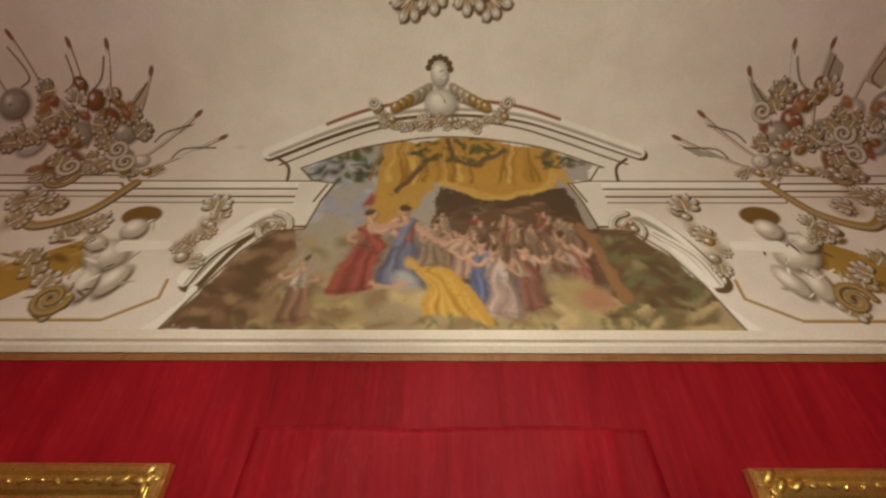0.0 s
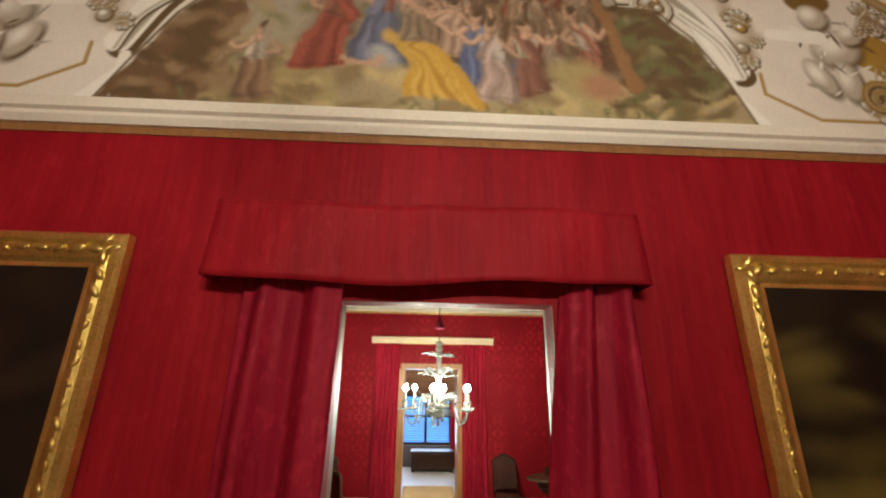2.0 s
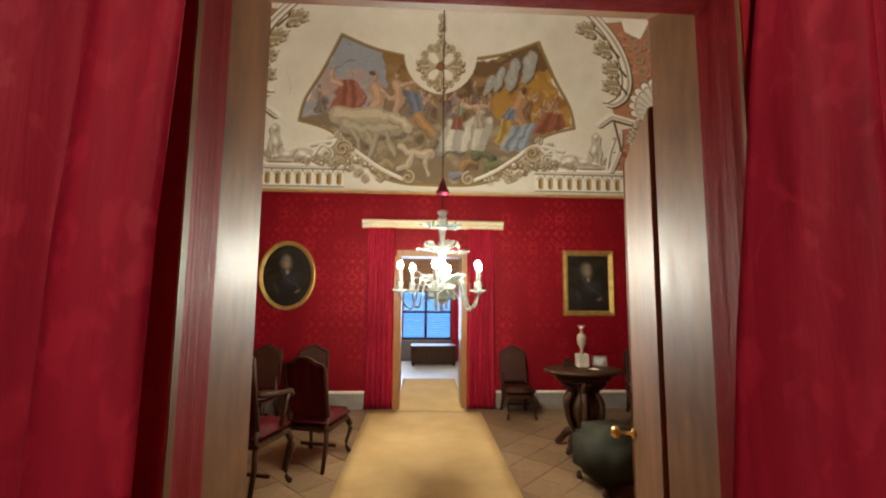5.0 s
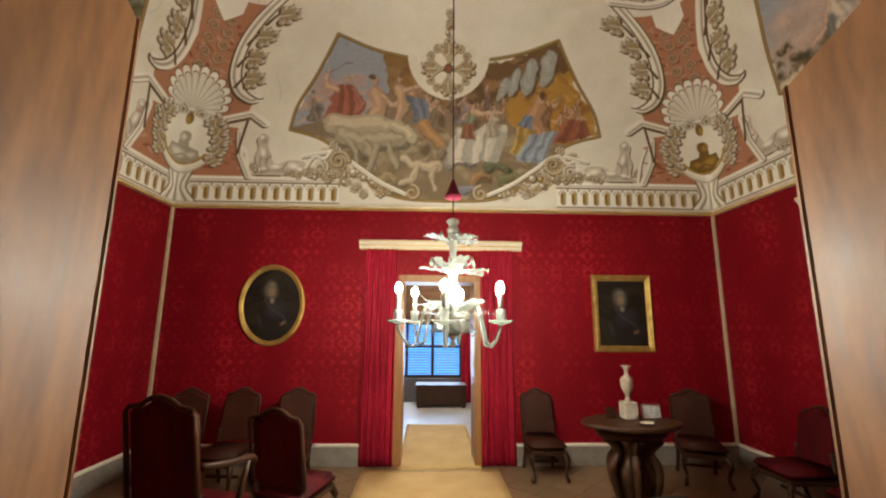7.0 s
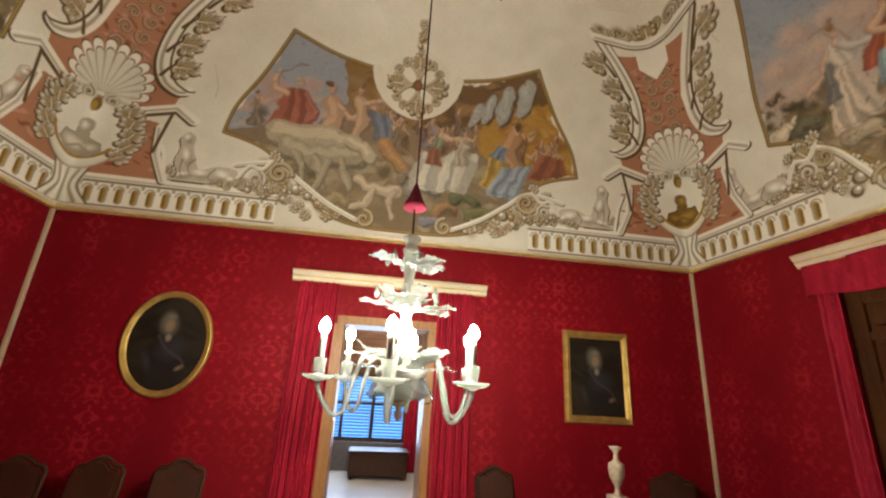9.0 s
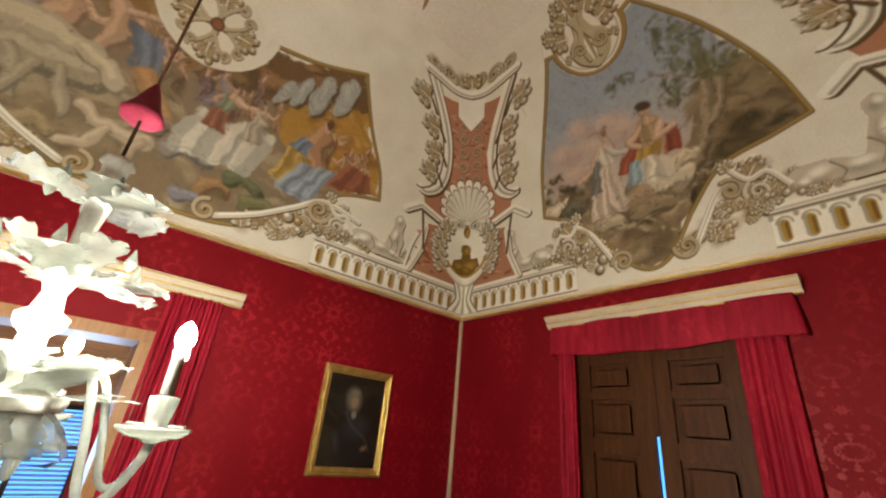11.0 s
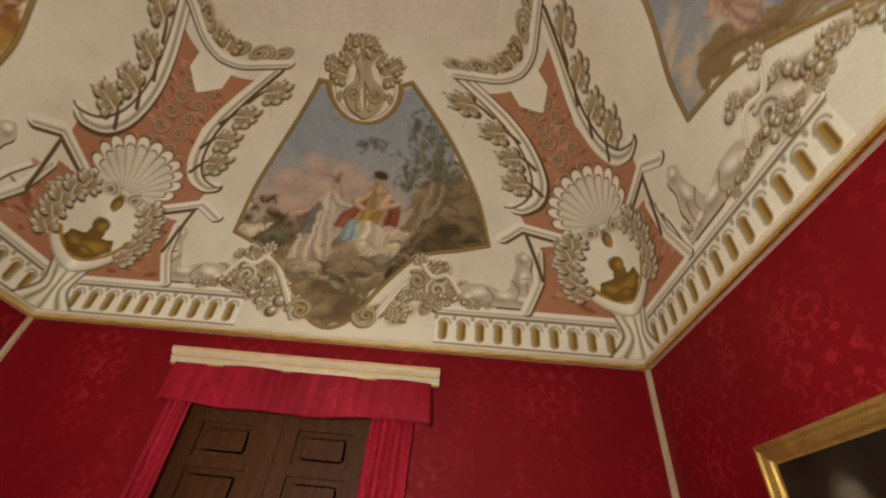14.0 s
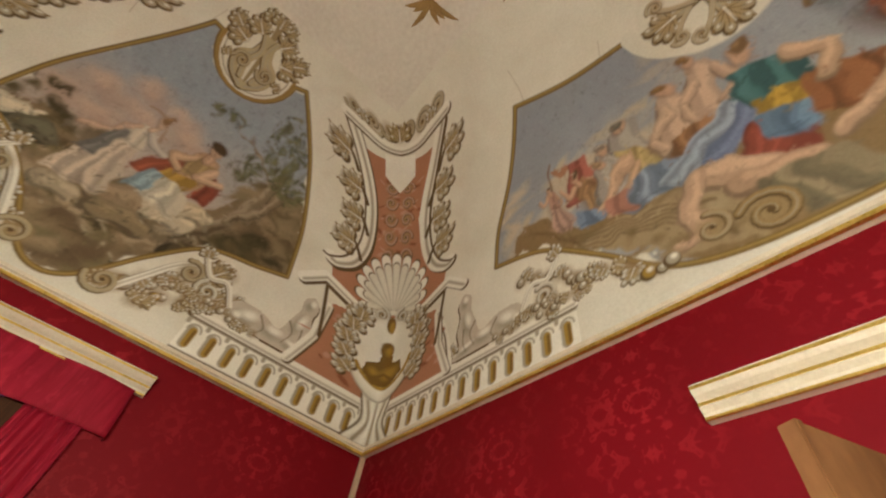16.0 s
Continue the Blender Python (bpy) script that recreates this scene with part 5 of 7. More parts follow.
def coloured(name, X, Y, Z, faces, pigment, mat, label=""):
    me = bpy.data.meshes.new(name)
    me.from_pydata(np.stack([X, Y, Z], 1), [], faces.tolist())
    at = me.color_attributes.new("pigment", "FLOAT_COLOR", "POINT")
    at.data.foreach_set("color", np.concatenate([pigment, np.ones((len(pigment), 1))], 1).astype(np.float32).ravel())
    me.polygons.foreach_set("use_smooth", [True] * len(me.polygons))
    me.materials.append(mat)
    me.update()
    return tagged(new(name, me), label)


tagged(coloured("ceiling_middle_vault", VX, VY, VZ, np.concatenate(faces), pig, M_FRESCO, "cream vault frescoed with scenes, scrolls and a painted balustrade"), kind="structure")
structure("ceiling_middle_flat", box((XL + RUN_A - 0.02, YN + RUN_A - 0.02, ZS + RUN_H + 0.001), (XR - RUN_A + 0.02, YF - RUN_A + 0.02, ZS + RUN_H + 0.05)), M_PLASTER, "plain cream crown of the vault")

# ---- frescoed end of the first room ----
AB, AH, AZ = 1.5, 1.05, 4.30
ath = np.linspace(0, math.pi / 2, 120)
aarc = np.r_[0, np.cumsum(np.hypot(np.diff(AB * (1 - np.cos(ath))), np.diff(AH * np.sin(ath))))]
sv = np.linspace(0, 1.31 + aarc[-1], 380)
tt = np.interp(sv - 1.31, aarc, ath)
py = np.where(sv < 1.31, YA, YA - AB * (1 - np.cos(tt)))
pz = np.where(sv < 1.31, 2.99 + sv, AZ + AH * np.sin(tt))
ax_ = np.linspace(AXL, AXR, 900)
AX, AS = np.meshgrid(ax_, sv)
AYY, AZZ = np.repeat(py, 900), np.repeat(pz, 900)
AX, AS = AX.ravel(), AS.ravel()
apig = np.tile(np.array([0.80, 0.755, 0.67]), (len(AX), 1))
wa = Wall(AX, AS, apig, np.arange(len(AX)))


def trophy(w, x, y, way):
    """A heap of painted arms, banners and shields."""
    for dx, dy, ln, an in ((.0, .2, .8, 1.65), (.25, .1, .75, 1.2), (-.2, .2, .9, 1.9), (.35, .0, .7, .75), (.45, -.05, .7, .5), (-.45, .2, .9, 2.0), (.1, .25, .75, 1.4)):
        a = an if way > 0 else math.pi - an
        x0, y0 = x + way * dx, y + dy - .2
        x1, y1 = x0 + ln * math.cos(a), y0 + ln * math.sin(a)
        w.line([(x0, y0), (x1, y1)], .014, (.26, .16, .08))
        w.line([(x0 - .006, y0), (x1 - .006, y1)], .006, CREAM)
        w.dab(x1, y1, .05, .022, a, (.24, .12, .05), 1, .3)
        bx, by = x0 + .62 * (x1 - x0), y0 + .62 * (y1 - y0)
        w.area([(x1, y1 - .05), (bx, by), (bx - way * .16, by - .06), (x1 - way * .14, y1 - .16)], rnd.choice([CREAM, GREY, (.5, .42, .3)]))
        w.line(curve([(x1 - way * .05, y1 - .09), (bx - way * .06, by + .03), (bx - way * .14, by - .05)], 4), .008, BROWN, .8)
    for dx, dy, r, c in ((-.1, .1, .15, GREY), (.15, .22, .12, (.32, .12, .06)), (-.3, .3, .13, CREAM), (.28, .12, .13, GREY), (-.45, .05, .15, CREAM), (.05, .38, .1, (.28, .12, .05)), (.3, -.1, .1, GREY), (-.15, -.15, .17, (.36, .15, .08)), (.2, .42, .07, (.26, .10, .05)), (-.05, .5, .07, (.26, .10, .05)), (-.6, .35, .15, GREY), (.45, -.12, .08, CREAM)):
        w.form(x + way * dx, y + dy, r, r * .8, rnd.uniform(0, 2), c)
    for k in range(34):
        a, r = rnd.uniform(0, 6.3), math.sqrt(rnd.random())
        px, py = x - way * .1 + .5 * r * math.cos(a), y + .12 + .42 * r * math.sin(a)
        if k % 3:
            w.leaf(px, py, rnd.uniform(0, 6.3), rnd.uniform(.09, .16), rnd.choice([CREAM, GREY, (.55, .44, .28)]))
        else:
            w.dab(px, py, .08, .05, rnd.uniform(0, 3), rnd.choice([(.26, .10, .05), (.34, .16, .07), DGOLD]), .9, .4)
            w.dab(px - .01, py + .015, .05, .02, rnd.uniform(0, 3), (.50, .30, .16), .7, .7)
    w.garland([(x + way * .6, y - .25), (x + way * .25, y - .18), (x - way * .3, y - .28)], .08, .5)
    for k in range(3):
        w.scroll(x + way * rnd.uniform(-.6, .4), y + rnd.uniform(-.2, .4), .09, way, rnd.uniform(0, 6))


def genius(w, x, y, way):
    """A plump grisaille child-like mass among gilt drapery, as plain forms."""
    w.area([(x + way * .75, y - .62), (x + way * .15, y - .2), (x + way * .2, y + .05), (x + way * .95, y - .35)], GOLD)
    w.mottle(min(x + way * .2, x + way * .9), max(x + way * .2, x + way * .9), y - .5, y, [DGOLD, (.46, .31, .10)], 26, .08, .6)
    w.dab(x + way * .0, y + .22, .15, .10, 0, DGOLD, 1, .15)
    for a, b, rx, ry, rot in ((.08, -.12, .17, .14, .4), (-.06, -.32, .075, .15, .5), (.10, -.34, .08, .15, 0), (0, .1, .10, .10, 0), (.2, -.02, .1, .07, .6)):
        w.dab(x + way * a + .015, y + b - .02, rx * 1.08, ry * 1.1, way * rot, BROWN, .85, .25)
        w.dab(x + way * a, y + b, rx, ry, way * rot, (.52, .46, .37), 1, .3)
        w.dab(x + way * a - .02, y + b + .025, rx * .75, ry * .7, way * rot, LIGHT, .95, .7)
    for k in range(26):
        w.dab(x + way * rnd.uniform(-.15, .3), y + rnd.uniform(-.45, .18), rnd.uniform(.03, .08), rnd.uniform(.006, .016), rnd.uniform(0, 3.1), rnd.choice([BROWN, GREY, LIGHT, (.6, .52, .42)]), .7, .4)
    for k in range(5):
        w.leaf(x + way * (.16 + .1 * k), y - .55 + .09 * k, rnd.uniform(.5, 2.6), .13, rnd.choice([CREAM, (.58, .45, .26)]))
    w.leaf(x + way * .3, y + .12, .8, .14)
    w.leaf(x + way * .42, y + .02, 2.2, .14)
    w.line([(x, y - .05), (x - way * .28, y - .04)], .05, LIGHT, 1, .035)
    w.garland([(x + way * .25, y + .05), (x + way * .5, y + .15)], .08, .2)
    w.scroll(x + way * .25, y - .45, .12, way, 0, 1.6, GOLD)


MIDA = 0.19
for sg in (-1, 1):
    g = lambda x, y, s=sg: (MIDA + s * x, y)
    wa.line([g(.86, 1.24), g(3.8, 1.24)], .055, LIGHT)
    for yy, ww in ((1.295, .008), (1.21, .010), (1.13, .010), (1.07, .006)):
        wa.line([g(.86 if yy > 1.2 else .93, yy), g(2.4, yy), g(2.45, yy + .06), g(3.8, yy + .06)], ww, BROWN, .85)
    wa.area([g(.86, 1.28), g(.86, 1.22), g(.93, 1.08), g(.98, .85), g(1.12, .84), g(1.12, 1.28)], CREAM)
    for off in (0, .05):
        wa.line([g(.86 + off, 1.26), g(.93 + off, 1.08)], .008, BROWN)
    wa.line([g(.98, .84), g(1.14, .84)], .01, BROWN)
    wa.rib(curve([g(1.62, .42), g(1.48, .72), g(1.30, .93), g(1.20, .90)]), .075)
    wa.rib(curve([g(1.64, .38), g(1.56, .60), g(1.36, .80)]), .03)
    wa.scroll(*g(1.22, .83), .14, sg, math.pi / 2)
    wa.garland([g(1.26, .86), g(1.1, .8)], .06, .6)
    wa.garland([g(1.62, .95), g(1.74, .7), g(1.66, .45)], .10)
    wa.leaf(*g(1.66, 1.0), math.pi / 2, .16)
    wa.line([g(1.75, .40), g(1.75, .27), g(2.02, .12), g(2.9, .12)], .010, GOLD)
    wa.line([g(1.57, .33), g(1.57, .24), g(1.76, .02)], .03, LIGHT)
    genius(wa, *g(2.15, .72), sg)
    wa.rib(curve([g(2.35, 1.28), g(2.55, .98), g(2.85, .85), g(3.05, 1.0)]), .035, GOLD)
    wa.garland([g(2.8, 1.05), g(3.1, 1.15), g(3.05, .8)], .13, .5)
    wa.scroll(*g(2.95, 1.35), .13, sg, 0, 1.6, GOLD)
    trophy(wa, *g(2.85, 1.62), -sg)
    wa.rib(curve([g(3.2, .1), g(3.0, .35), g(3.1, .6)]), .05, GOLD)
# segmental pediment over the scene
ped = curve([(-1.22, 1.57), (-.8, 1.76), (-.35, 1.90), (.17, 1.95), (.70, 1.91), (1.15, 1.78), (1.66, 1.58)])
inn = curve([(-.95, 1.43), (-.55, 1.60), (-.1, 1.69), (.19, 1.71), (.5, 1.69), (.95, 1.61), (1.37, 1.44)])
wa.area([(-1.02, 1.30), (-1.02, 1.50)] + ped + [(1.44, 1.50), (1.44, 1.30)], CREAM)
wa.rib(ped, .052)
wa.line([(x * .93 + .013, y - .11) for x, y in ped], .008, BROWN)
wa.line([(x * .97, y + .055) for x, y in ped[8:20]] , .014, (.30, .12, .05), .9)
wa.line([(x * .97, y + .055) for x, y in ped[28:40]], .014, (.30, .12, .05), .9)
for sg, xx in ((-1, -1.0), (1, 1.42)):
    wa.line(curve([(xx + sg * .14, 1.52), (xx + sg * .05, 1.44), (xx + sg * .03, 1.30)]), .012, BROWN)
edge = [(-1.49, .03), (1.87, .03), (1.74, .36), (1.60, .62), (1.42, .80), (1.20, .82), (1.14, 1.08), (1.07, 1.27), (1.24, 1.30)] + list(reversed(inn)) + [(-.84, 1.30), (-.66, 1.27), (-.74, 1.08), (-.80, .82), (-1.02, .80), (-1.18, .62), (-1.34, .33)]
edge[9:9] = [(1.33, 1.44)]
sc = wa.inside(wa.within(edge))
sc.wash((.40, .31, .17), (.38, .36, .32), .0, 1.2)
sc.mottle(-1.4, 1.8, .03, .35, [(.50, .38, .19), (.28, .20, .10), (.42, .34, .16), (.56, .44, .22)], 130, .16, .5)
sc.mottle(-.9, -.3, .9, 1.5, [SKY, (.45, .46, .48)], 30, .16, .8)
for k in range(90):
    sc.dab(rnd.uniform(-1.0, -.2), rnd.uniform(1.28, 1.68), rnd.uniform(.03, .08), rnd.uniform(.02, .05), rnd.uniform(0, 3), tuple(v * rnd.uniform(.7, 1.6) for v in LEAF), .8, .6)
sc.area([(-.30, 1.75), (-.35, 1.2), (-.42, .75), (-.1, .95), (.05, 1.2), (.1, 1.75)], (.50, .31, .07))
sc.area([(-.2, 1.8), (0, 1.35), (.15, 1.22), (.55, 1.16), (.95, 1.22), (1.1, 1.55), (.9, 1.8)], (.48, .28, .055))
sc.area([(.10, 1.22), (.5, 1.12), (1.02, 1.22), (1.10, .8), (.05, .75)], DARK)
for k in range(26):
    x = rnd.uniform(-.35, 1.1)
    sc.line([(x, 1.7), (x + rnd.uniform(-.1, .1), 1.3)], .008, rnd.choice([(.62, .42, .12), (.30, .16, .03), (.40, .22, .04)]), .6, .02)
sc.line(curve([(.12, 1.26), (.5, 1.15), (.85, 1.2), (1.0, 1.4)]), .03, (.58, .38, .10))
sc.line(curve([(1.0, 1.45), (1.08, 1.25), (1.16, 1.05)]), .045, (.55, .34, .08))
sc.line(curve([(.15, 1.68), (.25, 1.5), (.45, 1.5), (.6, 1.62)]), .02, BARK)
sc.line(curve([(-.2, 1.2), (-.05, 1.45), (.1, 1.55)]), .02, BARK)
sc.mottle(.9, 1.35, 1.42, 1.55, [LEAF, (.14, .12, .05)], 30, .07, .7)
sc.mottle(-.1, .5, 1.5, 1.7, [LEAF, (.12, .11, .04)], 30, .06, .7)
sc.area([(-1.5, 0), (-1.34, .33), (-1.05, .75), (-.88, .85), (-.80, .62), (-.92, .3), (-1.0, .03)], (.17, .10, .05))
sc.mottle(-1.4, -.8, .03, .75, [(.24, .15, .08), (.12, .075, .035), (.30, .20, .11)], 50, .14, .6)
sc.mottle(-.8, .1, .3, .75, [(.40, .31, .18), (.30, .23, .12), (.24, .22, .11), (.46, .36, .22)], 50, .14, .5)
sc.area([(1.05, .35), (1.10, .8), (1.3, .88), (1.5, .75), (1.8, .25), (1.4, .2)], (.15, .095, .045))
sc.mottle(1.1, 1.75, .1, .75, [(.20, .15, .07), (.28, .24, .12), (.12, .08, .04), (.17, .16, .07)], 70, .11, .6)
sc.area([(.02, .40), (.05, .95), (.3, 1.02), (.9, 1.02), (1.12, .80), (1.15, .35), (.7, .25)], (.15, .09, .05))
sc.mottle(.1, 1.15, .3, 1.05, [(.16, .10, .06), (.26, .15, .09), DARK, (.22, .16, .11)], 60, .09, .7)
TENT = [(.30, .08, .055), (.26, .17, .11), (.36, .24, .15), (.20, .12, .08), (.40, .31, .22), (.30, .20, .12)]
sc.crowd(.15, 1.02, .66, .84, 18, .19, TENT)
sc.crowd(.10, 1.08, .42, .62, 16, .22, TENT + [(.17, .19, .28)])
for x, y, h, c, s2 in ((-.72, .12, .48, (.30, .18, .11), (.50, .42, .33)), (-.41, .32, .74, (.32, .09, .06), (.28, .12, .08)), (-.11, .36, .74, (.19, .20, .28), (.34, .14, .09)), (.05, .52, .42, (.30, .22, .15), None), (.24, .40, .44, (.44, .30, .22), None), (.66, .22, .50, (.28, .13, .09), (.46, .38, .28)), (.39, .20, .56, (.14, .17, .30), (.18, .21, .32)), (.49, .18, .52, (.46, .34, .29), (.48, .42, .38)), (.98, .30, .5, (.34, .15, .10), (.48, .40, .32))):
    sc.figure(x, y, h, c, rnd.uniform(-.12, .12), s2)
sc.dab(-.38, 1.10, .05, .10, -.4, (.32, .09, .05), .9, .5)
sc.line(curve([(-.32, .86), (-.2, .82), (-.12, .86)], 4), .022, SKIN, .8, .015)
sc.line(curve([(.0, .82), (.1, .72), (.16, .70)], 4), .022, SKIN, .8, .015)
for k in range(13):
    g = k / 12
    sc.line(curve([(-.02 + .16 * g, .50 - .04 * g), (.06 + .2 * g, .34 - .03 * g), (.04 + .38 * g, .17 - .05 * g)], 4), .024, rnd.choice([(.56, .33, .06), (.44, .24, .04), (.64, .42, .10), (.36, .19, .035)]), .9, .03)
sc.dab(-.06, .53, .07, .065, 0, (.58, .37, .10), .95, .5)
sc.dab(-.10, .39, .11, .08, -.4, (.40, .40, .40), .9, .5)
sc.line(curve([(-.1, .36), (-.2, .33), (-.28, .37)], 4), .02, SKIN, .8, .014)
sc.dab(.92, .33, .22, .15, -.2, (.42, .33, .15), .95, .5)
sc.dab(1.04, .27, .16, .12, -.3, (.42, .22, .13), .9, .5)
sc.line(curve([(1.22, .32), (1.16, .55), (1.04, .85)], 4), .05, (.30, .16, .07), .95, .03)
for k in range(40):
    sc.dab(rnd.uniform(-1.1, 1.5), rnd.uniform(.03, .12), .05, .015, rnd.uniform(.6, 2.4), (.16, .16, .07), .7, .6)
sc.smear(3.6, 900)
sc.brush(2400, .02)
sc.soften(1, 900)
wa.line(edge + edge[:1], .008, BROWN, .8)
# winged head and swags on the pediment
for sg in (-1, 1):
    for k in range(6):
        wa.form(.12 + sg * (.13 + .045 * k), 2.06 - .022 * k, .045, .095 - .008 * k, sg * .7, GOLD if k > 2 else (.52, .42, .28))
    wa.garland(curve([(.12 + sg * .05, 1.84), (.12 + sg * .25, 1.80), (.12 + sg * .45, 1.86), (.12 + sg * .53, 1.97)]), .06, .5)
    wa.scroll(.12 + sg * .53, 1.98, .05, sg, 0)
wa.form(.12, 1.98, .14, .12)
wa.garland([(-.02, 1.87), (.12, 1.84), (.26, 1.87)], .06, .3)
wa.form(.11, 2.20, .075, .105)
for k in range(7):
    wa.dab(.11 + .085 * math.cos(.5 * k), 2.23 + .085 * math.sin(.5 * k), .03, .03, 0, BROWN, .9, .3)
wa.dab(-1.45, 1.62, .06, .03, 0, (.50, .45, .38), .4, .8)
for sg in (-1, 1):
    wa.leaf(MIDA + sg * .25, 2.74, math.pi * 1.5 + sg * .9, .2)
    wa.leaf(MIDA + sg * .12, 2.8, math.pi * 1.5 + sg * .3, .2)
n_ = 900
fa = np.array([(j * n_ + i, j * n_ + i + 1, (j + 1) * n_ + i + 1, (j + 1) * n_ + i) for j in range(379) for i in range(n_ - 1)])
tagged(coloured("wall_first_lunette", AX, AYY, AZZ, fa, apig, M_FRESCO, "cream coved wall frescoed with a tented scene and painted trophies"), kind="structure")
structure("wall_first_backing", box((AXL, YA + 0.004, 2.86), (AXR, YA + 0.3, 6.0)), M_PLASTER)
structure("ceiling_first_room", box((AXL - 0.3, AY0 - 0.3, AZ + AH + 0.002), (AXR + 0.3, YA + 0.3, 5.6)), M_PLASTER, "plain cream plaster ceiling")

orn = bmesh.new()
for ox, oy in ((.64, 1.02), (1.19, .73)):
    for sx in (-1, 1):
        for sy in (-1, 1):
            cx, cy = .40 + sx * ox, 5.03 + sy * oy
            base = math.atan2(sy * oy, sx * ox)
            for k in range(6):
                a = base + (k - 2.5) * .32
                ln = .20 + .05 * math.cos(k * 2.2)
                bl = [(cx + ln * f * math.cos(a + .35 * f * (1 if k > 2 else -1)), cy + ln * f * math.sin(a + .35 * f * (1 if k > 2 else -1))) for f in (0, .3, .6, .85, 1)]
                vs = []
                for i, (px, py) in enumerate(bl):
                    wd = (.008, .02, .022, .014, .002)[i]
                    vs += [(px - wd * math.sin(a), py + wd * math.cos(a), ZS + RUN_H - .004), (px, py, ZS + RUN_H - .010), (px + wd * math.sin(a), py - wd * math.cos(a), ZS + RUN_H - .004)]
                add_mesh(orn, vs, [(i * 3 + q, i * 3 + q + 1, i * 3 + q + 4, i * 3 + q + 3) for i in range(4) for q in (0, 1)])
structure("trim_crown_palms", orn, M_OCHRE, "ochre palm sprays on the crown of the vault")

# ---- floors, skirting, runner ----
structure("floor_middle", box((XL - 0.2, YN - 0.02, -0.2), (XR + 0.2, YF + TF * 0.5 - 0.01, -0.012)), M_DARK, "dark jointing bed under the floor tiles")
def skirting(name, x0, y0, x1, y1, out):
    prof = [(0, 0), (0.022, 0), (0.022, 0.20), (0, 0.20)]
    structure(name, extrude_profile(prof, [((x0, y0, 0), out), ((x1, y1, 0), out)]), M_STONE, "low grey stone skirting")
    prof = [(0, 0.203), (0.03, 0.203), (0.032, 0.222), (0.018, 0.232), (0, 0.232)]
    structure(name.replace("baseboard", "trim_skirting"), extrude_profile(prof, [((x0, y0, 0), out), ((x1, y1, 0), out)]), M_STUCCO, "pale capping on the skirting")


skirting("baseboard_far_left", XL, YF, -0.53, YF, (0, -1))
skirting("baseboard_far_right", 1.18, YF, XR, YF, (0, -1))
skirting("baseboard_side_left", XL, YN, XL, YF - 0.04, (1, 0))
skirting("baseboard_side_right", XR, YN, XR, YF - 0.04, (-1, 0))


def runner(name, x0, x1, y0, y1, label):
    """A carpet with a gently uneven surface and a bound edge."""
    nx, ny = 14, max(6, int((y1 - y0) / 0.12))
    vs = [(x0 + (x1 - x0) * i / nx, y0 + (y1 - y0) * j / ny, 0.009 + 0.003 * noise.noise((i * .5, j * .5, 0))) for j in range(ny + 1) for i in range(nx + 1)]
    fs = [(j * (nx + 1) + i, j * (nx + 1) + i + 1, (j + 1) * (nx + 1) + i + 1, (j + 1) * (nx + 1) + i) for j in range(ny) for i in range(nx)]
    ob = tagged(mesh_ob(name, vs, fs, M_CARPET, None, label, True), category="carpet")
    m = ob.modifiers.new("pile", "SOLIDIFY")
    m.thickness, m.offset = 0.008, -1
    return ob


runner("carpet_runner", -0.49, 0.95, 1.0, 7.20, "beige wool runner laid through the doorway")
runner("carpet", -0.12, 0.78, 7.22, 9.25, "beige wool carpet on the far room's floor")

# ---- cloth ----
def folds(name, x0, x1, z0, z1, y, depth, waves, mat, parent=None, label="", axis="x", taper=None, seed=0, out=-1, hem=0.0, fine=0.3):
    """Hanging cloth with uneven folds; taper(f) gives the narrowing from the head (0) to the hem (1)."""
    r = random.Random(seed)
    ph = [r.uniform(0, 6.3) for _ in range(5)]
    nx, nz = max(40, int(waves * 14)), 26
    vs = []
    for j in range(nz + 1):
        f = j / nz
        a, b = taper(f) if taper else (0, 0)
        for i in range(nx + 1):
            g = i / nx
            s = x0 + a + (x1 + b - x0 - a) * g + 0.006 * math.sin(3 * f + ph[0])
            u = 2 * math.pi * waves * (g + 0.035 * math.sin(4.1 * g + ph[1] + f))
            d = depth * (0.55 + 0.45 * math.sin(u + ph[2] + .5 * f)) * (0.45 + 0.55 * min(1, f * 3 + .2)) + depth * fine * math.sin(2.3 * u + ph[3] + 1.5 * f)
            d += 0.004 * noise.noise((s * 9, f * 7, seed))
            z = z1 + (z0 - z1) * f + (hem * math.sin(g * 5.5 + ph[4]) * f)
            vs.append((s, y + out * (d + 0.012), z) if axis == "x" else (y + out * (d + 0.012), s, z))
    fs = [(j * (nx + 1) + i, j * (nx + 1) + i + 1, (j + 1) * (nx + 1) + i + 1, (j + 1) * (nx + 1) + i) for j in range(nz) for i in range(nx)]
    ob = mesh_ob(name, vs, fs, mat, parent, label, True)
    m = ob.modifiers.new("cloth", "SOLIDIFY")
    m.thickness = 0.006
    return ob


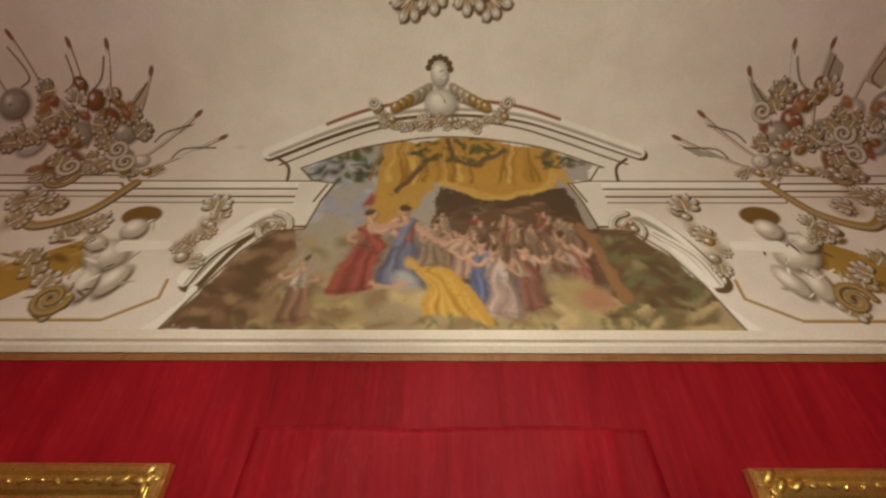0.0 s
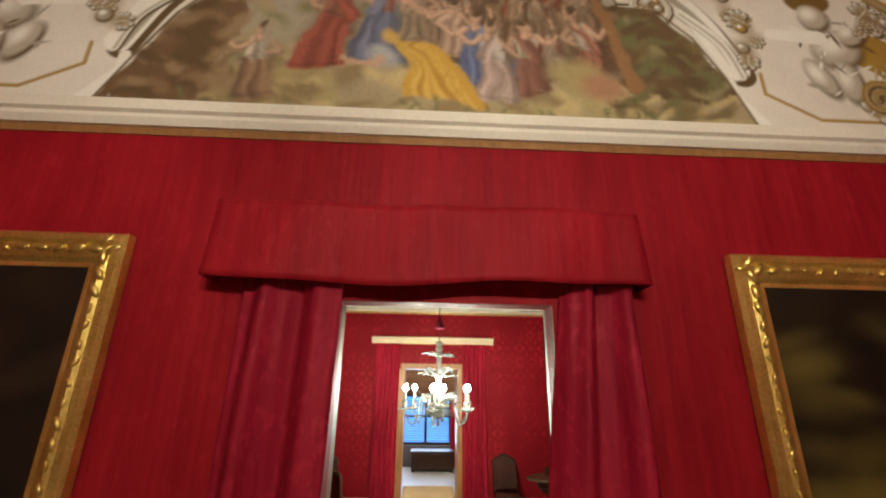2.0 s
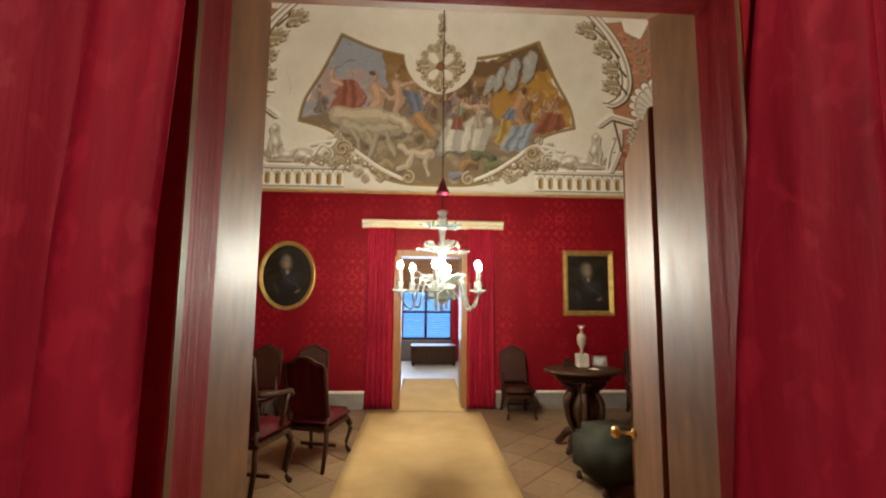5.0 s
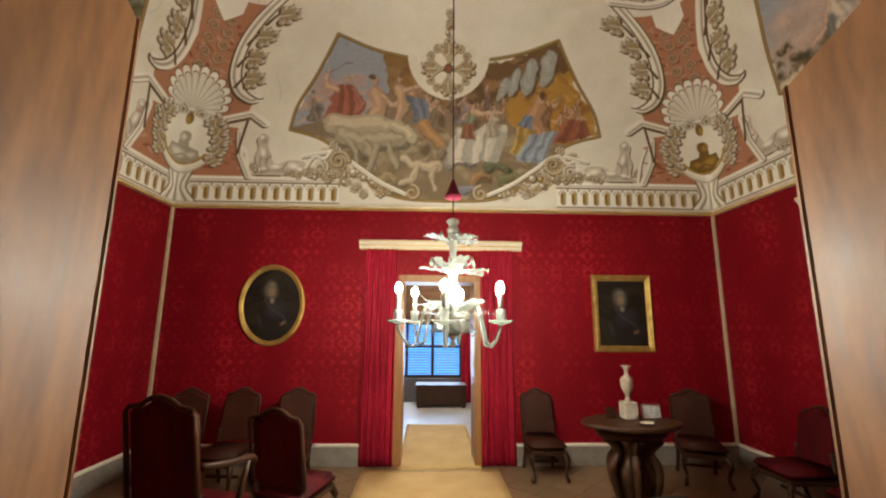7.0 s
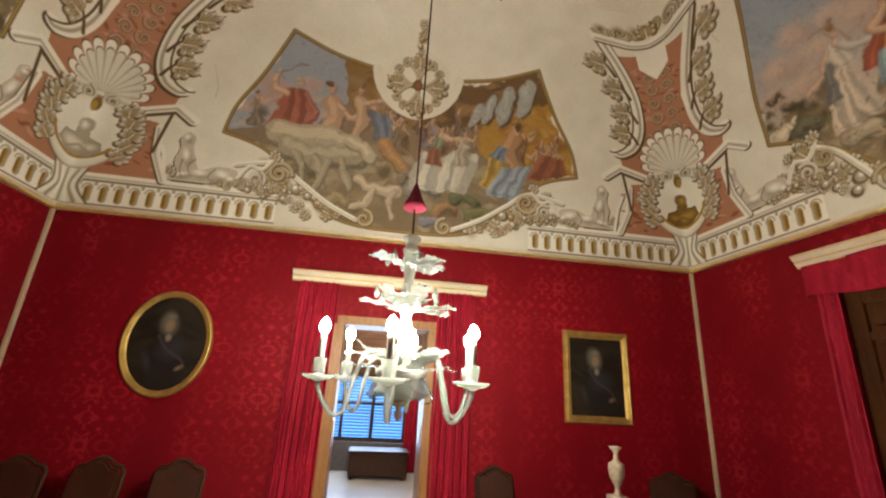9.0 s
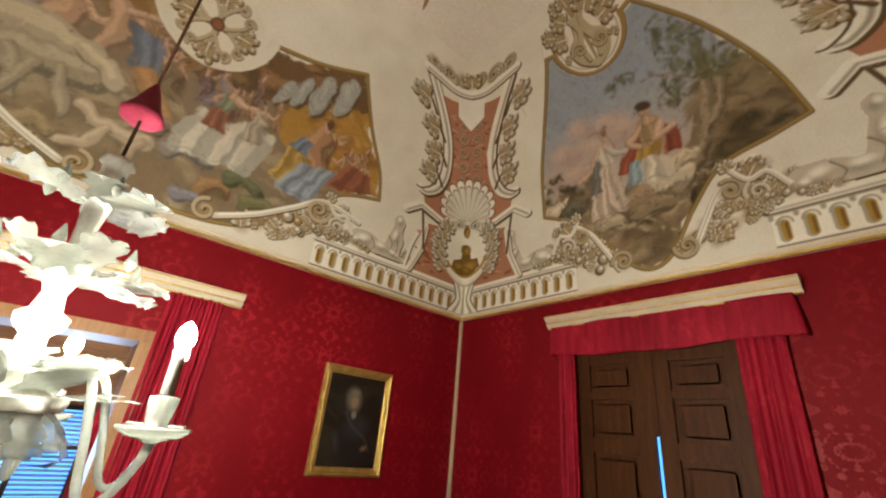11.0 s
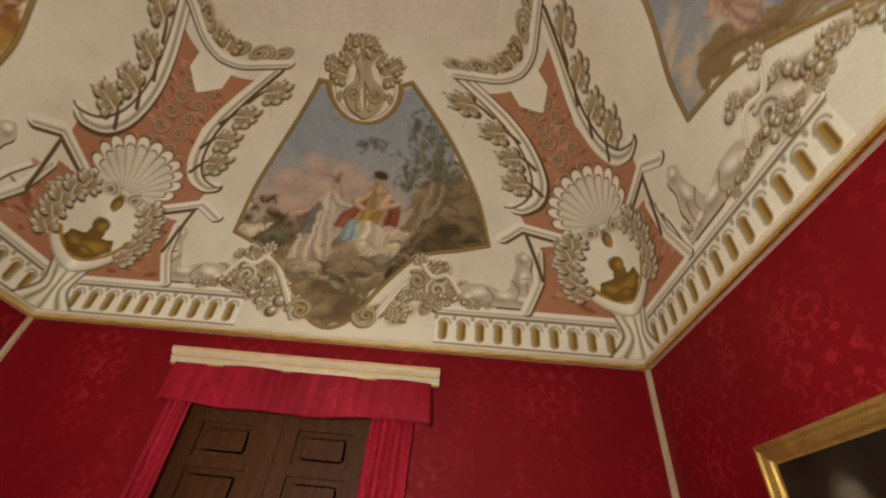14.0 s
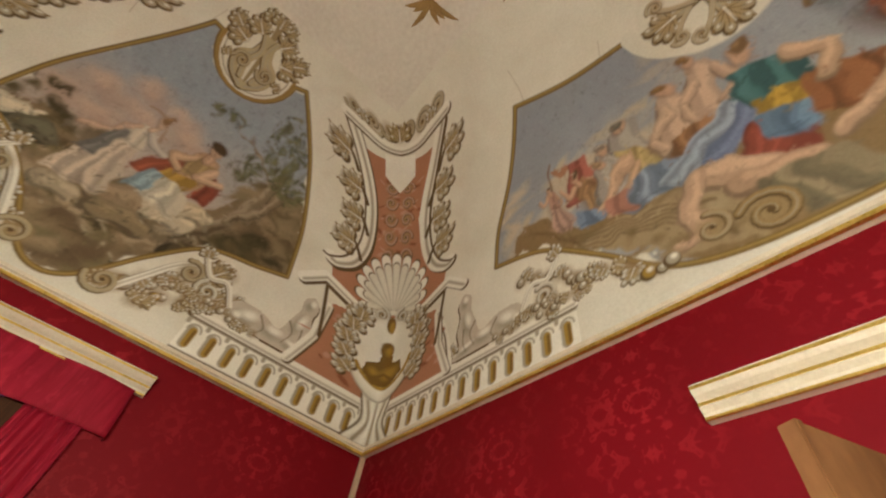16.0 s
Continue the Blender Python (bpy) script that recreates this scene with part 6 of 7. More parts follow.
def valance(name, x0, x1, z0, z1, y, out_by, mat, label, axis="x", way=-1, seed=3):
    """A stiff cloth valance: front and two returns, with a slack hem."""
    r = random.Random(seed)
    ph = [r.uniform(0, 6) for _ in range(4)]
    pts = [(x0, 0.0)] + [(x0, out_by * k / 4) for k in range(1, 5)] + [(x0 + (x1 - x0) * k / 60, out_by) for k in range(1, 60)] + [(x1, out_by * (4 - k) / 4) for k in range(4)] + [(x1, 0.0)]
    nz, vs = 12, []
    for j in range(nz + 1):
        f = j / nz
        for s, o in pts:
            g = (s - x0) / (x1 - x0)
            wob = 0.010 * math.sin(9 * g + ph[0]) * f + 0.008 * math.sin(21 * g + ph[1] + 2 * f) + 0.012 * math.exp(-((g - .5) / .03) ** 2) * (1 - .3 * f) if o > out_by * .9 else 0
            zz = z1 + (z0 - z1) * f + f * (0.014 * math.sin(7 * g + ph[2]) + 0.006 * math.sin(17 * g + ph[3])) + (1 - f) * 0.006 * math.sin(11 * g)
            e = s + (g - .5) * 0.05 * f
            vs.append((e, y + way * (o + wob), zz) if axis == "x" else (y + way * (o + wob), e, zz))
    m = len(pts)
    fs = [(j * m + i, j * m + i + 1, (j + 1) * m + i + 1, (j + 1) * m + i) for j in range(nz) for i in range(m - 1)]
    ob = mesh_ob(name, vs, fs, mat, None, label, True)
    md = ob.modifiers.new("cloth", "SOLIDIFY")
    md.thickness = 0.008
    return tagged(ob, category="valance")


valance("valance", -0.70, 1.06, 2.155, 2.485, YA, 0.14, M_MOIRE, "wide red cloth valance hung over the first doorway")
c1 = folds("curtain", -0.60, -0.185, 0.01, 2.20, YA, 0.11, 1.7, M_CURT, None, "heavy red moire curtain hanging beside the doorway", seed=1, fine=0.10, taper=lambda f: (-0.02 * f, -0.03 * f))
tagged(c1, category="curtain", group="curtains at the first doorway")
c2 = folds("curtain", 0.755, 1.03, 0.01, 2.20, YA, 0.11, 1.5, M_CURT, None, "heavy red moire curtain drawn aside over the door jamb", seed=5, fine=0.10, taper=lambda f: (-0.17 * math.sin(min(1, f * 1.15) * math.pi / 2), -0.02 * f))
tagged(c2, category="curtain", group="curtains at the first doorway")

PEL = [(0, 0), (0.035, 0), (0.04, 0.02), (0.055, 0.035), (0.055, 0.055), (0.075, 0.07), (0.085, 0.085), (0.085, 0.105), (0, 0.105)]
def pelmet(name, s0, s1, z, at, axis, way, label, grow=1.0):
    root = empty(name, label=label, category="pelmet", group="pelmets of the middle room")
    def path(a, b):
        if axis == "x":
            return [((a, at, z), (0, way)), ((b, at, z), (0, way))]
        return [((at, a, z), (way, 0)), ((at, b, z), (way, 0))]
    part("board", extrude_profile([(d * grow, u) for d, u in PEL], path(s0, s1)), M_CREAM, root, "cream painted moulded board")
    for k, (d0, u0) in enumerate(((0.0855, 0.093), (0.0555, 0.046), (0.036, 0.004))):
        d0 *= grow
        part("gilt_fillet", extrude_profile([(d0 - .006, u0 - .005), (d0 + .003, u0 - .005), (d0 + .003, u0 + .005), (d0 - .006, u0 + .005)], path(s0 + .001, s1 - .001)), M_GILT, root, "thin gilt line")
    return root


pelmet("pelmet", -0.635, 1.285, 2.388, YF, "x", -1, "cream and gilt pelmet above the far doorway")
pelmet("pelmet", 4.20, 6.10, 2.612, XR, "y", -1, "cream and gilt pelmet above the shuttered window")
pelmet("pelmet", -0.70, 1.30, 2.388, YN, "x", 1, "cream and gilt pelmet above the entrance doorway")
for a, b, s in ((-0.555, -0.185, 11), (0.795, 1.175, 12)):
    tagged(folds("curtain", a, b, 0.01, 2.395, YF, 0.035, 5, M_CURT, None, "red curtain hanging straight under the far pelmet", seed=s), category="curtain", group="curtains at the far doorway")
valance("valance", 4.25, 6.05, 2.345, 2.62, XR, 0.045, M_CURT, "red damask valance across the window head", "y", -1, 8)
for a, b, s in ((5.83, 5.99, 21), (4.34, 4.62, 22)):
    tagged(folds("curtain", a, b, 0.01, 2.43, XR, 0.03, 2 if s == 21 else 3, M_CURT, None, "narrow red curtain beside the shuttered window", axis="y", seed=s), category="curtain", group="curtains at the window")

# ---- doors and shutters ----
def door_leaf(label, h=2.27):
    """A flush leaf with a planted edge, standing along x from its hinge."""
    root = empty("door_leaf", label=label, category="door")
    part("panel", box((0, 0.004, 0), (0.53, 0.038, h), 0.004), M_REVEAL, root)
    part("edge_strip", box((0.528, 0, 0.0), (0.545, 0.042, h), 0.003), M_REVEAL, root)
    for z in (0.22, 1.05, 1.92):
        part("hinge", lathe([(.009, z), (.011, z + .005), (.011, z + .085), (.009, z + .09)], 10), M_OLDGILT, root, "small brass hinge", True)
    return root


def stand(root, x0, y0, x1, y1, z=0.0):
    root.matrix_basis = pose(x0, y0, z, 0, 0, math.degrees(math.atan2(y1 - y0, x1 - x0)))


leaf = door_leaf("brown painted door leaf standing open into the room", 2.16)
stand(leaf, -0.285, YN + 0.012, -0.445, YN + 0.5, 0.006)
hb = lathe([(0.018, 0), (0.018, 0.008), (0.006, 0.012), (0.006, 0.05), (0.02, 0.055), (0.022, 0.068), (0.012, 0.08)], 12)
bmesh.ops.transform(hb, matrix=pose(0.47, 0.036, 1.02, -90, 0, 0), verts=hb.verts)
part("handle", hb, M_GILT, leaf, "small brass knob", True)
leaf2 = door_leaf("brown painted door leaf standing open beside the pelmet", 2.05)
stand(leaf2, 0.825, YN + 0.012, 1.00, YN + 0.5, 0.006)
hb = lathe([(0.018, 0), (0.018, 0.008), (0.006, 0.012), (0.006, 0.05), (0.02, 0.055), (0.022, 0.068), (0.012, 0.08)], 12)
bmesh.ops.transform(hb, matrix=pose(0.47, 0.042, 1.02, -90, 0, 0), verts=hb.verts)
part("handle", hb, M_GILT, leaf2, "small brass knob", True)

# far doorway: brown lining
for nm, x0, x1 in (("trim_far_jamb_left", D2[0] - 0.07, D2[0] + 0.040), ("trim_far_jamb_right", D2[1] - 0.085, D2[1] + 0.025)):
    structure(nm, box((x0, YF - 0.022, 0), (x1, YF + 0.004, D2[2] - 0.052), 0.006), M_JAMB, "brown wooden door architrave")
    a, b = (D2[0] - 0.001, D2[0] + 0.036) if x0 < 0 else (D2[1] - 0.081, D2[1] + 0.001)
    structure(nm.replace("jamb", "lining"), box((a, YF + 0.006, 0), (b, YC + 0.012, D2[2] - 0.052), 0.003), M_JAMB, "brown wooden door lining")
structure("trim_far_head", box((D2[0] - 0.03, YF - 0.014, D2[2] - 0.05), (D2[1] + 0.03, YC + 0.014, D2[2] + 0.03), 0.004), M_JAMB, "brown wooden door head")
for x in (D2[0] + 0.041, D2[1] - 0.086):
    ob = tagged(part("door_lock", box((x - 0.004, YF + 0.1, 1.0), (x + 0.004, YF + 0.14, 1.13), 0.002), M_OLDGILT, None, "small brass lock plate on the jamb"), category="lock")

# shuttered window in the side wall
sh = empty("window_shutter", label="dark wooden panelled shutters with slits of daylight", category="shutter")
ym = (WIN[0] + WIN[1]) / 2
for a, b in ((WIN[0], ym - 0.016), (ym + 0.016, WIN[1])):
    fb = bmesh.new()
    w = 0.12
    add_box(fb, (XR + 0.05, a, 0.02), (XR + 0.09, a + w, WIN[2]), 0.003)
    add_box(fb, (XR + 0.05, b - w, 0.02), (XR + 0.09, b, WIN[2] if b < ym else WIN[2]), 0.003)
    for z0, z1 in ((0.02, 0.14), (0.86, 0.96), (1.60, 1.71), (2.00, 2.06), (2.27, WIN[2] - (0.014 if b < ym + .1 else 0))):
        add_box(fb, (XR + 0.052, a + w, z0), (XR + 0.088, b - w, z1), 0.003)
    part("frame", fb, M_DOORWOOD, sh)
    for z0, z1 in ((0.14, 0.86), (0.96, 1.60), (1.71, 2.00), (2.06, 2.27)):
        pb = box((XR + 0.080, a + w - .004, z0 - .004), (XR + 0.087, b - w + .004, z1 + .004))
        add_box(pb, (XR + 0.060, a + w + .045, z0 + .035), (XR + 0.083, b - w - .045, z1 - .035), 0.016)
        part("panel", pb, M_DOORWOOD, sh)
part("astragal", box((XR + 0.040, ym - 0.03, 1.74), (XR + 0.05, ym + 0.03, WIN[2] - .03), 0.003), M_DOORWOOD, sh)
part("astragal", box((XR + 0.040, ym - 0.03, 0.02), (XR + 0.05, ym + 0.03, 1.15), 0.003), M_DOORWOOD, sh)
structure("backdrop_side", box((XR + 0.40, WIN[0] - 0.2, 0.0), (XR + 0.41, WIN[1] + 0.2, 2.6)), M_DUSK, "dusk sky outside the shuttered window")

# ---- pictures ----
def canvas_mesh(name, w, h, mat, parent, paint, oval=False, n=90):
    xs, zs = np.linspace(-w / 2, w / 2, n), np.linspace(-h / 2, h / 2, n)
    X, Z = (a.ravel() for a in np.meshgrid(xs, zs))
    p = np.tile(np.array([0.016, 0.011, 0.007]), (len(X), 1))
    paint(Wall(X, Z, p, np.arange(len(X))))
    if oval:
        k = X / (w / 2), Z / (h / 2)
        X, Z = X * np.sqrt(1 - k[1] ** 2 / 2), Z * np.sqrt(1 - k[0] ** 2 / 2)
    fs = np.array([(j * n + i, j * n + i + 1, (j + 1) * n + i + 1, (j + 1) * n + i) for j in range(n - 1) for i in range(n - 1)])
    ob = coloured(name, X, np.zeros(len(X)), Z, fs, p, mat, "dark varnished canvas")
    ob.parent = parent
    return ob


def portrait(w):
    """A dim half-length shape under old varnish, no features."""
    w.mottle(-.4, .4, -.5, .5, [(.026, .020, .013), (.012, .010, .008), (.022, .018, .014)], 40, .2, .5)
    w.dab(.03, -.20, .24, .30, .1, (.016, .013, .012), .95, .4)
    w.dab(.05, -.05, .17, .13, .2, (.030, .030, .036), .8, .6)
    w.line(curve([(-.08, .06), (.0, -.05), (.14, -.14), (.20, -.24)], 4), .016, (.055, .050, .045), .5, .010)
    w.dab(-.02, .17, .10, .14, .2, (.13, .115, .09), .9, .5)
    w.dab(-.01, .15, .050, .07, 0, (.25, .165, .105), .95, .5)
    w.dab(-.01, .23, .06, .04, 0, (.17, .15, .12), .8, .6)
    w.dab(.0, .045, .035, .045, 0, (.20, .18, .15), .8, .5)
    w.dab(.15, -.22, .05, .03, .4, (.19, .12, .075), .8, .6)
    w.dab(-.14, -.18, .045, .12, .3, (.040, .036, .036), .7, .7)


def landscape(w):
    w.mottle(-.7, .7, -.9, .9, [(.020, .014, .006), (.012, .009, .005)], 60, .35, .6)
    for k in range(26):
        w.dab(rnd.uniform(-.6, .1), rnd.uniform(-.1, .6), rnd.uniform(.1, .3), rnd.uniform(.05, .14), rnd.uniform(-.4, .4), (.17, .125, .030), .40, .9)
    for k in range(20):
        w.dab(rnd.uniform(-.2, .7), rnd.uniform(.3, .9), rnd.uniform(.1, .25), rnd.uniform(.06, .16), rnd.uniform(-.6, .6), (.008, .006, .004), .7, .7)
    w.dab(-.15, -.35, .5, .18, .3, (.010, .008, .005), .9, .6)
    w.dab(.1, -.6, .12, .2, .3, (.16, .09, .05), .5, .9)


FR = [(0, 0), (0.035, 0.0), (0.05, 0.012), (0.052, 0.030), (0.040, 0.042), (0.046, 0.058), (0.034, 0.085), (0.018, 0.10), (0.018, 0.115), (0, 0.118)]
def mitred(w, h, prof, scale):
    """A rectangular frame: profile (depth toward the room, distance in from the outer edge)."""
    vs, fs = [], []
    m = len(prof)
    for sx, sz in ((-1, -1), (1, -1), (1, 1), (-1, 1)):
        for d, i in prof:
            vs.append((sx * (w / 2 - i * scale), -d * scale, sz * (h / 2 - i * scale)))
    for k in range(4):
        j = (k + 1) % 4
        for a in range(m - 1):
            fs.append((k * m + a, j * m + a, j * m + a + 1, k * m + a + 1))
    bm = add_mesh(bmesh.new(), vs, fs)
    bmesh.ops.recalc_face_normals(bm, faces=bm.faces[:])
    return bm


def carved(w, h, scale, seed):
    """Raised leaf carving along a frame's swell, denser at the corners."""
    r = random.Random(seed)
    bm = bmesh.new()
    per = [((-1, 0), w, h / 2 - .05 * scale), ((1, 0), w, -h / 2 + .05 * scale)]
    def lump(x, z, s, rot):
        t = bmesh.new()
        bmesh.ops.create_icosphere(t, subdivisions=1, radius=1)
        bmesh.ops.transform(t, matrix=pose(x, -0.045 * scale, z, 0, rot, 0) @ Matrix.Diagonal((s, s * .35, s * .45, 1)), verts=t.verts)
        join(bm, t)
    n = int(w / (.055 * scale))
    for k in range(n):
        x = -w / 2 + (k + .5) * w / n
        for z in (h / 2 - .058 * scale, -h / 2 + .058 * scale):
            edge_k = abs(x) / (w / 2)
            lump(x, z, scale * (.018 + .012 * (edge_k > .7) + .008 * r.random()), r.uniform(-50, 50))
    n = int(h / (.055 * scale))
    for k in range(n):
        z = -h / 2 + (k + .5) * h / n
        for x in (w / 2 - .058 * scale, -w / 2 + .058 * scale):
            lump(x, z, scale * (.018 + .012 * (abs(z) / (h / 2) > .7) + .008 * r.random()), 90 + r.uniform(-50, 50))
    return bm


def framed(name, x, y, z, w, h, scale, rz, label, paint, tilt=0.0, seed=1, ornate=True):
    root = tagged(new(name), label, "painting")
    root.matrix_basis = pose(x, y, z, tilt, 0, rz)
    part("frame", mitred(w, h, FR, scale), M_GILT if ornate else M_OLDGILT, root, "moulded gilt frame")
    if ornate:
        tagged(part("carving", carved(w, h, scale, seed), M_GILT, root, "carved gilt leaves", True), kind="stuff")
    c = canvas_mesh("canvas", w - .22 * scale, h - .22 * scale, M_CANVAS, root, paint)
    c.location = (0, -0.016 * scale, 0)
    part("backing", box((-w / 2 + .02, -.008, -h / 2 + .02), (w / 2 - .02, -.001, h / 2 - .02)), M_WOOD, root)
    return root


framed("painting", -1.09 - 0.72, YA - 0.012, 2.352 - 0.95, 1.44, 1.90, 1.25, 0, "large dark oil painting in a carved gilt frame", lambda w: w.mottle(-.7, .7, -.9, .9, [(.012, .009, .006), (.022, .015, .008), (.035, .02, .012)], 70, .3, .5), seed=2)
framed("painting", 1.512 + 0.72, YA - 0.012, 2.338 - 0.95, 1.44, 1.90, 1.25, 0, "large dark landscape painting in a carved gilt frame", landscape, seed=3)
framed("painting", 2.468, YF - 0.004, 1.668, 0.71, 0.893, 0.62, 0, "dim half-length portrait in a plain gilt frame", portrait, 0, 4, False)
framed("painting", 2.43, YN + 0.004, 1.70, 0.80, 0.92, 0.75, 180, "dark portrait in a gilt frame beside the entrance", portrait, 0, 5, False)
root = empty("painting", -1.61, YF - 0.004, 1.73, label="dim oval portrait in a gilt oval frame", category="painting")
pr = [(0, 0), (0.022, 0), (0.034, 0.012), (0.034, 0.024), (0.024, 0.032), (0.028, 0.044), (0.012, 0.058), (0, 0.06)]
vs, fs = [], []
for k in range(64):
    a = 2 * math.pi * k / 64
    for d, i in pr:
        vs.append(((0.374 - i) * math.cos(a), -d, (0.462 - i) * math.sin(a)))
for k in range(64):
    j = (k + 1) % 64
    for q in range(len(pr) - 1):
        fs.append((k * 8 + q, j * 8 + q, j * 8 + q + 1, k * 8 + q + 1))
bm = add_mesh(bmesh.new(), vs, fs)
bmesh.ops.recalc_face_normals(bm, faces=bm.faces[:])
part("frame", bm, M_OLDGILT, root, "oval gilt moulding", True)
canvas_mesh("canvas", 0.64, 0.816, M_CANVAS, root, portrait, True).location = (0, -0.008, 0)

# ---- chandelier ----
def spoon_leaf(length, width, curl, seed):
    """A curled glass leaf rising from the origin along +x, with a frilled edge."""
    r = random.Random(seed)
    vs, fs = [], []
    n = 12
    for i in range(n + 1):
        f = i / n
        x = length * math.sin(f * 1.5) * .75
        z = length * (f - curl * f ** 3)
        w = width * math.sin(math.pi * min(1, .12 + f * .88)) ** .7 * (1 + .22 * math.sin(f * 26))
        for g in (-1, -.5, 0, .5, 1):
            vs.append((x + .18 * w * abs(g), w * g, z + .10 * w * (abs(g) - .5) + .004 * math.sin(9 * g + 20 * f)))
    for i in range(n):
        for k in range(4):
            a = i * 5 + k
            fs.append((a, a + 1, a + 6, a + 5))
    bm = add_mesh(bmesh.new(), vs, fs)
    bmesh.ops.solidify(bm, geom=bm.faces[:], thickness=0.005)
    return bm


def make_chandelier(name, x, y, z0, label):
    """z0: the height of the lowest drop."""
    root = empty(name, x, y, z0, label=label, category="chandelier")
    stem = [(.004, 0), (.014, .012), (.018, .03), (.010, .05), (.016, .06), (.035, .085), (.045, .12), (.03, .15), (.06, .165), (.105, .185), (.11, .21), (.07, .235), (.03, .26), (.026, .34), (.045, .36), (.05, .385), (.03, .40), (.022, .44), (.034, .48), (.06, .495), (.062, .51), (.03, .52), (.018, .56), (.022, .62), (.028, .68), (.034, .72), (.022, .735), (.036, .745), (.038, .765), (.028, .775), (.030, .80), (.040, .808), (.040, .825), (.012, .84)]
    part("stem", lathe(stem, 24, .05, 8), M_GLASS_LIT, root, "blown milky glass stem", True)
    lf = {"low": spoon_leaf(.24, .062, .40, 1), "mid": spoon_leaf(.15, .048, .5, 2), "top": spoon_leaf(.11, .038, .55, 3), "curl": spoon_leaf(.15, .045, .9, 4)}
    meshes = {}
    for k, b in lf.items():
        me = bpy.data.meshes.new("leaf")
        b.to_mesh(me), b.free()
        me.polygons.foreach_set("use_smooth", [True] * len(me.polygons))
        me.materials.append(M_GLASS)
        meshes[k] = me
    def put(kind, r, zz, ang, tilt=0, s=1.0):
        ob = new("leaf", meshes[kind])
        ob.parent = root
        ob.matrix_basis = pose(0, 0, 0, 0, 0, ang) @ pose(r, 0, zz, 0, tilt, 0) @ Matrix.Diagonal((s, s, s, 1))
    r = random.Random(12)
    j = lambda d: r.uniform(-d, d)
    for k in range(11):
        put("low", .05, .21, 32.7 * k + 12 + j(6), (10 if k % 2 else 34) + j(8), .85 + j(.15))
    for k in range(8):
        put("mid", .045, .27, 45 * k + j(8), 26 + 9 * (k % 3) + j(6), 1.3 + j(.2))
    for k in range(9):
        put("mid", .03, .485, 40 * k + 20 + j(8), (4 if k % 2 else 36) + j(8), (1.05 if k % 2 else 1.3) + j(.12))
    for k in range(7):
        put("top", .03, .69, 51.4 * k + 5 + j(8), 26 + j(16), 1.4 + j(.25))
    for k in range(9):
        put("curl", .08, .20, 40 * k + 33 + j(6), 95 + j(14), .95 + j(.15))
    drop = lathe([(.003, 0), (.011, .012), (.014, .025), (.008, .042), (.002, .06)], 10)
    me = bpy.data.meshes.new("drop")
    drop.to_mesh(me), drop.free()
    me.materials.append(M_GLASS)
    for k in range(6):
        for rr, zz in ((.15, .53), (.11, .70)):
            ob = new("drop", me)
            ob.parent = root
            a = math.radians(60 * k + (20 if zz < .6 else 45))
            ob.location = (rr * math.cos(a), rr * math.sin(a), zz - .02)
    for k in range(6):
        ang = 60 * k + 18
        rad = .335 + .02 * (k % 2)
        arm_path = curve([(.05, 0, .20), (.10, 0, .27), (.17, 0, .27), (.21, 0, .16), (.245, 0, .035), (.295, 0, .035), (rad - .005, 0, .12), (rad, 0, .17)], 6)
        bm = sweep(arm_path, [.0095] * len(arm_path), 8)
        bmesh.ops.transform(bm, matrix=pose(0, 0, 0, 0, 0, ang), verts=bm.verts)
        arm = part("arm", bm, M_GLASS, root, "curved glass arm", True)
        cx, cy = rad * math.cos(math.radians(ang)), rad * math.sin(math.radians(ang))
        dish = lathe([(.012, .145), (.02, .15), (.05, .158), (.068, .170), (.066, .176), (.03, .168), (.02, .172), (.024, .20), (.028, .235), (.016, .24)], 20, .06, 10)
        bmesh.ops.translate(dish, vec=(cx, cy, 0), verts=dish.verts)
        part("drip_pan", dish, M_GLASS, arm, "scalloped glass drip pan", True)
        cn = lathe([(.0135, .235), (.0135, .325), (.012, .335), (.009, .338)], 12)
        bmesh.ops.translate(cn, vec=(cx, cy, 0), verts=cn.verts)
        part("candle", cn, M_WAX, arm, "white candle sleeve", True)
        bl = lathe([(.008, .339), (.014, .344), (.019, .354), (.0205, .367), (.017, .382), (.009, .394), (.002, .400)], 14)
        bmesh.ops.translate(bl, vec=(cx, cy, 0), verts=bl.verts)
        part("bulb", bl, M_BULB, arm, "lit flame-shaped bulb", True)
    return root


CHX, CHY, CHZ = 0.335, 5.10, 1.375
ch = make_chandelier("chandelier", CHX, CHY, CHZ, "white blown-glass chandelier with lit candle bulbs and glass leaves")
part("tassel", lathe([(.02, .97), (.052, .972), (.058, .985), (.050, 1.0), (.034, 1.03), (.020, 1.075), (.010, 1.10), (.006, 1.11)], 16, .05, 9), two_scale("crimson_fringe", (0.12, 0.004, 0.02), (0.26, 0.012, 0.045), 10, 90, 0.8), ch, "small crimson tasselled cap", True)
part("rod", sweep([(0, 0, .83), (0, 0, 2.0), (0, 0, ZS + RUN_H - CHZ + .004)], .005, 8), M_WOOD, ch, "thin dark suspension rod", True)
# Unseen copy added behind the start; the lit end wall implies a lamp there.
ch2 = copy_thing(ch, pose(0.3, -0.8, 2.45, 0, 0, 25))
tagged(ch2, "unseen copy of the glass chandelier, added to light the first room")
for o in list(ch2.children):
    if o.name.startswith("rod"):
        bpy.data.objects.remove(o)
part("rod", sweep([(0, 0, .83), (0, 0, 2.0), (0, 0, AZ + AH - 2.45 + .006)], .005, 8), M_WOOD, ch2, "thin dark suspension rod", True)

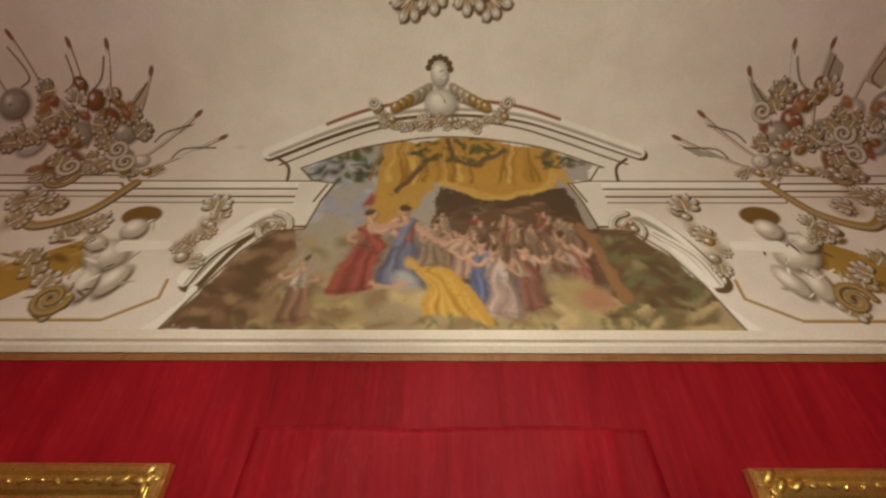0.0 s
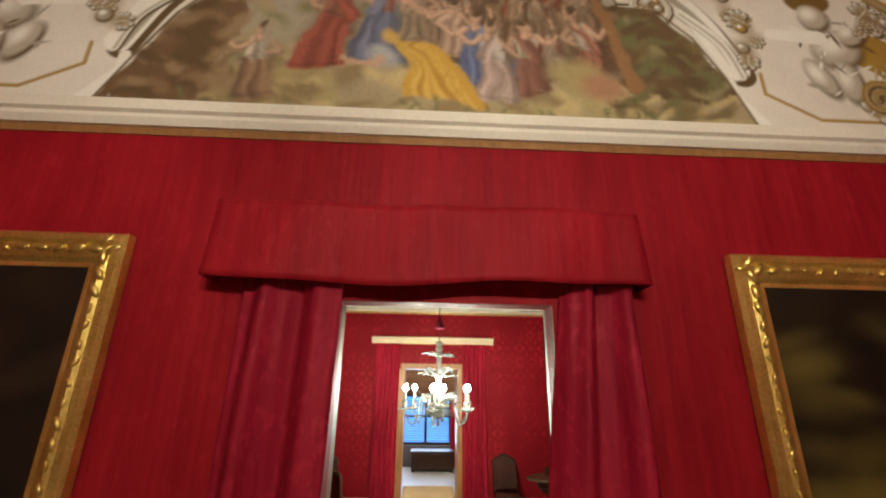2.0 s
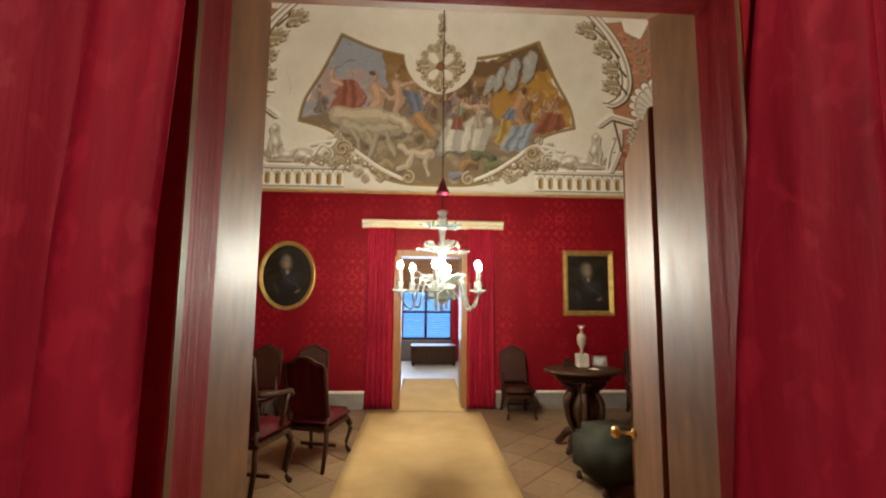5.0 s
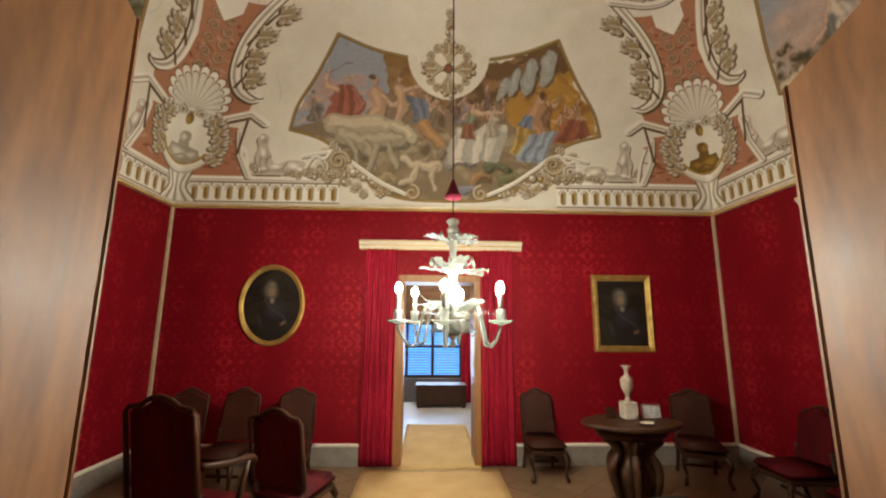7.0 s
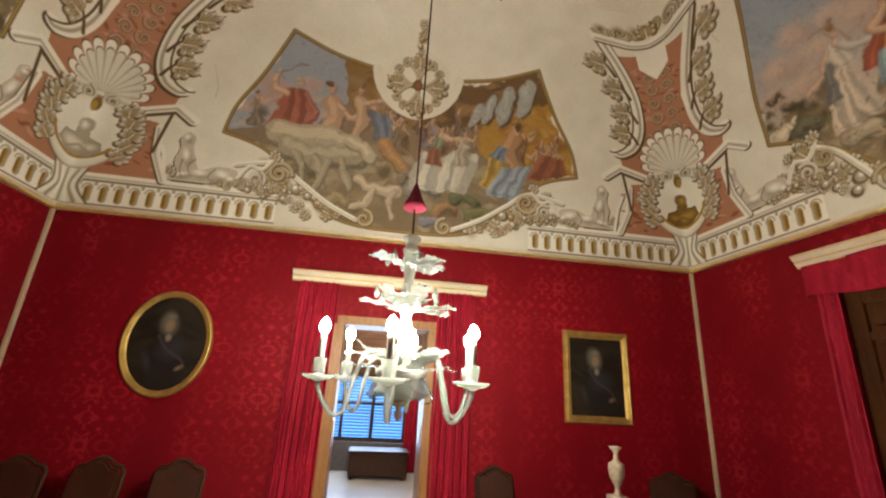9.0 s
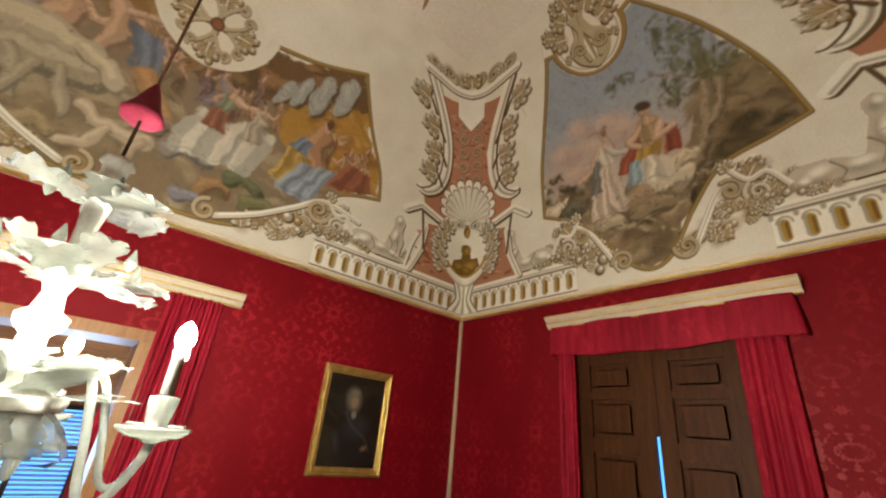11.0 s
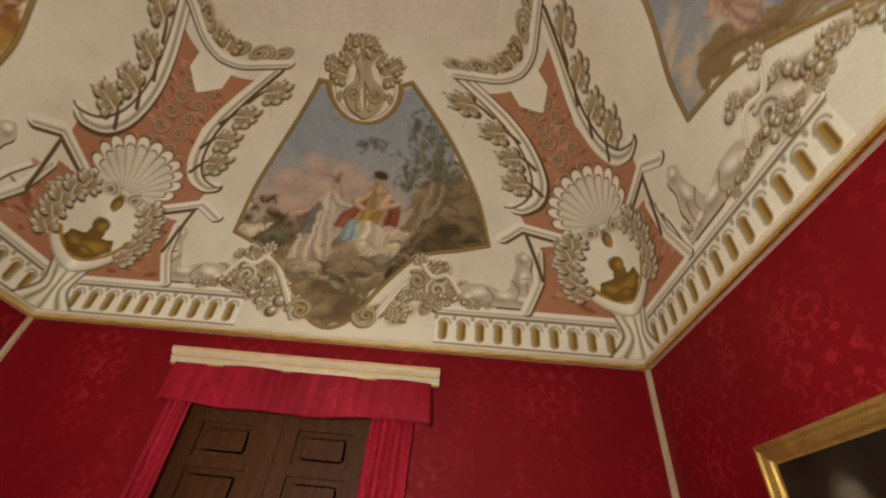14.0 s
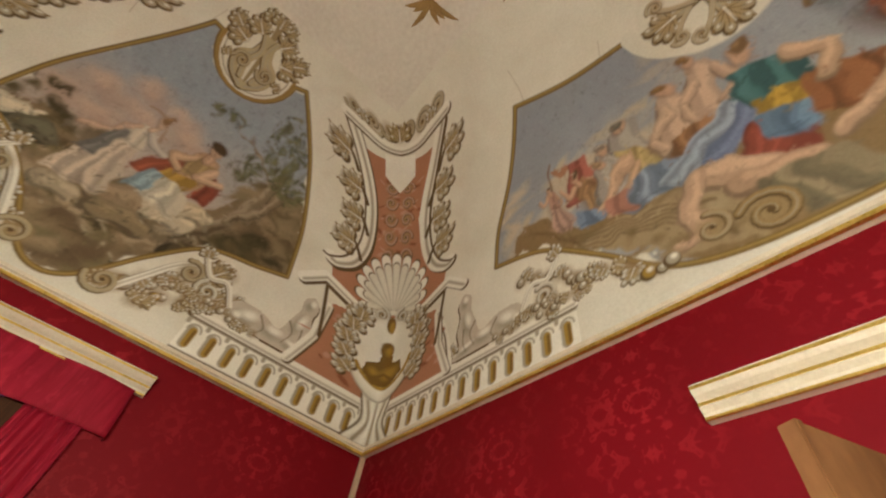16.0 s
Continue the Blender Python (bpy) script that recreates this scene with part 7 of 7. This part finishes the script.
# Added copy, hidden above the doorway's head, to brighten the far room's floor.
ch3 = copy_thing(ch, pose(0.35, 9.5, 2.36, 0, 0, 10))
tagged(ch3, "hidden copy of the glass chandelier, added to brighten the far room")
for o in list(ch3.children):
    if o.name.startswith(("rod", "tassel")):
        bpy.data.objects.remove(o)
part("rod", sweep([(0, 0, .83), (0, 0, .95), (0, 0, 3.4 - 2.36 + .004)], .005, 8), M_WOOD, ch3, "thin dark suspension rod", True)

# ---- furniture of the middle room ----
def make_chair(name, x, y, rz, h, label, arms, cloth, wide):
    """A tall-backed upholstered chair; it faces its own -y."""
    root = empty(name, x, y, 0, rz, label, "chair", "chairs of the middle room")
    w, d, sh = .46 * wide, .44, h * .46
    part("seat", box((-w / 2, -d / 2, sh - .075), (w / 2, d / 2, sh), .028), cloth, root, "padded seat", True)
    fb = bmesh.new()
    add_box(fb, (-w / 2 + .01, -d / 2 + .01, sh - .12), (w / 2 - .01, d / 2 - .01, sh - .077), .008)
    part("seat_rail", fb, M_WOOD, root)
    hw = .20 * wide
    out = [(-hw, sh + .015), (-hw, h - .075), (-hw * .9, h - .06), (-hw * .7, h - .052)] + [(hw * (-.55 + .11 * k), h - .05 + .05 * math.sin(math.pi * k / 10) ** .8) for k in range(11)] + [(hw * .7, h - .052), (hw * .9, h - .06), (hw, h - .075), (hw, sh + .015)]
    lean = lambda z: d / 2 - .02 + .10 * (z - sh) / (h - sh)
    vs = [(px, lean(pz) - .045, pz) for px, pz in out] + [(px, lean(pz), pz) for px, pz in out]
    n = len(out)
    fs = [tuple(range(n))[::-1], tuple(range(n, 2 * n))] + [(i, (i + 1) % n, n + (i + 1) % n, n + i) for i in range(n)]
    bm = add_mesh(bmesh.new(), vs, fs)
    bmesh.ops.recalc_face_normals(bm, faces=bm.faces[:])
    bmesh.ops.bevel(bm, geom=[e for e in bm.edges if e.calc_face_angle(0) > .8], offset=.012, segments=2, affect="EDGES")
    part("backrest", bm, cloth, root, "padded back with a shaped top")
    rim = [(px * 1.06, lean(pz) + .006, pz + (.012 if abs(px) < hw * .99 else 0)) for px, pz in out]
    part("back_frame", sweep(rim, .014, 8), M_WOOD, root, "thin carved walnut edge", True)
    for sx in (-1, 1):
        part("leg", sweep(curve([(sx * .43 * w, -d / 2 + .03, sh - .1), (sx * .49 * w, -d / 2 - .01, sh * .55), (sx * .43 * w, -d / 2 + .02, .10), (sx * .48 * w, -d / 2 - .02, .012)], 5), [.026, .027, .028, .027, .025, .022, .02, .018, .017, .016, .015, .015, .017, .02, .022, .012], 8), M_WOOD, root, "", True)
        part("leg", sweep([(sx * .41 * w, d / 2 - .03, sh + .12), (sx * .41 * w, d / 2 - .03, sh * .5), (sx * .43 * w, d / 2 + .04, .0)], [.022, .02, .016], 8), M_WOOD, root, "", True)
        if arms:
            part("armrest", sweep(curve([(sx * .43 * w, d / 2 - .02, sh + .26), (sx * .545 * w, 0, sh + .24), (sx * .545 * w, -d / 2 + .10, sh + .23), (sx * .545 * w, -d / 2 + .06, sh + .19)], 5), .02, 8), M_WOOD, root, "curved walnut arm", True)
            part("arm_post", sweep([(sx * .545 * w, -d / 2 + .12, sh + .22), (sx * .48 * w, -d / 2 + .16, sh - .06)], .017, 8), M_WOOD, root, "", True)
    part("stretcher", box((-.41 * w, -.014, .13), (.41 * w, .014, .155), .005), M_WOOD, root)
    return root


for x, y, rz, h, lab, arms, cloth, wide in (
        (1.40, 7.02, 0, .80, "narrow brown leather chair against the damask wall", False, M_LEATHER, .80),
        (-0.75, 5.68, 165, .95, "dark red upholstered chair with carved walnut legs beside the runner", False, M_UPH, .92),
        (-1.10, 6.62, 4, .86, "narrow brown leather chair in the row by the wall", False, M_LEATHER, .80),
        (-1.68, 6.62, -3, .86, "narrow brown leather chair in the row by the wall", False, M_LEATHER, .80),
        (-2.14, 6.58, 5, .86, "narrow brown leather chair in the row by the wall", False, M_LEATHER, .80),
        (-1.14, 5.06, 165, 1.13, "tall dark red armchair turned from the door", True, M_UPH, 1.05),
        (2.95, 6.85, -20, .82, "brown leather chair in the shaded corner", False, M_LEATHER, .9),
        (3.32, 6.15, -90, .82, "dark red upholstered chair by the side wall", False, M_UPH, .9),
        (3.32, 5.45, -90, .82, "dark red upholstered chair by the side wall", False, M_UPH, .9)):
    make_chair("chair", x, y, rz, h, lab, arms, cloth, wide)

TX, TY = 1.80, 5.88
tb = empty("console_table", TX, TY, 0, label="walnut console table with a moulded oval top and carved pedestal", category="table")
top = lathe([(.33, .735), (.368, .742), (.385, .757), (.38, .772), (.368, .78)], 48, .025, 4)
bmesh.ops.scale(top, vec=(1, .72, 1), verts=top.verts)
part("tabletop", top, M_WOOD, tb, "polished dark walnut top")
fr = lathe([(.25, .66), (.28, .68), (.28, .735)], 32)
bmesh.ops.scale(fr, vec=(1, .62, 1), verts=fr.verts)
part("apron", fr, M_WOOD, tb, "", True)
part("pedestal", lathe([(.15, .05), (.14, .09), (.09, .15), (.10, .24), (.14, .34), (.15, .42), (.11, .50), (.09, .56), (.14, .62), (.18, .66)], 32, .14, 8), M_WOOD, tb, "carved bulbous pedestal", True)
for k in range(6):
    a = math.radians(60 * k + 15)
    c, q = math.cos(a), math.sin(a)
    rib = curve([(.10 * c, .10 * q, .16), (.17 * c, .16 * q, .30), (.19 * c, .17 * q, .46), (.13 * c, .12 * q, .56), (.20 * c, .17 * q, .64), (.25 * c, .18 * q, .655)], 5)
    part("bracket", sweep(rib, [.020 + .014 * math.sin(math.pi * n / (len(rib) - 1)) for n in range(len(rib))], 8), M_WOOD, tb, "carved leafy bracket", True)
for k in range(4):
    a = math.radians(45 + 90 * k)
    c, s = math.cos(a), math.sin(a)
    part("foot", sweep(curve([(.06 * c, .05 * s, .14), (.18 * c, .13 * s, .15), (.27 * c, .19 * s, .06), (.33 * c, .23 * s, .02)], 5), [.04] * 8 + [.032] * 5 + [.022] * 3, 8), M_WOOD, tb, "scrolled foot", True)
M_MARBLE = two_scale("white_marble", (0.34, 0.30, 0.23), (0.54, 0.49, 0.40), 6, 40, 0.35)
urn = empty("urn", TX + 0.03, TY + 0.09, 0.78, label="pale marble urn on a square plinth on the table", category="urn")
part("plinth", box((-.055, -.055, 0), (.055, .055, .13), .006), M_MARBLE, urn)
part("body", lathe([(r * .82, .1295 + (z - .13) * .84) for r, z in [(.03, .13), (.045, .135), (.022, .15), (.018, .19), (.03, .21), (.055, .26), (.062, .31), (.058, .35), (.035, .365), (.02, .38), (.016, .42), (.028, .445), (.05, .47), (.02, .475)]], 24), two_scale("veined_marble", (0.16, 0.11, 0.07), (0.44, 0.37, 0.28), 14, 50, 0.4), urn, "turned urn with a slender neck", True)
pf = empty("photo_frame", TX + 0.20, TY + 0.05, 0.782, -8, "small silver photograph frame standing on the table", "photo frame")
M_SILVER = two_scale("silver", (0.55, 0.54, 0.52), (0.75, 0.74, 0.72), 20, 90, 0.3, 1.0)
m4 = pose(0, 0, 0, -14, 0, 0)
part("frame", add_box(add_box(add_box(add_box(bmesh.new(), (-.075, -.006, 0), (-.062, .006, .115), .002, m4), (.062, -.006, 0), (.075, .006, .115), .002, m4), (-.075, -.006, 0), (.075, .006, .013), .002, m4), (-.075, -.006, .102), (.075, .006, .115), .002, m4), M_SILVER, pf)
part("photograph", add_box(bmesh.new(), (-.062, -.002, .013), (.062, .002, .102), 0, m4), two_scale("pale_print", (0.10, 0.10, 0.10), (0.65, 0.64, 0.62), 9, 30, 0.4), pf, "pale print")
part("strut", add_box(bmesh.new(), (-.01, .006, 0), (.01, .05, .006), 0), M_WOOD, pf)
tagged(part("dish", lathe([(.02, 0), (.03, .002), (.05, .012), (.052, .015), (.03, .006), (.01, .005)], 20), M_MARBLE, None, "small white china dish on the table"), category="dish").location = (TX + .06, TY - .14, .782)
cf = empty("card", TX - 0.12, TY + 0.08, 0.782, 10, "small dark standing card on the table", "card")
part("board", add_box(bmesh.new(), (-.045, -.003, 0), (.045, .003, .085), .001, pose(0, 0, 0, -10, 0, 0)), M_WOOD, cf)
# low round-edged seat in the way to the table
M_GREEN = two_scale("dark_green_cloth", (0.011, 0.012, 0.006), (0.026, 0.025, 0.013), 4, 60, 0.8)
ps = empty("pouffe", 1.70, 5.10, 0, 12, "low dark green upholstered pouffe with rounded edges", "pouffe")
part("cushion", box((-.24, -.24, .06), (.24, .24, .46), .085), M_GREEN, ps, "", True)
for sx in (-1, 1):
    for sy in (-1, 1):
        part("foot", lathe([(.014, 0), (.022, .01), (.024, .03), (.016, .065)], 10), M_WOOD, ps, "", True).location = (sx * .17, sy * .17, 0)

# ---- far room ----
win = empty("window_1", label="tall window with blue dusk light behind slatted blinds", category="window", kind="structure")
x0, x1, zh, zl = WC[0], WC[1], WC[2], WC[3]
fb = bmesh.new()
for a, b in ((x0, x0 + .06), (x1 - .06, x1), (0.26, 0.32), (-.26, -.21)):
    add_box(fb, (a, YCE + .10, zl), (b, YCE + .15, zh), .004)
for a, b in ((zl, zl + .06), (zh - .06, zh), (1.04, 1.09)):
    add_box(fb, (x0, YCE + .102, a), (x1, YCE + .148, b), .004)
part("window_frame", fb, M_DARK, win, "dark window frame and bars")
slat = box((x0 + .02, -.028, -.003), (x1 - .02, .028, .003))
me = bpy.data.meshes.new("slat")
slat.to_mesh(me), slat.free()
me.materials.append(two_scale("blue_grey_slat", (0.20, 0.26, 0.34), (0.32, 0.38, 0.46), 8, 60, 0.5))
k = 0
z = zl + .08
while z < zh - .05:
    ob = new("slat", me)
    ob.parent = win
    ob.matrix_basis = pose(0, YCE + .22, z, 18 + (k * 37 % 9), 0, 0)
    z += .052
    k += 1
structure("backdrop_far", box((x0 - .5, YCE + .6, 0), (x1 + .5, YCE + .61, 3.0)), M_DUSK, "dusk sky outside the far window")
chest = empty("chest", 0.45, 10.75, 0, label="low dark wooden chest under the far window", category="chest")
part("body", box((-.46, -.22, .05), (.46, .22, .36), .01), M_WOOD, chest)
part("lid", box((-.48, -.235, .362), (.48, .235, .41), .012), M_WOOD, chest, "overhanging lid")
for sx in (-1, 1):
    for sy in (-1, 1):
        part("foot", box((sx * .42 - .03, sy * .18 - .03, 0), (sx * .42 + .03, sy * .18 + .03, .05), .008), M_WOOD, chest)
M_BOARD = two_scale("dim_brown_boards", (0.055, 0.026, 0.014), (0.12, 0.058, 0.032), 3, 25, 0.6, stretch=(1, 10, 10), relief=0.15, spec=0.1)
hood = empty("window_boarding", label="brown wooden boarding over the far window", category="boarding")
for k in range(5):
    part("board", box((-.62, YCE - .03, 1.60 + .21 * k), (1.32, YCE - .002, 1.806 + .21 * k), .006), M_BOARD, hood)
part("shelf", box((-.66, YCE - .07, 1.565), (1.36, YCE - .002, 1.597), .006), M_BOARD, hood, "narrow moulded ledge")
for a, b, s in ((x0 - .22, x0 + .06, 31), (x1 - .04, x1 + .30, 32)):
    tagged(folds("curtain", a, b, 0.01, 1.55, YCE - .04, .03, 4, M_CURT if s == 32 else two_scale("dusky_curtain", (0.05, 0.03, 0.04), (0.10, 0.06, 0.07), 5, 60, 0.9), None, "red curtain beside the far window" if s == 32 else "dark curtain beside the far window", seed=s), category="curtain", group="curtains in the far room")
day = bpy.data.lights.new("window_light", "AREA")
day.shape, day.size, day.size_y, day.energy, day.color = "RECTANGLE", x1 - x0 - .1, zh - zl - .1, DAY, (0.55, 0.72, 1.0)
new("window_light", day).matrix_basis = pose((x0 + x1) / 2, YCE + .05, (zl + zh) / 2, -90, 0, 0)

# ---- floor tiles, laid diagonally ----
M_TILE = bpy.data.materials.new("floor_tile")
M_TILE.use_nodes = True
_n, _l, _b = M_TILE.node_tree.nodes, M_TILE.node_tree.links.new, M_TILE.node_tree.nodes["Principled BSDF"]
_oi = _n.new("ShaderNodeObjectInfo")
_v = coords(_n, _l)
_f = noise_at(_n, _l, _v, 14, 6, .65, 1.2)
_c = mixed(_n, _l, _f, (0.14, 0.085, 0.042), (0.36, 0.245, 0.14))
_l(mixed(_n, _l, .5, _c, ramp(_n, _l, _oi.outputs["Random"], [(0.1, (0.45, 0.38, 0.34)), (0.9, (1, 0.95, 0.9))]), "MULTIPLY"), _b.inputs["Base Color"])
_b.inputs["Roughness"].default_value = 0.38
bump(_n, _l, _b, _f, 0.08, 0.003)
TS = 0.30
tile = box((-TS / 2 + .002, -TS / 2 + .002, -.012), (TS / 2 - .002, TS / 2 - .002, 0), .0015)
tm = bpy.data.meshes.new("tile")
tile.to_mesh(tm), tile.free()
tm.materials.append(M_TILE)
bed = bpy.data.objects["floor_middle"]
rest = bmesh.new()
q = TS / math.sqrt(2)
for i in range(-2, 36):
    for j in range(-2, 26):
        if (i + j) % 2:
            continue
        x, y = XL + i * q, YN + j * q
        if x < XL - .05 or x > XR + .05 or y < YN + .05 or y > YF + .1:
            continue
        if -1.7 < x < 2.7 and 3.2 < y:
            ob = new("tile", tm)
            ob.parent = bed
            ob.matrix_basis = pose(x, y, .0004 * ((i * 7 + j * 3) % 4), 0, 0, 45)
        else:
            add_box(rest, (-TS / 2 + .002, -TS / 2 + .002, -.012), (TS / 2 - .002, TS / 2 - .002, -.0005), 0, pose(x, y, 0, 0, 0, 45))
tagged(part("tile_field", rest, M_TILE, bed), kind="stuff")
